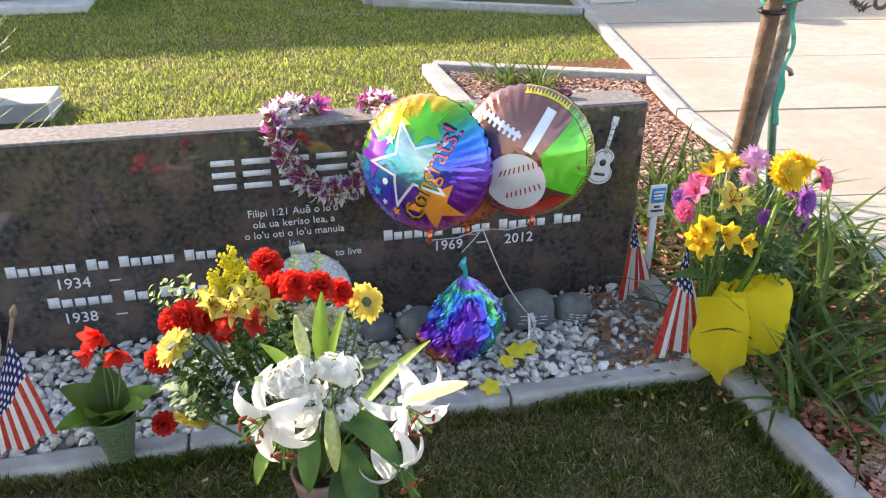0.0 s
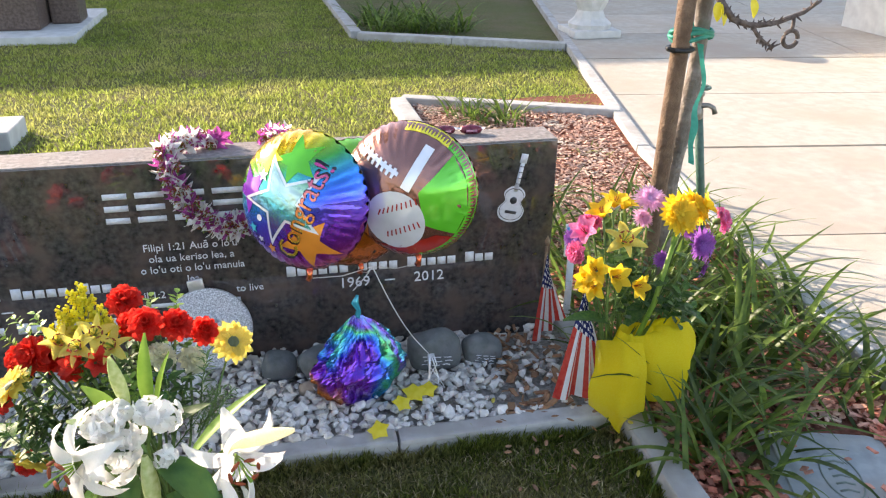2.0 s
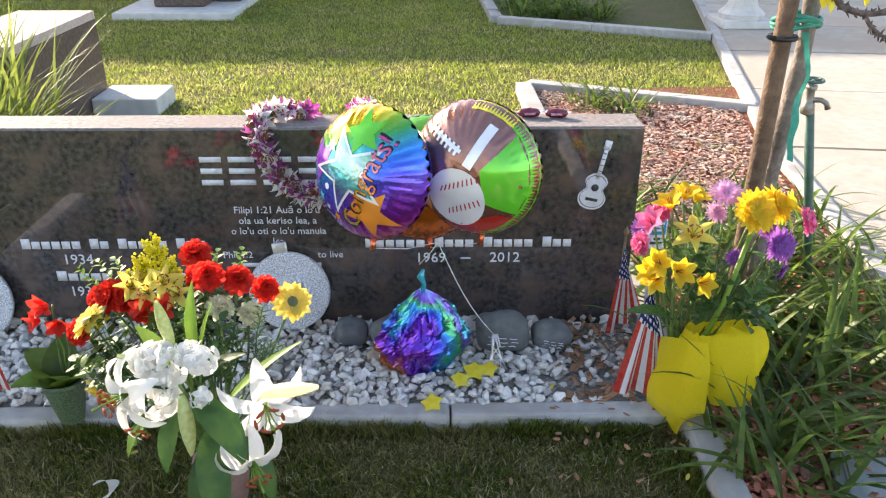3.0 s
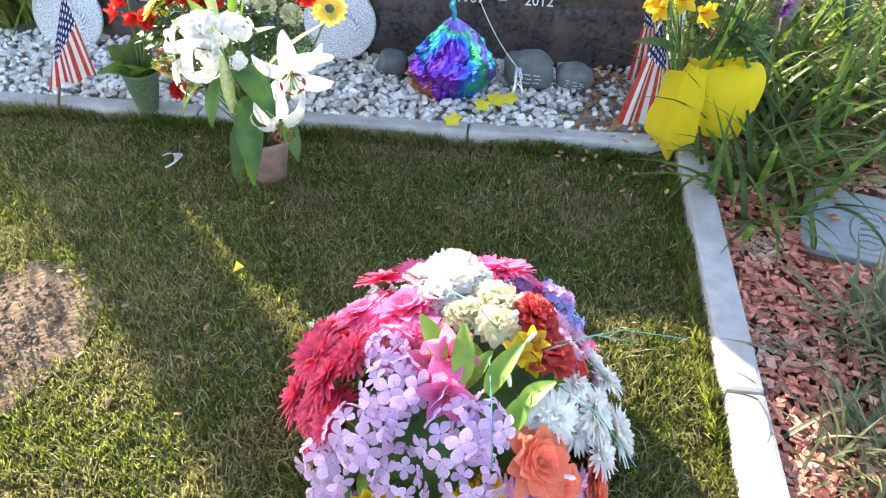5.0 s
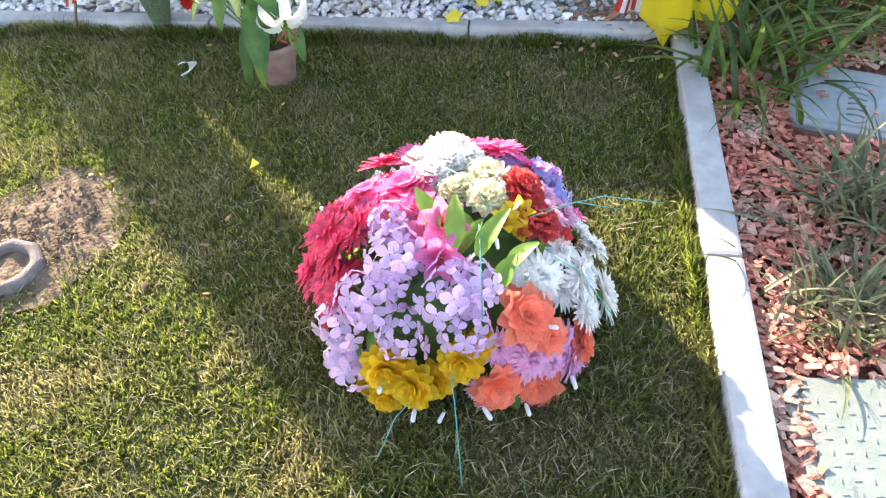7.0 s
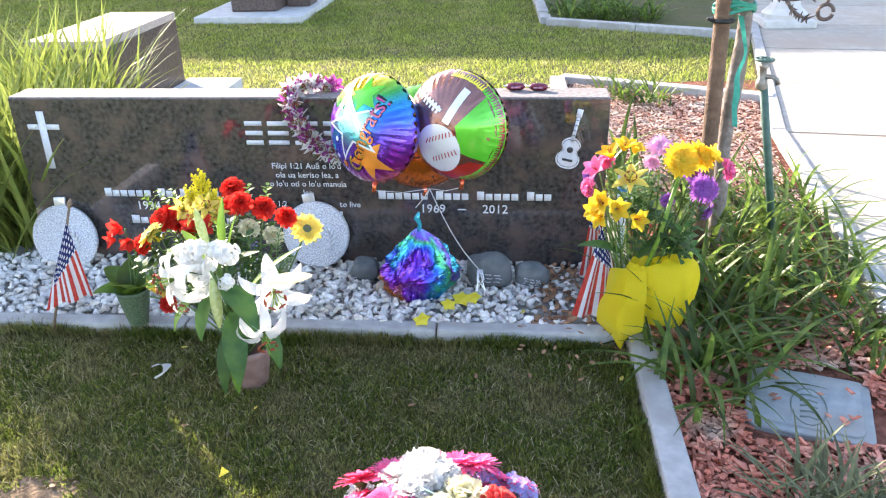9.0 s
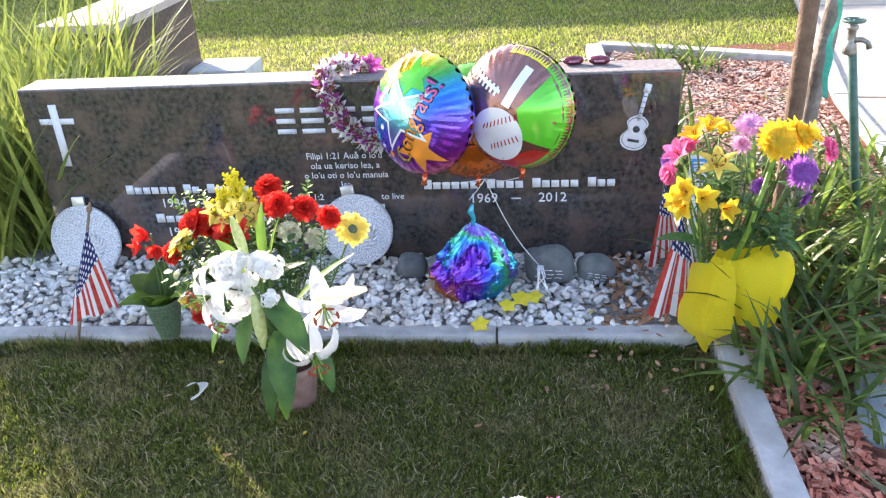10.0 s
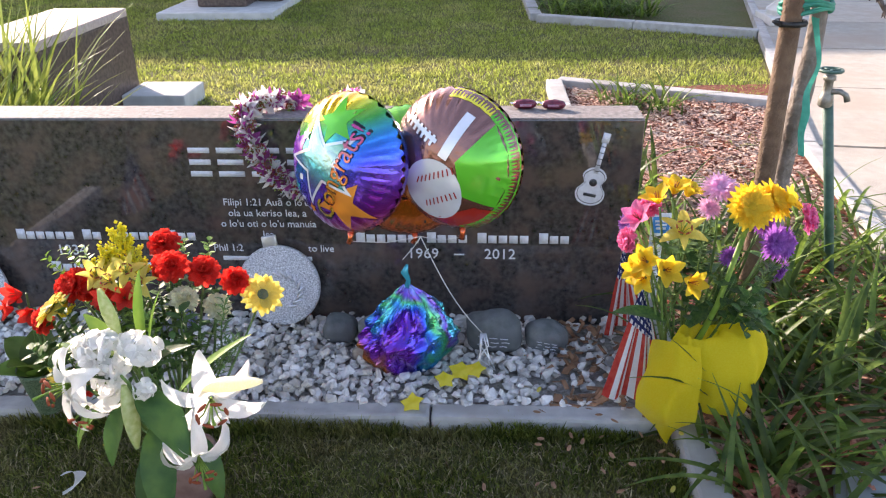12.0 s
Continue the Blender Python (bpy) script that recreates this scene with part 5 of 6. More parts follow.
# ---- wrapped sweets on the stone ----
for x, y, tn in ((0.605, 0.092, -8), (0.745, 0.098, 4), (0.825, 0.092, -6)):
    w = Matrix.Translation((x, y, HZ + 0.013)) @ Matrix.Rotation(radians(tn), 4, "Z")
    s = Shape()
    vs = []
    for i in range(17):
        u = -1 + i / 8
        for j in range(14):
            a = 2 * math.pi * j / 14
            k = (1 - abs(u) ** 2.6) ** 0.5 * (1 + 0.06 * math.sin(5 * a + 9 * u)) + 0.06
            vs.append((0.034 * u, 0.016 * k * math.cos(a), 0.013 * k * math.sin(a)))
    s.add(vs, grid_faces(17, 14, True))
    ob = single("wrapped_sweet", s, M_PACKET, "small shiny dark red wrapped packet on the headstone", "packet", "packets on the headstone", "", w)
    s = Shape()
    box(s, -0.016, 0.016, -0.0175, -0.0150, -0.003, 0.003)
    part("printed_bar", s, M_LTPINK, ob, world=w)
    for e in (-1, 1):
        s = Shape()
        petal(s, 0.014, 0.02, 0 if e > 0 else math.pi, 10, 20, 0.030, 0, 0.2, 0.5, 0.5, 4, 5, 0, 0.1, RNG)
        part("twisted_end", s, M_SILVER, ob, world=w)


# ---- mound of artificial flowers on the lawn ----
DC = Vector((0.600, -1.575, 0.0))
dome = thing("artificial_flower_mound", DC, "low round mound of many-coloured artificial flowers on the lawn", "flowers")
s = Shape()
lathe(s, [(0.21, 0.0), (0.20, 0.08), (0.15, 0.17), (0.08, 0.21), (0.001, 0.22)], 24, 0, Matrix.Translation(DC))
part("foam_base", s, M_DKLEAF, dome, "dark green base hidden under flowers")


def on_dome(az, el, k=1.0):
    """A place on the mound: az degrees from +x, el 0 at the rim to 90 at the top; with its outward direction."""
    a, e = radians(az), radians(el)
    d = Vector((math.cos(a) * math.cos(e), math.sin(a) * math.cos(e), math.sin(e)))
    p = DC + Vector((d.x * 0.28, d.y * 0.28, 0.035 + d.z * 0.275)) * k
    p.x, p.y = DC.x + d.x * 0.28 * k, DC.y + d.y * 0.28 * k
    return p, Vector((d.x, d.y, d.z * 1.15 + 0.12))


def put(me, az, el, size, k=1.0, name=None):
    p, d = on_dome(az + RNG.uniform(-2, 2), el + RNG.uniform(-2, 2), k * RNG.uniform(0.96, 1.03))
    d = d + Vector((RNG.uniform(-.35, .35), RNG.uniform(-.35, .35), RNG.uniform(-.2, .3)))
    part(name or me.name.split(".")[0], me, None, dome, "", aim(p, d, size, RNG.uniform(0, 6.28)))


LAYOUT = [(GERB_P, ((123, 52, .073), (113, 52, .057), (81, 51, .068), (57, 46, .068), (47, 42, .057), (68, 49, .062), (90, 53, .051))),
          (GERB_C, ((141, 47, .068), (173, 28, .100), (186, 16, .091), (204, 24, .067), (205, 40, .075), (202, 50, .064), (221, 33, .060), (190, 36, .070), (178, 8, .080))),
          (POM_L, ((155, 39, .079), (166, 33, .068), (149, 43, .059), (24, 49, .059), (18, 39, .055), (359, 47, .052))),
          (DAHL_P, ((165, 51, .087), (165, 70, .092), (213, 77, .063), (209, 65, .063), (180, 58, .070))),
          (CARN["white"], ((124, 60, .075), (101, 60, .095), (132, 76, .063), (84, 66, .062), (108, 72, .075))),
          (CARN["cream"], ((42, 75, .084), (349, 77, .063), (28, 85, .053))),
          (HYD_B, ((45, 40, .062), (36, 34, .058), (62, 47, .055))),
          (CARN["coral"], ((15, 65, .062), (349, 54, .067), (5, 59, .043))),
          (ALSTRO, ((345, 64, .048), (328, 66, .048))),
          (POM_W, ((326, 44, .078), (20, 22, .070), (347, 29, .084), (359, 6, .093), (334, 20, .065), (346, 43, .053), (12, 16, .059))),
          (TULIP_P, ((267, 72, .070), (267, 59, .070), (248, 68, .055))),
          (HYD_L, ((217, 63, .062), (240, 54, .079), (236, 36, .082), (226, 20, .075), (231, 4, .077), (254, 27, .071), (275, 46, .086), (287, 48, .069), (280, 34, .070), (238, 47, .061))),
          (DAHL_O, ((307, 34, .090), (315, 23, .062), (333, 4, .075), (291, 8, .073), (310, -4, .077))),
          (POM_M, ((293, 25, .055), (305, 16, .072), (327, 2, .067), (331, -10, .059), (315, 8, .054))),
          (SOFT["yellow"], ((251, 13, .073), (262, 12, .066), (277, 21, .061), (248, -2, .053)))]
for me, spots in LAYOUT:
    for az, el, sz in spots:
        outer = me in (GERB_P, GERB_C)
        pale = me in (CARN["white"], CARN["cream"])
        put(me, az, el, sz * (1.65 if outer else 1.25 if pale else 1.42), 1.05 if outer else 0.97 if pale else 1.0)
        if me is not HYD_L:
            put(me, az + RNG.uniform(7, 13) * RNG.choice((-1, 1)), el + RNG.uniform(-8, 8), sz * RNG.uniform(0.95, 1.2), 0.95)
# the far side and the rim, in the same mixed kinds
for i in range(30):
    put((GERB_P, CARN["coral"], GERB_C, POM_L, MUM_M, CARN["white"])[i % 6], RNG.uniform(10, 175), RNG.uniform(2, 34), RNG.uniform(0.065, 0.09))
for i in range(26):
    az = RNG.uniform(180, 360)
    put(GERB_C if az < 215 else HYD_L if az < 245 else SOFT["yellow"] if az < 280 else POM_M if az < 325 else POM_W, az, RNG.uniform(-6, 8), RNG.uniform(0.055, 0.07), 0.94)
for az, el, sz, tn in ((262, 68, .075, 130), (278, 62, .085, 95), (292, 58, .090, 50), (306, 51, .065, 25), (298, 46, .060, 60)):
    p, d = on_dome(az, el, 1.06)
    blade_leaf(dome, p, tn, sz * 1.1, 0.034, 60, 20, M_LTLEAF)
for i in range(70):
    az, el = RNG.uniform(0, 360), RNG.uniform(-4, 80)
    p, d = on_dome(az, el, 0.90)
    leafy(dome, LEAF_D if i % 2 else LEAF_L, p, d, RNG.uniform(0.05, 0.08))
s_tag = Shape()
vs_prof = [(0.001, 0.0), (0.006, 0.004), (0.008, 0.02), (0.008, 0.052), (0.004, 0.058), (0.001, 0.058)]
lathe(s_tag, vs_prof, 10)
TAG = s_tag.mesh("plastic_tube", M_WHITEPLASTIC)
for az, el in ((20, 72), (350, 74), (335, 66), (285, 4), (272, 2), (320, 0), (300, 0), (250, 10), (130, 20), (160, 20), (305, 58), (312, 28), (100, 20), (262, 2)):
    p, d = on_dome(az, el, 1.08)
    part("plastic_tube", TAG, None, dome, "", aim(p, d + Vector((RNG.uniform(-.6, .6), RNG.uniform(-.6, .6), 0)), RNG.uniform(0.4, 0.6)))
for az, el, dx, dy, dz in ((350, 58, .22, .06, -.02), (340, 60, .16, .09, -.05), (300, 68, .02, -.16, -.06), (262, 8, -.05, -.10, -.04), (275, 20, .03, -.14, -.12), (330, 50, .12, -.1, -.05), (320, 70, -.1, .08, .03)):
    p, d = on_dome(az, el, 1.08)
    s = Shape()
    tube(s, [p, p + Vector((dx * .5, dy * .5, dz * .5 + .025)), p + Vector((dx, dy, dz))], 0.0011, 4)
    part("loose_wire", s, M_WIRE, dome)

# ---- sprinkler ring ----
rg = thing("sprinkler_ring", (-0.425, -1.565, 0.0), "dirty, shade-darkened grey octagonal concrete ring round a sunken sprinkler head", "sprinkler")
RC = Vector((-0.425, -1.565, 0.0))
prof = [(0.084, -0.03), (0.085, 0.012), (0.079, 0.020), (0.060, 0.020), (0.055, 0.012), (0.053, -0.055)]
N8 = 64
s = Shape()
vv = []
for k, (r, z) in enumerate(prof):
    for j in range(N8):
        a = 2 * math.pi * j / N8
        oc = math.cos(math.pi / 8) / math.cos((a % (math.pi / 4)) - math.pi / 8) * 1.04
        rr = r * (oc if k < 3 else 1)
        vv.append((RC.x + rr * math.cos(a + 0.25), RC.y + rr * math.sin(a + 0.25), z + (0.002 * noise.noise((a * 3, r * 40, 0)) if k in (1, 2, 3) else 0)))
s.add(vv, grid_faces(len(prof), N8, True))
part("concrete_ring", s, M_RINGCONC, rg)
s = Shape()
lathe(s, [(0.001, -0.034), (0.030, -0.034), (0.040, -0.038), (0.048, -0.040), (0.0535, -0.055)], 28, 0, Matrix.Translation(RC))
part("sprinkler_head", s, M_RINGCONC, rg)
s = Shape()
box(s, -0.007, 0.007, -0.042, 0.042, -0.036, -0.024, 0, 0.003)
s.v = [tuple(RC + Matrix.Rotation(radians(20), 3, "Z") @ Vector(p)) for p in s.v]
part("pull_strap", s, M_LID2, rg, "pale strap across the sunken head")
# weed rosette by the ring
wd = thing("weed_rosette", (RC.x - 0.03, RC.y - 0.125, 0.0), "small flat pale green weed rosette in dry dirt", "plant")
for k in range(9):
    blade_leaf(wd, (RC.x - 0.03, RC.y - 0.125, 0.004), 40 * k + 7 * (k % 2), 0.045 + 0.006 * (k % 3), 0.017, 25, -5, M_LEAF_LIT)


# ---- valve box lids ----
def valve_lid(center, w, d, turn, material, label, pattern=True):
    W = Matrix.Translation(center) @ Matrix.Rotation(radians(turn), 4, "Z")
    ob = tagged(link("valve_box_lid", None, None, W), label, "valve box", "valve boxes in the mulch")

    def slab(x, y, z0, z1, r):
        s = Shape()
        pts = []
        for cx, cy, a0 in ((x - r, y - r, 0), (-x + r, y - r, 90), (-x + r, -y + r, 180), (x - r, -y + r, 270)):
            pts += [(cx + r * math.cos(radians(a0 + 15 * i)), cy + r * math.sin(radians(a0 + 15 * i))) for i in range(7)]
        n = len(pts)
        lv = [(1.0, z0), (1.0, z1 - 0.004), (0.985, z1)]
        vs = [(px * k, py * k, z) for k, z in lv for px, py in pts]
        s.add(vs, grid_faces(3, n, True) + [tuple(range(2 * n, 3 * n))])
        return s
    part("box_rim", slab(w / 2, d / 2, -0.05, 0.020, 0.035), material, ob, world=W, smooth=False)
    cover = part("lid", slab(w / 2 - 0.024, d / 2 - 0.024, 0.0, 0.026, 0.03), material, ob, world=W, smooth=False)
    if pattern:
        for i in range(int((w - 0.08) / 0.026)):
            for j in range(int((d - 0.08) / 0.026)):
                x, y = -w / 2 + 0.05 + i * 0.026, -d / 2 + 0.05 + j * 0.026
                if abs(x) < 0.05 and abs(y + 0.03) < 0.09:
                    continue
                s = Shape()
                if (i + j) % 2:
                    box(s, x - 0.006, x + 0.006, y - 0.0009, y + 0.0009, 0.0255, 0.0272)
                else:
                    box(s, x - 0.0009, x + 0.0009, y - 0.006, y + 0.006, 0.0255, 0.0272)
                part("tread_mark", s, material, cover, world=W)
    s = Shape()
    tube(s, [(0.045 * math.cos(a), -0.03 + 0.085 * math.sin(a), 0.0268) for a in np.linspace(0, 2 * math.pi, 30)], 0.0022, 5)
    part("moulded_oval", s, M_LIDMARK, cover, world=W)
    for i in range(5):
        s = Shape()
        tube(s, [(-0.022, -0.085 + 0.026 * i, 0.0268), (0.0, -0.078 + 0.026 * i, 0.0268), (0.022, -0.085 + 0.026 * i, 0.0268)], 0.003, 5)
        part("moulded_bar", s, M_LIDMARK, cover, world=W)
    return ob


valve_lid((1.400, -1.92, 0.0), 0.36, 0.42, 3, M_LID, "pale green plastic irrigation valve box lid set in mulch")
valve_lid((1.552, -0.805, 0.0), 0.32, 0.30, -17, M_LID2, "weathered grey-green valve box lid strewn with bark chips", False)


# ---- strap-leaved plants ----
LEAF_SET = {}


def strap_set(material, lo=30, hi=84, wide=0.042, sag=105):
    """A dozen strap leaves, a metre long, that droop more and less."""
    key = (material.name, lo)
    if key not in LEAF_SET:
        out = []
        for i in range(12):
            r = random.Random(300 + i)
            s = Shape()
            e = lo + (hi - lo) * ((i * 5) % 12) / 11
            petal(s, 1.0, wide, 0, e, e - r.uniform(0.3, 1.0) * sag, 0, 0, 0.35, 0.62, 0.7, 9, 3)
            k = r.uniform(-0.25, 0.25)
            s.v = [(x, y + k * x * x, z) for x, y, z in s.v]
            out.append(s.mesh("leaf", material))
        LEAF_SET[key] = out
    return LEAF_SET[key]


def clump(p, n, L, material, label, name="strap_leaf_plant", spread=0.07, group="strap-leaved plants", seed=0):
    r = random.Random(seed)
    ob = thing(name, p, label, "plant", group)
    if name == "grass_clump":
        leaves = strap_set(material, 62, 89, 0.022, 55)
    elif name == "grass_tuft":
        leaves = strap_set(material, 28, 86, 0.045, 60)
    else:
        leaves = strap_set(material)
    for i in range(n):
        w = Matrix.Translation((p[0] + r.gauss(0, spread), p[1] + r.gauss(0, spread), p[2] - 0.01)) @ Matrix.Rotation(r.uniform(0, 6.283), 4, "Z") @ Matrix.Scale(L * r.uniform(0.6, 1.15), 4)
        part("leaf", r.choice(leaves), None, ob, "", w)
    return ob


LABEL = "clump of long green strap leaves in the mulch bed"
for k, (x, y, n_, L, m_) in enumerate(((1.30, -0.74, 50, 0.34, M_LEAF), (1.295, -0.58, 56, 0.36, M_LEAF), (1.42, -0.62, 26, 0.34, M_LEAF), (1.38, -0.40, 50, 0.38, M_LEAF), (1.52, -0.30, 60, 0.40, M_LEAF), (1.45, -0.05, 60, 0.40, M_LEAF), (1.66, -0.10, 60, 0.40, M_LEAF), (1.30, 0.08, 50, 0.38, M_LEAF), (1.60, 0.25, 60, 0.40, M_LEAF), (1.72, -0.45, 40, 0.34, M_LEAF), (1.24, -0.22, 40, 0.34, M_LEAF), (1.30, 0.42, 50, 0.36, M_LEAF), (1.48, 0.55, 50, 0.36, M_LEAF), (1.76, 0.45, 50, 0.36, M_LEAF), (1.22, 0.75, 50, 0.36, M_LEAF), (1.70, 0.75, 44, 0.34, M_LEAF), (1.86, -0.20, 46, 0.36, M_LEAF), (1.90, 0.12, 46, 0.38, M_LEAF), (1.95, 0.50, 44, 0.36, M_LEAF), (1.84, -0.55, 36, 0.34, M_LEAF), (1.98, 0.85, 36, 0.32, M_LEAF))):
    clump((x, y, 0), int(n_ * 0.8), L, m_, LABEL, seed=k + 1)
clump((1.22, 1.05, 0), 50, 0.42, M_LEAF, "clump of strap leaves growing behind the headstone", seed=31)
clump((1.62, 2.42, 0), 56, 0.31, M_LEAF, "sunlit clump of strap leaves by the bed's kerb", seed=32)
clump((1.40, 2.52, 0), 50, 0.28, M_LEAF, "sunlit clump of strap leaves by the bed's kerb", seed=33)
clump((1.95, 1.75, 0), 14, 0.14, M_LEAF_LIT, "small young clump in a sunlit leaf tone in the mulch", seed=34)
# sunlit leaf tone; the last five are packed thick to shade the lawn strip
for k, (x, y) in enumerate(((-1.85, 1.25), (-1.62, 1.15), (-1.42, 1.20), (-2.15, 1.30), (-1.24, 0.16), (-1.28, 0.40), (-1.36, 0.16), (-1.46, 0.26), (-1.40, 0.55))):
    clump((x, y, 0), 110 if k < 4 else 150, 0.82 if k < 4 else 0.74, M_LEAF_LIT, "tall clump of grassy leaves in a sunlit yellow-green tone", "grass_clump", 0.10 if k < 4 else 0.08, "tall grass clumps", 40 + k)
for k, (x, y, R) in enumerate(((1.45, -1.22, 0.15), (1.36, -1.55, 0.13), (1.60, -1.40, 0.13))):
    clump((x, y, 0), 170, R * 1.35, M_MONDO, "low rounded tuft of fine grey-green grass", "grass_tuft", R * 0.42, "low grass tufts", 60 + k)
for k in range(9):
    clump((1.3 + 0.2 * (k % 5), 5.7 + 0.5 * (k // 5) + 0.1 * (k % 2), 0), 40, 0.4, M_LEAF, "strap-leaved plant in the shaded far bed", seed=70 + k, group="far bed plants")

# ---- staked tree, tap ----
tr = thing("staked_young_tree", (1.46, 0.09, 0), "young grey-barked tree tied to a brown wooden stake", "tree")
s = Shape()
stake_at = lambda z: Vector((1.43 - 0.053 * z, 0.067 - 0.142 * z, z))
tube(s, [stake_at(z) for z in (-0.05, 0.3, 0.65, 0.95, 1.25)], [0.027, 0.026, 0.026, 0.025, 0.025], 14)
part("stake", s, M_WOOD, tr)
s = Shape()
trunk_pts = [Vector((1.486 - 0.033 * z + 0.006 * math.sin(9 * z), 0.105 - 0.142 * z + 0.004 * math.sin(7 * z), z)) for z in np.linspace(-0.03, 1.25, 16)]
tube(s, trunk_pts + [Vector((1.47, -0.05, 1.5)), Vector((1.52, -0.02, 2.0))], [0.026 + 0.003 * math.sin(5 * i) - 0.0002 * i for i in range(16)] + [0.019, 0.013], 14)
part("trunk", s, M_BARK, tr)
# thorny branch with leaf scars and hooked spurs
rb = random.Random(12)
s = Shape()
limb = [Vector(p) for p in ((1.445, -0.06, 1.10), (1.452, -0.13, 1.045), (1.477, -0.15, 1.009), (1.515, -0.155, 0.995), (1.556, -0.155, 0.992), (1.61, -0.155, 0.998), (1.687, -0.15, 1.022), (1.74, -0.14, 1.05))]
tube(s, limb, [0.011, 0.010, 0.009, 0.008, 0.0075, 0.007, 0.006, 0.004], 9)
twig = [Vector(p) for p in ((1.535, -0.155, 0.992), (1.55, -0.165, 0.965), (1.575, -0.17, 0.945), (1.60, -0.17, 0.935))]
tube(s, twig, [0.006, 0.005, 0.005, 0.003], 8)
tube(s, [(1.65 + 0.022 * math.cos(a), -0.165, 0.955 + 0.022 * math.sin(a)) for a in np.linspace(0, 6.0, 18)], 0.006, 7)
tube(s, [(1.66, -0.15, 1.01), (1.655, -0.16, 0.99), (1.65, -0.165, 0.977)], 0.005, 7)
part("branch", s, M_THORN, tr, "dark spiny twisting branch")
for i in range(64):
    path_ = limb[1:] if i % 3 else twig
    u = rb.random() * (len(path_) - 1.01)
    p = path_[int(u)].lerp(path_[int(u) + 1], u - int(u))
    d = Vector((rb.uniform(-0.6, 0.6), rb.uniform(-0.8, 0.8), rb.uniform(-1, 1))).normalized()
    f = Shape()
    tube(f, [p, p + d * 0.010, p + d * rb.uniform(0.014, 0.024) + Vector((0.004, 0, 0))], [0.004, 0.003, 0.001], 5)
    part("spur", f, M_THORN, tr)
for p, a, L in (((1.44, -0.13, 1.05), 250, 0.05), ((1.445, -0.14, 1.035), 300, 0.045), ((1.526, -0.15, 1.06), 280, 0.05)):
    blade_leaf(tr, p, a, L, 0.026, -60, -85, M_LEAFYELLOW)
rl = random.Random(5)
s = Shape()
for i in range(60):
    p = Vector((1.54 + rl.uniform(-.3, .4), -0.02 + rl.uniform(-.3, .3), rl.uniform(1.6, 2.2)))
    f = Shape()
    petal(f, 0.09, 0.035, rl.uniform(0, 6.28), rl.uniform(-40, 60), rl.uniform(-60, 30))
    s.add([(x + p.x, y + p.y, z + p.z) for x, y, z in f.v], f.f)
part("crown", s, M_LTLEAF, tr)
for z, r_ in ((0.945, 0.006), (0.957, 0.007), (0.968, 0.006)):
    c = (stake_at(z) + Vector((1.455, -0.03, z))) / 2
    s = Shape()
    tube(s, [c + Vector((0.062 * math.cos(a), 0.036 * math.sin(a), 0.008 * math.sin(2 * a + z * 90))) for a in np.linspace(0, 2 * math.pi, 25)], r_, 6)
    part("tie_tape", s, M_TEALTIE, tr)
s = Shape()
c = stake_at(0.918)
tube(s, [c + Vector((0.034 * math.cos(a), 0.034 * math.sin(a), 0.0)) for a in np.linspace(0, 2 * math.pi, 21)], 0.007, 6)
tube(s, [c + Vector((-0.03, -0.02, 0)), c + Vector((-0.052, -0.025, 0.008))], [0.008, 0.004], 6)
part("rubber_strap", s, M_BLACK, tr, "black rubber strap round the stake")
s = Shape()
vs = []
for i in range(22):
    q = i / 21
    z = 0.935 - 0.355 * q
    x = 1.432 + 0.028 * math.sin(math.pi * min(1, q * 1.6)) ** 2 * (1 - q) + 0.028 * q + 0.002 * math.sin(i)
    w_ = 0.003 + 0.006 * abs(math.cos(2.4 * q * math.pi * 0.5 + 0.3))
    vs += [(x - w_, -0.078 + 0.012 * q, z), (x + w_, -0.084 + 0.012 * q + 0.006 * math.sin(i * 0.8), z - 0.004)]
s.add(vs, grid_faces(22, 2))
part("hanging_tape", s, M_TEALTIE, tr, "loose end of green tie tape")

tp = thing("garden_tap", (1.756, 0.234, 0), "green standpipe with a weathered brass garden tap", "tap")
s = Shape()
tube(s, [(1.767, 0.238, -0.05), (1.678, 0.206, 0.36), (1.605, 0.179, 0.68)], 0.0145, 14)
part("standpipe", s, M_PIPE, tp)
s = Shape()
lathe(s, [(0.014, 0.66), (0.020, 0.665), (0.020, 0.69), (0.014, 0.70), (0.012, 0.735), (0.017, 0.738), (0.017, 0.75), (0.006, 0.755), (0.006, 0.745)], 14, 0, Matrix.Translation((1.602, 0.178, -0.02)))
tube(s, [(1.602, 0.178, 0.685), (1.632, 0.163, 0.688), (1.646, 0.156, 0.680), (1.652, 0.153, 0.662)], [0.009, 0.008, 0.008, 0.009], 10)
body = part("tap_body", s, M_BRASS, tp)
s = Shape()
tube(s, [(1.602 + 0.030 * math.cos(a), 0.178 + 0.030 * math.sin(a), 0.745) for a in np.linspace(0, 2 * math.pi, 21)], 0.005, 6)
for a in (0, 2.1, 4.2):
    tube(s, [(1.602, 0.178, 0.745), (1.602 + 0.03 * math.cos(a), 0.178 + 0.03 * math.sin(a), 0.745)], 0.004, 6)
part("hand_wheel", s, M_PIPE, body, "dark green hand wheel")

# ---- neighbouring monuments ----
nb = thing("neighbour_monument", (-1.78, 2.2, 0), "low brown granite monument with a pale sloping top", "headstone")
s = Shape()
box(s, -2.0, -1.55, 1.66, 2.72, -0.05, 0.50, 0, 0.006)
part("block", s, M_BROWNBLOCK, nb, smooth=False)
s = Shape()
box(s, -2.0, -1.55, 1.66, 2.72, 0.502, 0.55, 0, 0.006)
part("pale_top", s, M_PINKTOP, nb, smooth=False)
s = Shape()
box(s, -1.545, -1.16, 2.43, 2.78, -0.06, 0.09, 0, 0.012)
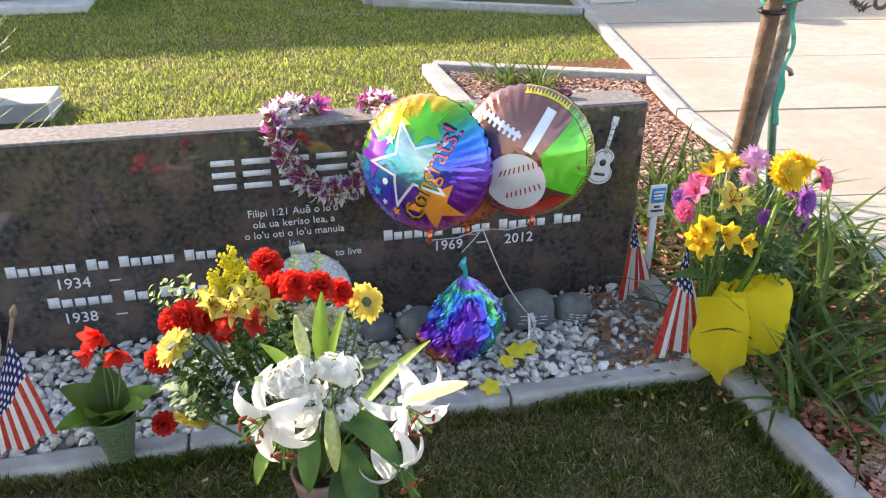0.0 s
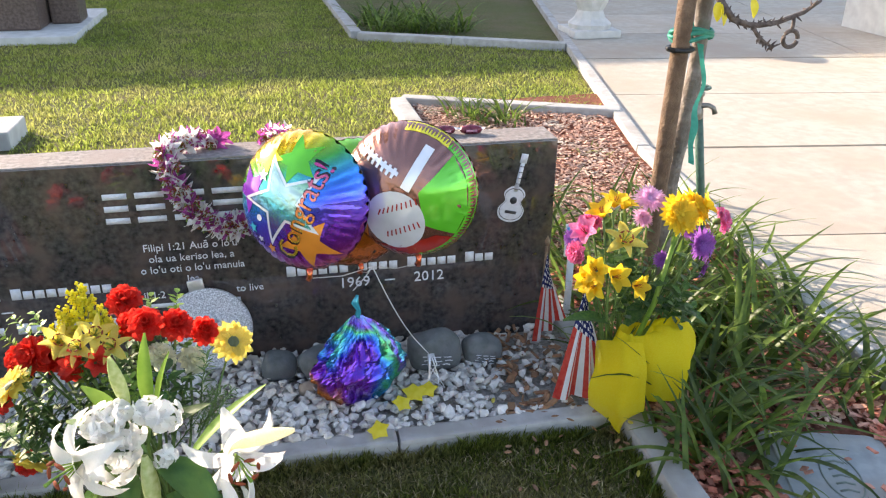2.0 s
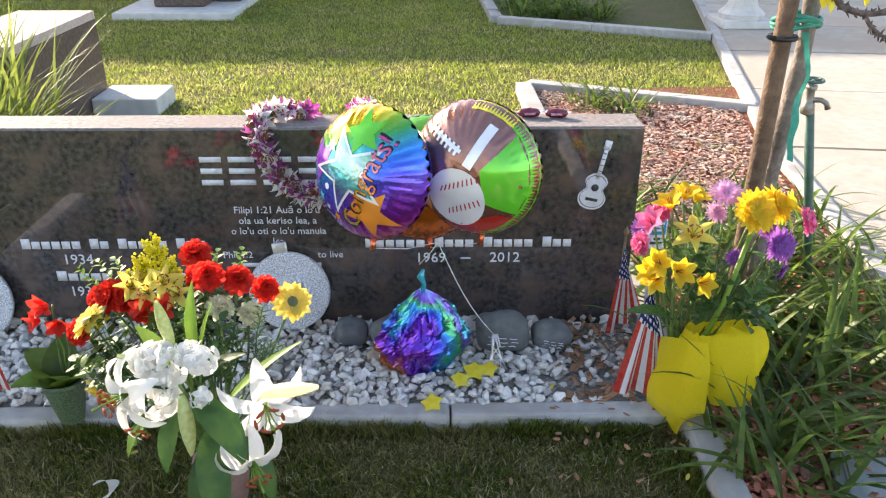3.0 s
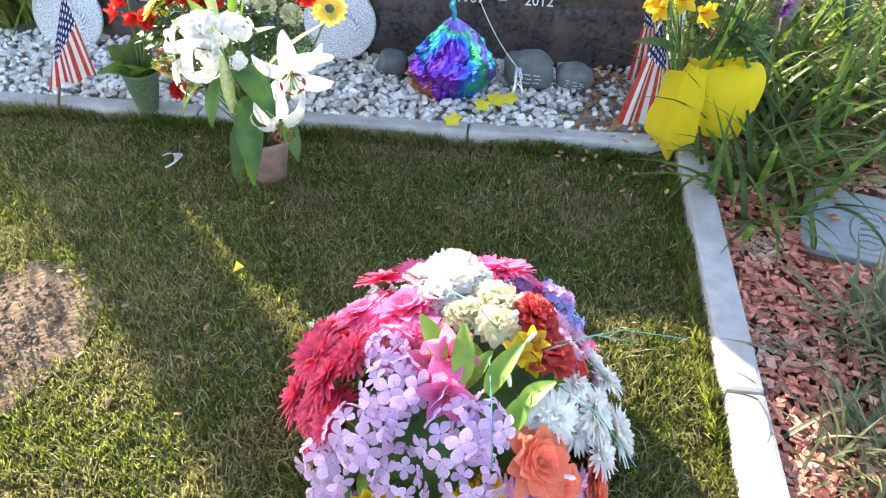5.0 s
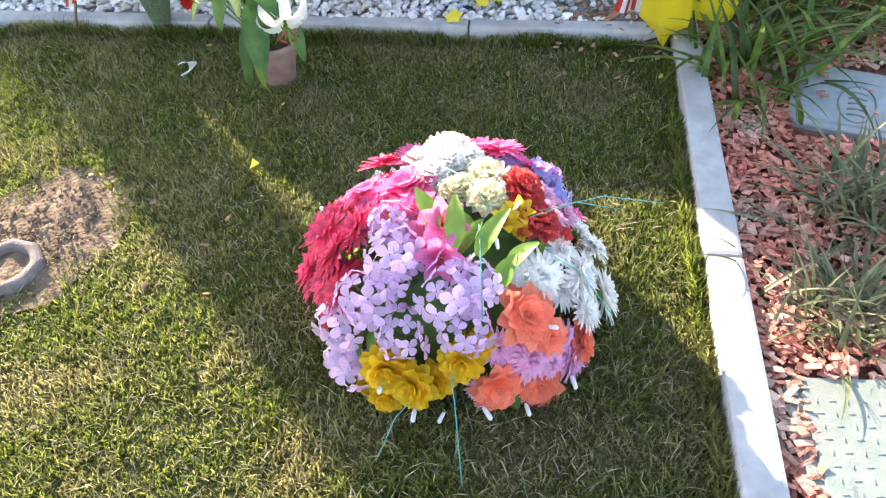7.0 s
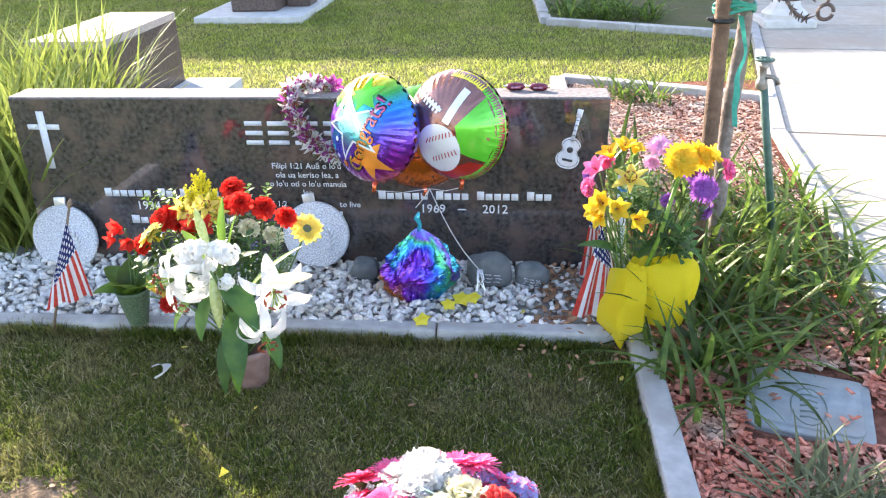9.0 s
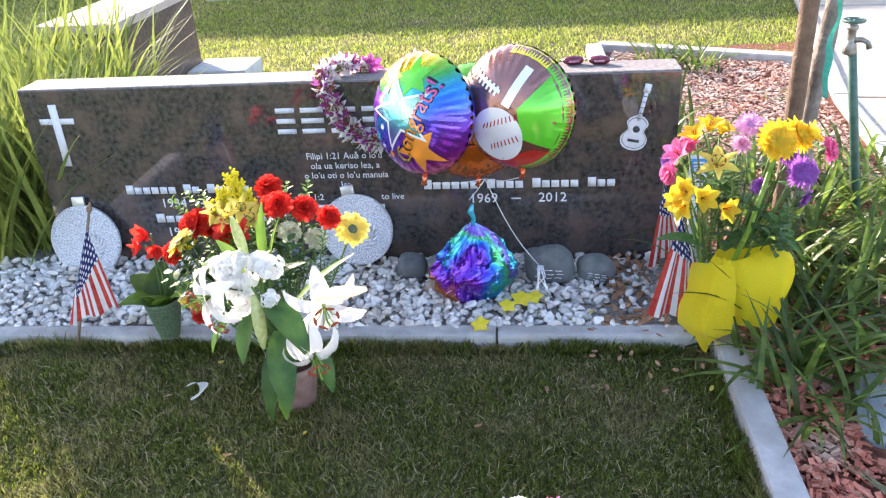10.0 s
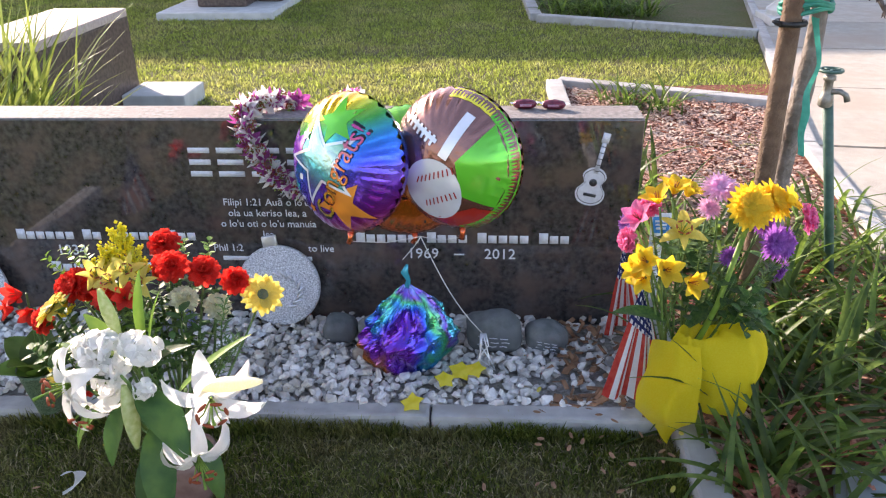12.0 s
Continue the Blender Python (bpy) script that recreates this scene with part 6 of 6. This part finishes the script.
single("monument_pad", s, M_WHITESLAB, "flat white concrete pad under a monument", "pad", smooth=False)
pad = Shape()
box(pad, -2.60, -1.45, 5.65, 7.4, -0.06, 0.06, 0, 0.012)
single("monument_pad", pad, M_WHITESLAB, "white concrete pad carrying a dark pedestal", "pad", smooth=False)
pd = thing("dark_pedestal", (-2.05, 6.3, 0.06), "dark brown granite pedestal standing on a white pad", "monument")
s = Shape()
box(s, -2.30, -1.80, 6.0, 6.7, 0.06, 0.9, 0, 0.02)
part("pedestal_block", s, M_BROWNBLOCK, pd, smooth=False)
s = Shape()
box(s, -1.78, -1.52, 6.35, 6.75, 0.06, 0.8, 0, 0.02)
part("side_block", s, M_BROWNBLOCK, pd, smooth=False)
ur = thing("stone_pedestal", (3.22, 5.15, 0.03), "pale carved stone pedestal on a square foot beside the path", "pedestal")
s = Shape()
box(s, 3.0, 3.46, 4.9, 5.36, 0.03, 0.10, 0, 0.012)
part("foot", s, M_WHITESLAB, ur, smooth=False)
s = Shape()
lathe(s, [(0.20, 0.10), (0.21, 0.14), (0.15, 0.19), (0.12, 0.26), (0.16, 0.34), (0.18, 0.5), (0.12, 0.62), (0.18, 0.75), (0.18, 0.8), (0.01, 0.8)], 10, 0, Matrix.Translation((3.23, 5.13, 0)))
part("carved_shaft", s, M_WHITESLAB, ur, smooth=False)
s = Shape()
box(s, 6.0, 6.4, 2.6, 5.2, -0.05, 0.9, 0, 0.02)
setting("low_wall", s, M_WALL, "bright white rendered low wall beyond the path")

# unseen shade casters, added to darken the far lawn and close the place
hall = thing("memorial_hall", (-4, 17, 0), "unseen plain building added to shade the far lawn", "building")
s = Shape()
box(s, -24, 6.5, 13.2, 19, -0.1, 4.75, 0, 0.05)
part("wall", s, M_WALL, hall, smooth=False)
s = Shape()
box(s, -24.4, 6.9, 12.9, 19.4, 4.75, 5.0, 0, 0.05)
part("roof", s, M_BROWNBLOCK, hall, smooth=False)
# stand-in trunk out of view, sized to throw the diagonal shadow across the plot
old = thing("old_tree", (-3.36, 2.26, 0), "unseen stand-in tree added to cast a shadow band", "tree")
s = Shape()
tube(s, [(-3.41, 2.194, -0.1), (-3.41, 2.194, 0.6), (-3.41, 2.204, 2.0), (-3.39, 2.31, 3.4), (-3.4, 2.3, 4.6)], [0.165, 0.15, 0.145, 0.13, 0.1], 20)
for a in range(5):
    tube(s, [(-3.4, 2.3, 3.3), (-3.4 + 0.7 * math.cos(a * 1.26), 2.3 + 0.7 * math.sin(a * 1.26), 4.0), (-3.4 + 1.3 * math.cos(a * 1.26), 2.3 + 1.3 * math.sin(a * 1.26), 4.9)], [0.12, 0.08, 0.04], 8)
part("trunk", s, M_BARK, old)
s = Shape()
for i in range(900):
    d = Vector((rl.gauss(0, 1), rl.gauss(0, 1), rl.gauss(0, 0.7)))
    p = Vector((-3.4, 2.3, 5.3)) + d.normalized() * rl.uniform(0.5, 1.9)
    f = Shape()
    petal(f, 0.35, 0.16, rl.uniform(0, 6.28), rl.uniform(-40, 60), rl.uniform(-60, 30), 0, 0, 0.2, 0.8, 0.2, 3, 3)
    s.add([(x + p.x, y + p.y, z + p.z) for x, y, z in f.v], f.f)
part("crown", s, M_DARKHEDGE, old)

# ---- fallen petals and leaves ----
def fallen(name, pts, m_, p, tn, label, tilt=8, curl=0.006, category="leaf", group="fallen leaves and petals"):
    s = Shape()
    n = len(pts)
    s.add([(x, y, curl * math.sin(60 * x + 40 * y)) for x, y in pts] + [(0, 0, 0.002)], [(i, (i + 1) % n, n) for i in range(n)])
    w = Matrix.Translation(p) @ Matrix.Rotation(radians(tn), 4, "Z") @ Matrix.Rotation(radians(tilt), 4, "X")
    return single(name, s, m_, label, category, group, "", w)


oval = disc_pts(0.010, 12, 0.5)
for x, y, z, tn, k in ((0.457, -0.470, 0.056, 10, 0.032), (0.575, -0.325, 0.056, 40, 0.036), (0.535, -0.365, 0.055, 70, 0.030), (0.615, -0.32, 0.058, 15, 0.030)):
    fallen("yellow_petals", star_pts(k, 5, 0.62, 90 + 300 * x), M_LEAFYELLOW, (x, y, z), tn, "fallen bright yellow petals on pale stone")
fallen("yellow_petals", star_pts(0.016, 3, 0.5), M_LEAFYELLOW, (0.04, -1.178, 0.024), 30, "small yellow leaf lying on the lawn")
s = Shape()
petal(s, 0.085, 0.024, 0, 20, -20, 0, 0, 0.3, 0.8, 0.3, 12, 4)
s.v = [(0.036 * math.sin(42 * x) + y * math.sin(30 * x), 0.036 * (1 - math.cos(42 * x)) + y * math.cos(30 * x), z) for x, y, z in s.v]
single("white_petal", s, M_WHITE, "fallen white lily petal curled on the lawn", "petal", "fallen leaves and petals", "", Matrix.Translation((-0.30, -0.79, 0.022)) @ Matrix.Rotation(radians(20), 4, "Z"))
for i in range(52):
    if i < 32:
        x, y, z = rl.uniform(0.75, 1.17), rl.uniform(-0.75, -0.40), 0.055 if i % 2 else 0.03
        z = 0.055 if y > -0.53 or x > 1.10 else 0.028
    else:
        x, y, z = rl.uniform(-0.6, 1.0), rl.uniform(-1.7, -0.6), 0.026
    fallen("dry_leaf", oval, M_LEAFBROWN if i % 11 else M_PALEYELLOW, (x, y, z), rl.uniform(0, 360), "small dry curled leaf on the ground", rl.uniform(-25, 25), 0.004)


# ---- gravel ----
def chunk_mesh(name, material, seed, sx, sy, sz):
    r = random.Random(seed)
    bm = bmesh.new()
    for i in range(13):
        d = Vector((r.gauss(0, 1), r.gauss(0, 1), r.gauss(0, 1))).normalized()
        bm.verts.new((d.x * sx * r.uniform(0.85, 1.1), d.y * sy * r.uniform(0.85, 1.1), d.z * sz * r.uniform(0.85, 1.1)))
    bmesh.ops.convex_hull(bm, input=bm.verts[:])
    bmesh.ops.delete(bm, geom=[v for v in bm.verts if not v.link_faces], context="VERTS")
    bmesh.ops.triangulate(bm, faces=bm.faces[:])
    bm.verts.index_update()
    s = Shape()
    s.add([v.co[:] for v in bm.verts], [[v.index for v in f.verts] for f in bm.faces])
    bm.free()
    return s


CHUNKS = [chunk_mesh("pebble", M_GRAVEL, i, *q) for i, q in enumerate(((.021, .015, .011), (.018, .014, .010), (.014, .012, .009), (.024, .014, .011), (.016, .011, .009), (.012, .010, .008)))]
CHUNK_ME = [c.mesh("pebble", M_GRAVEL, False) for c in CHUNKS]
rg_ = random.Random(21)
spots = []
for layer in range(3):
    for i in range(66):
        for j in range(15):
            x = -1.38 + 2.46 * (i + rg_.random()) / 66
            y = -0.455 + 0.455 * (j + rg_.random()) / 15
            thin = x > 0.82 + 0.15 * noise.noise((x * 6, y * 6, 2))
            if thin and rg_.random() < 0.55:
                continue
            spots.append((x, y, 0.016 + 0.009 * layer + rg_.uniform(0, 0.008)))
near = [p for p in spots if 0.42 < p[0] < 0.95 and p[1] < -0.2 and p[2] > 0.026][:290]
chosen = set(near)
for p in near:
    w = Matrix.Translation(p) @ Euler((rg_.uniform(-.5, .5), rg_.uniform(-.5, .5), rg_.uniform(0, 6.3))).to_matrix().to_4x4() @ Matrix.Scale(rg_.uniform(0.75, 1.15), 4)
    part("pebble", rg_.choice(CHUNK_ME), None, gravel_bed, "", w)


def scatter(name, shapes, places, material, tilt, lo, hi, seed, label, parent=None, smooth=False):
    r = random.Random(seed)
    V, F, o = [], [], 0
    for p in places:
        c = r.choice(shapes)
        m = np.array((Euler((r.uniform(-tilt, tilt), r.uniform(-tilt, tilt), r.uniform(0, 6.3))).to_matrix() * r.uniform(lo, hi)))
        v = np.array(c.v) @ m.T + np.array(p)
        V.append(v)
        F += [tuple(i + o for i in f) for f in c.f]
        o += len(v)
    me = bpy.data.meshes.new(name)
    me.from_pydata(np.concatenate(V).tolist(), [], F)
    me.materials.append(material)
    me.polygons.foreach_set("use_smooth", [smooth] * len(F))
    ob = link(name, me, parent)
    return tagged(ob, label, "" if parent else "ground cover", "", "stuff")


scatter("pebbles", CHUNKS, [p for p in spots if p not in chosen], M_GRAVEL, 0.5, 0.75, 1.15, 3, "loose white gravel pebbles", gravel_bed)

clods = []
while len(clods) < 420:
    x, y = rg_.gauss(-0.41, 0.085), rg_.gauss(-1.44, 0.11)
    if (x + 0.41) ** 2 / 0.040 + (y + 1.44) ** 2 / 0.068 < 1 and (x + 0.425) ** 2 + (y + 1.565) ** 2 > 0.0085:
        clods.append((x, y, 0.002 + rg_.uniform(0, 0.005)))
scatter("dirt_clods", CHUNKS, clods, M_DIRT, 0.8, 0.12, 0.48, 8, "loose crumbs and clods of dry dirt")

# bark chips
CHIPS = []
for i, (a, b, c) in enumerate(((.026, .010, .0035), (.020, .013, .003), (.036, .009, .004), (.015, .011, .003), (.024, .007, .003))):
    s = Shape()
    r = random.Random(i)
    box(s, -a, a, -b, b, -c, c)
    s.v = [(x + r.uniform(-.25, .25) * b, y + r.uniform(-.3, .3) * b, z + r.uniform(-.4, .4) * c) for x, y, z in s.v]
    CHIPS.append(s)
pl = []
while len(pl) < 22000:
    y = rg_.uniform(-2.9, 2.95)
    x0 = 1.165 if y < 0.4 else 1.09
    x = rg_.uniform(x0, pave_edge(y) - 0.08)
    if y > 2.95 - 0.43 * (x - 1.08) - 0.02 or (x < 1.1 and y < 0.4):
        continue
    if (1.25 < x < 1.61 and -2.13 < y < -1.71) or (1.37 < x < 1.74 and -0.98 < y < -0.63 and rg_.random() < 0.985):
        continue
    pl.append((x, y, 0.012 + rg_.uniform(0, 0.016) + (0.02 if (1.37 < x < 1.70 and -0.98 < y < -0.66) else 0)))
for i in range(1600):
    pl.append((rg_.uniform(0.98, 1.5), rg_.uniform(0.22, 2.3), 0.02 + rg_.uniform(0, 0.012)))
near_chips = [p for p in pl if 1.18 < p[0] < 1.42 and -1.75 < p[1] < -1.0 and p[2] > 0.018][:280]
CHIP_ME = [c.mesh("bark_chip", M_CHIP, False) for c in CHIPS]
for p in near_chips:
    w = Matrix.Translation(p) @ Euler((rg_.uniform(-.6, .6), rg_.uniform(-.6, .6), rg_.uniform(0, 6.3))).to_matrix().to_4x4() @ Matrix.Scale(rg_.uniform(0.3, 0.62), 4)
    part("bark_chip", rg_.choice(CHIP_ME), None, mulch_bed, "", w)
taken = set(near_chips)
pl = [p for p in pl if p not in taken]
scatter("bark_mulch", CHIPS, [p for p in pl if p[1] < 0.45], M_CHIP, 0.35, 0.28, 0.66, 4, "loose red bark mulch chips")
# chips behind the headstone take the painted sunlit tone
scatter("bleached_bark_mulch", CHIPS, [p for p in pl if p[1] >= 0.45], M_CHIP_PALE, 0.35, 0.24, 0.56, 6, "loose bark mulch chips in a paler, sunlit pinkish tone")
pl = [(rg_.uniform(0.80, 1.10), rg_.uniform(-0.45, -0.02), 0.035 + rg_.uniform(0, 0.012)) for i in range(120)]
scatter("bark_litter", CHIPS, pl, M_LEAFBROWN, 0.6, 0.4, 0.8, 5, "dark bark litter scattered over gravel")


# ---- grass ----
def grass(name, n, region, hole, lo, hi, width, material, seed, label, lean=0.5):
    r = np.random.RandomState(seed)
    x0, x1, y0, y1 = region
    px, py = r.uniform(x0, x1, n), r.uniform(y0, y1, n)
    keep = ~hole(px, py)
    px, py = px[keep], py[keep]
    n = len(px)
    patch = np.sin(7.1 * px + 3 * np.sin(4.3 * py)) * np.sin(6.3 * py + 2.5 * np.sin(5.1 * px)) + 0.7 * np.sin(31 * px + 4 * np.sin(17 * py)) * np.sin(27 * py + 3 * np.sin(23 * px))
    h = r.uniform(lo, hi, n) * np.clip(0.92 + 0.30 * patch, 0.45, 1.4)
    a, b = r.uniform(0, 2 * np.pi, n), r.uniform(0, 2 * np.pi, n)
    k = lean * r.uniform(0.2, 1.4, n) * h
    w = width * r.uniform(0.7, 1.3, n)
    ux, uy = np.cos(b) * w / 2, np.sin(b) * w / 2
    z0 = -0.012
    V = np.empty((n, 5, 3))
    V[:, 0] = np.stack([px - ux, py - uy, np.full(n, z0)], 1)
    V[:, 1] = np.stack([px + ux, py + uy, np.full(n, z0)], 1)
    mx, my = px + np.cos(a) * k * 0.4, py + np.sin(a) * k * 0.4
    V[:, 2] = np.stack([mx + ux * 0.8, my + uy * 0.8, z0 + h * 0.62], 1)
    V[:, 3] = np.stack([mx - ux * 0.8, my - uy * 0.8, z0 + h * 0.62], 1)
    V[:, 4] = np.stack([px + np.cos(a) * k, py + np.sin(a) * k, z0 + h], 1)
    base = np.arange(n)[:, None] * 5
    quads = (base + np.array([[0, 1, 2, 3]]))
    tris = (base + np.array([[3, 2, 4]]))
    me = bpy.data.meshes.new(name)
    me.vertices.add(n * 5)
    me.vertices.foreach_set("co", V.reshape(-1))
    me.loops.add(n * 7)
    me.loops.foreach_set("vertex_index", np.concatenate([quads.reshape(-1), tris.reshape(-1)]).astype(np.int32))
    me.polygons.add(n * 2)
    me.polygons.foreach_set("loop_start", np.concatenate([np.arange(n) * 4, n * 4 + np.arange(n) * 3]).astype(np.int32))
    me.materials.append(material)
    me.update(calc_edges=True)
    me.validate()
    return tagged(link(name, me), label, "grass", "", "stuff")


def near_hole(x, y):
    d = ((x + 0.41) / 0.165) ** 2 + ((y + 1.44) / 0.22) ** 2
    rough = 1 + 0.35 * np.sin(23 * x + 9 * y) * np.cos(17 * y) + 0.25 * np.sin(61 * x) * np.sin(53 * y)
    sparse = np.random.RandomState(9).uniform(0, 1, len(x)) < np.clip(1.9 * rough - 1.3 * d, 0, 1)
    return sparse & (d < 1.6) | ((x + 0.425) ** 2 + (y + 1.565) ** 2 < 0.0075)


def far_hole(x, y):
    bed = (x > 1.0) & (y < 2.98 - 0.43 * (x - 1.08))
    bed2 = (x > 1.02) & (y > 5.45 - 0.48 * (x - 1.08))
    path = x > 2.14 + 0.225 * (y - 1.7)
    pads = ((x > -2.0) & (x < -1.16) & (y > 1.7) & (y < 2.78)) | ((x > -2.6) & (x < -1.45) & (y > 5.65) & (y < 7.4))
    front = (y < 0.25) & (x > -1.15)
    return bed | bed2 | path | pads | front


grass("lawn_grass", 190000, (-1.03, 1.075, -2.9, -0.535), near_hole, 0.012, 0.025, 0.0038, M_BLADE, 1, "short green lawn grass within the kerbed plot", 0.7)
grass("dry_lawn_grass", 42000, (-1.03, 1.075, -2.9, -0.535), near_hole, 0.010, 0.026, 0.0030, M_STRAW, 7, "dry straw blades matted in the lawn", 1.5)
grass("back_lawn_grass", 240000, (-6.0, 2.9, 0.25, 8.6), far_hole, 0.015, 0.034, 0.007, M_BLADE_FAR, 2, "short lawn grass in a sunlit tone behind the headstone", 0.9)
grass("side_lawn_grass", 40000, (-2.6, -1.14, -2.6, 0.9), lambda x, y: (x > -1.42) & (y > -0.52), 0.018, 0.042, 0.005, M_BLADE, 3, "short lawn grass beyond the side kerb", 0.9)
grass("kerb_fringe_grass", 5000, (-1.03, 1.09, -0.535, -0.512), lambda x, y: x > 9, 0.025, 0.055, 0.004, M_BLADE, 4, "longer grass fringe along the front kerb", 0.6)
grass("side_fringe_grass", 5000, (1.072, 1.098, -2.9, -0.54), lambda x, y: x > 9, 0.022, 0.050, 0.004, M_BLADE, 5, "longer grass fringe along the side kerb", 0.6)
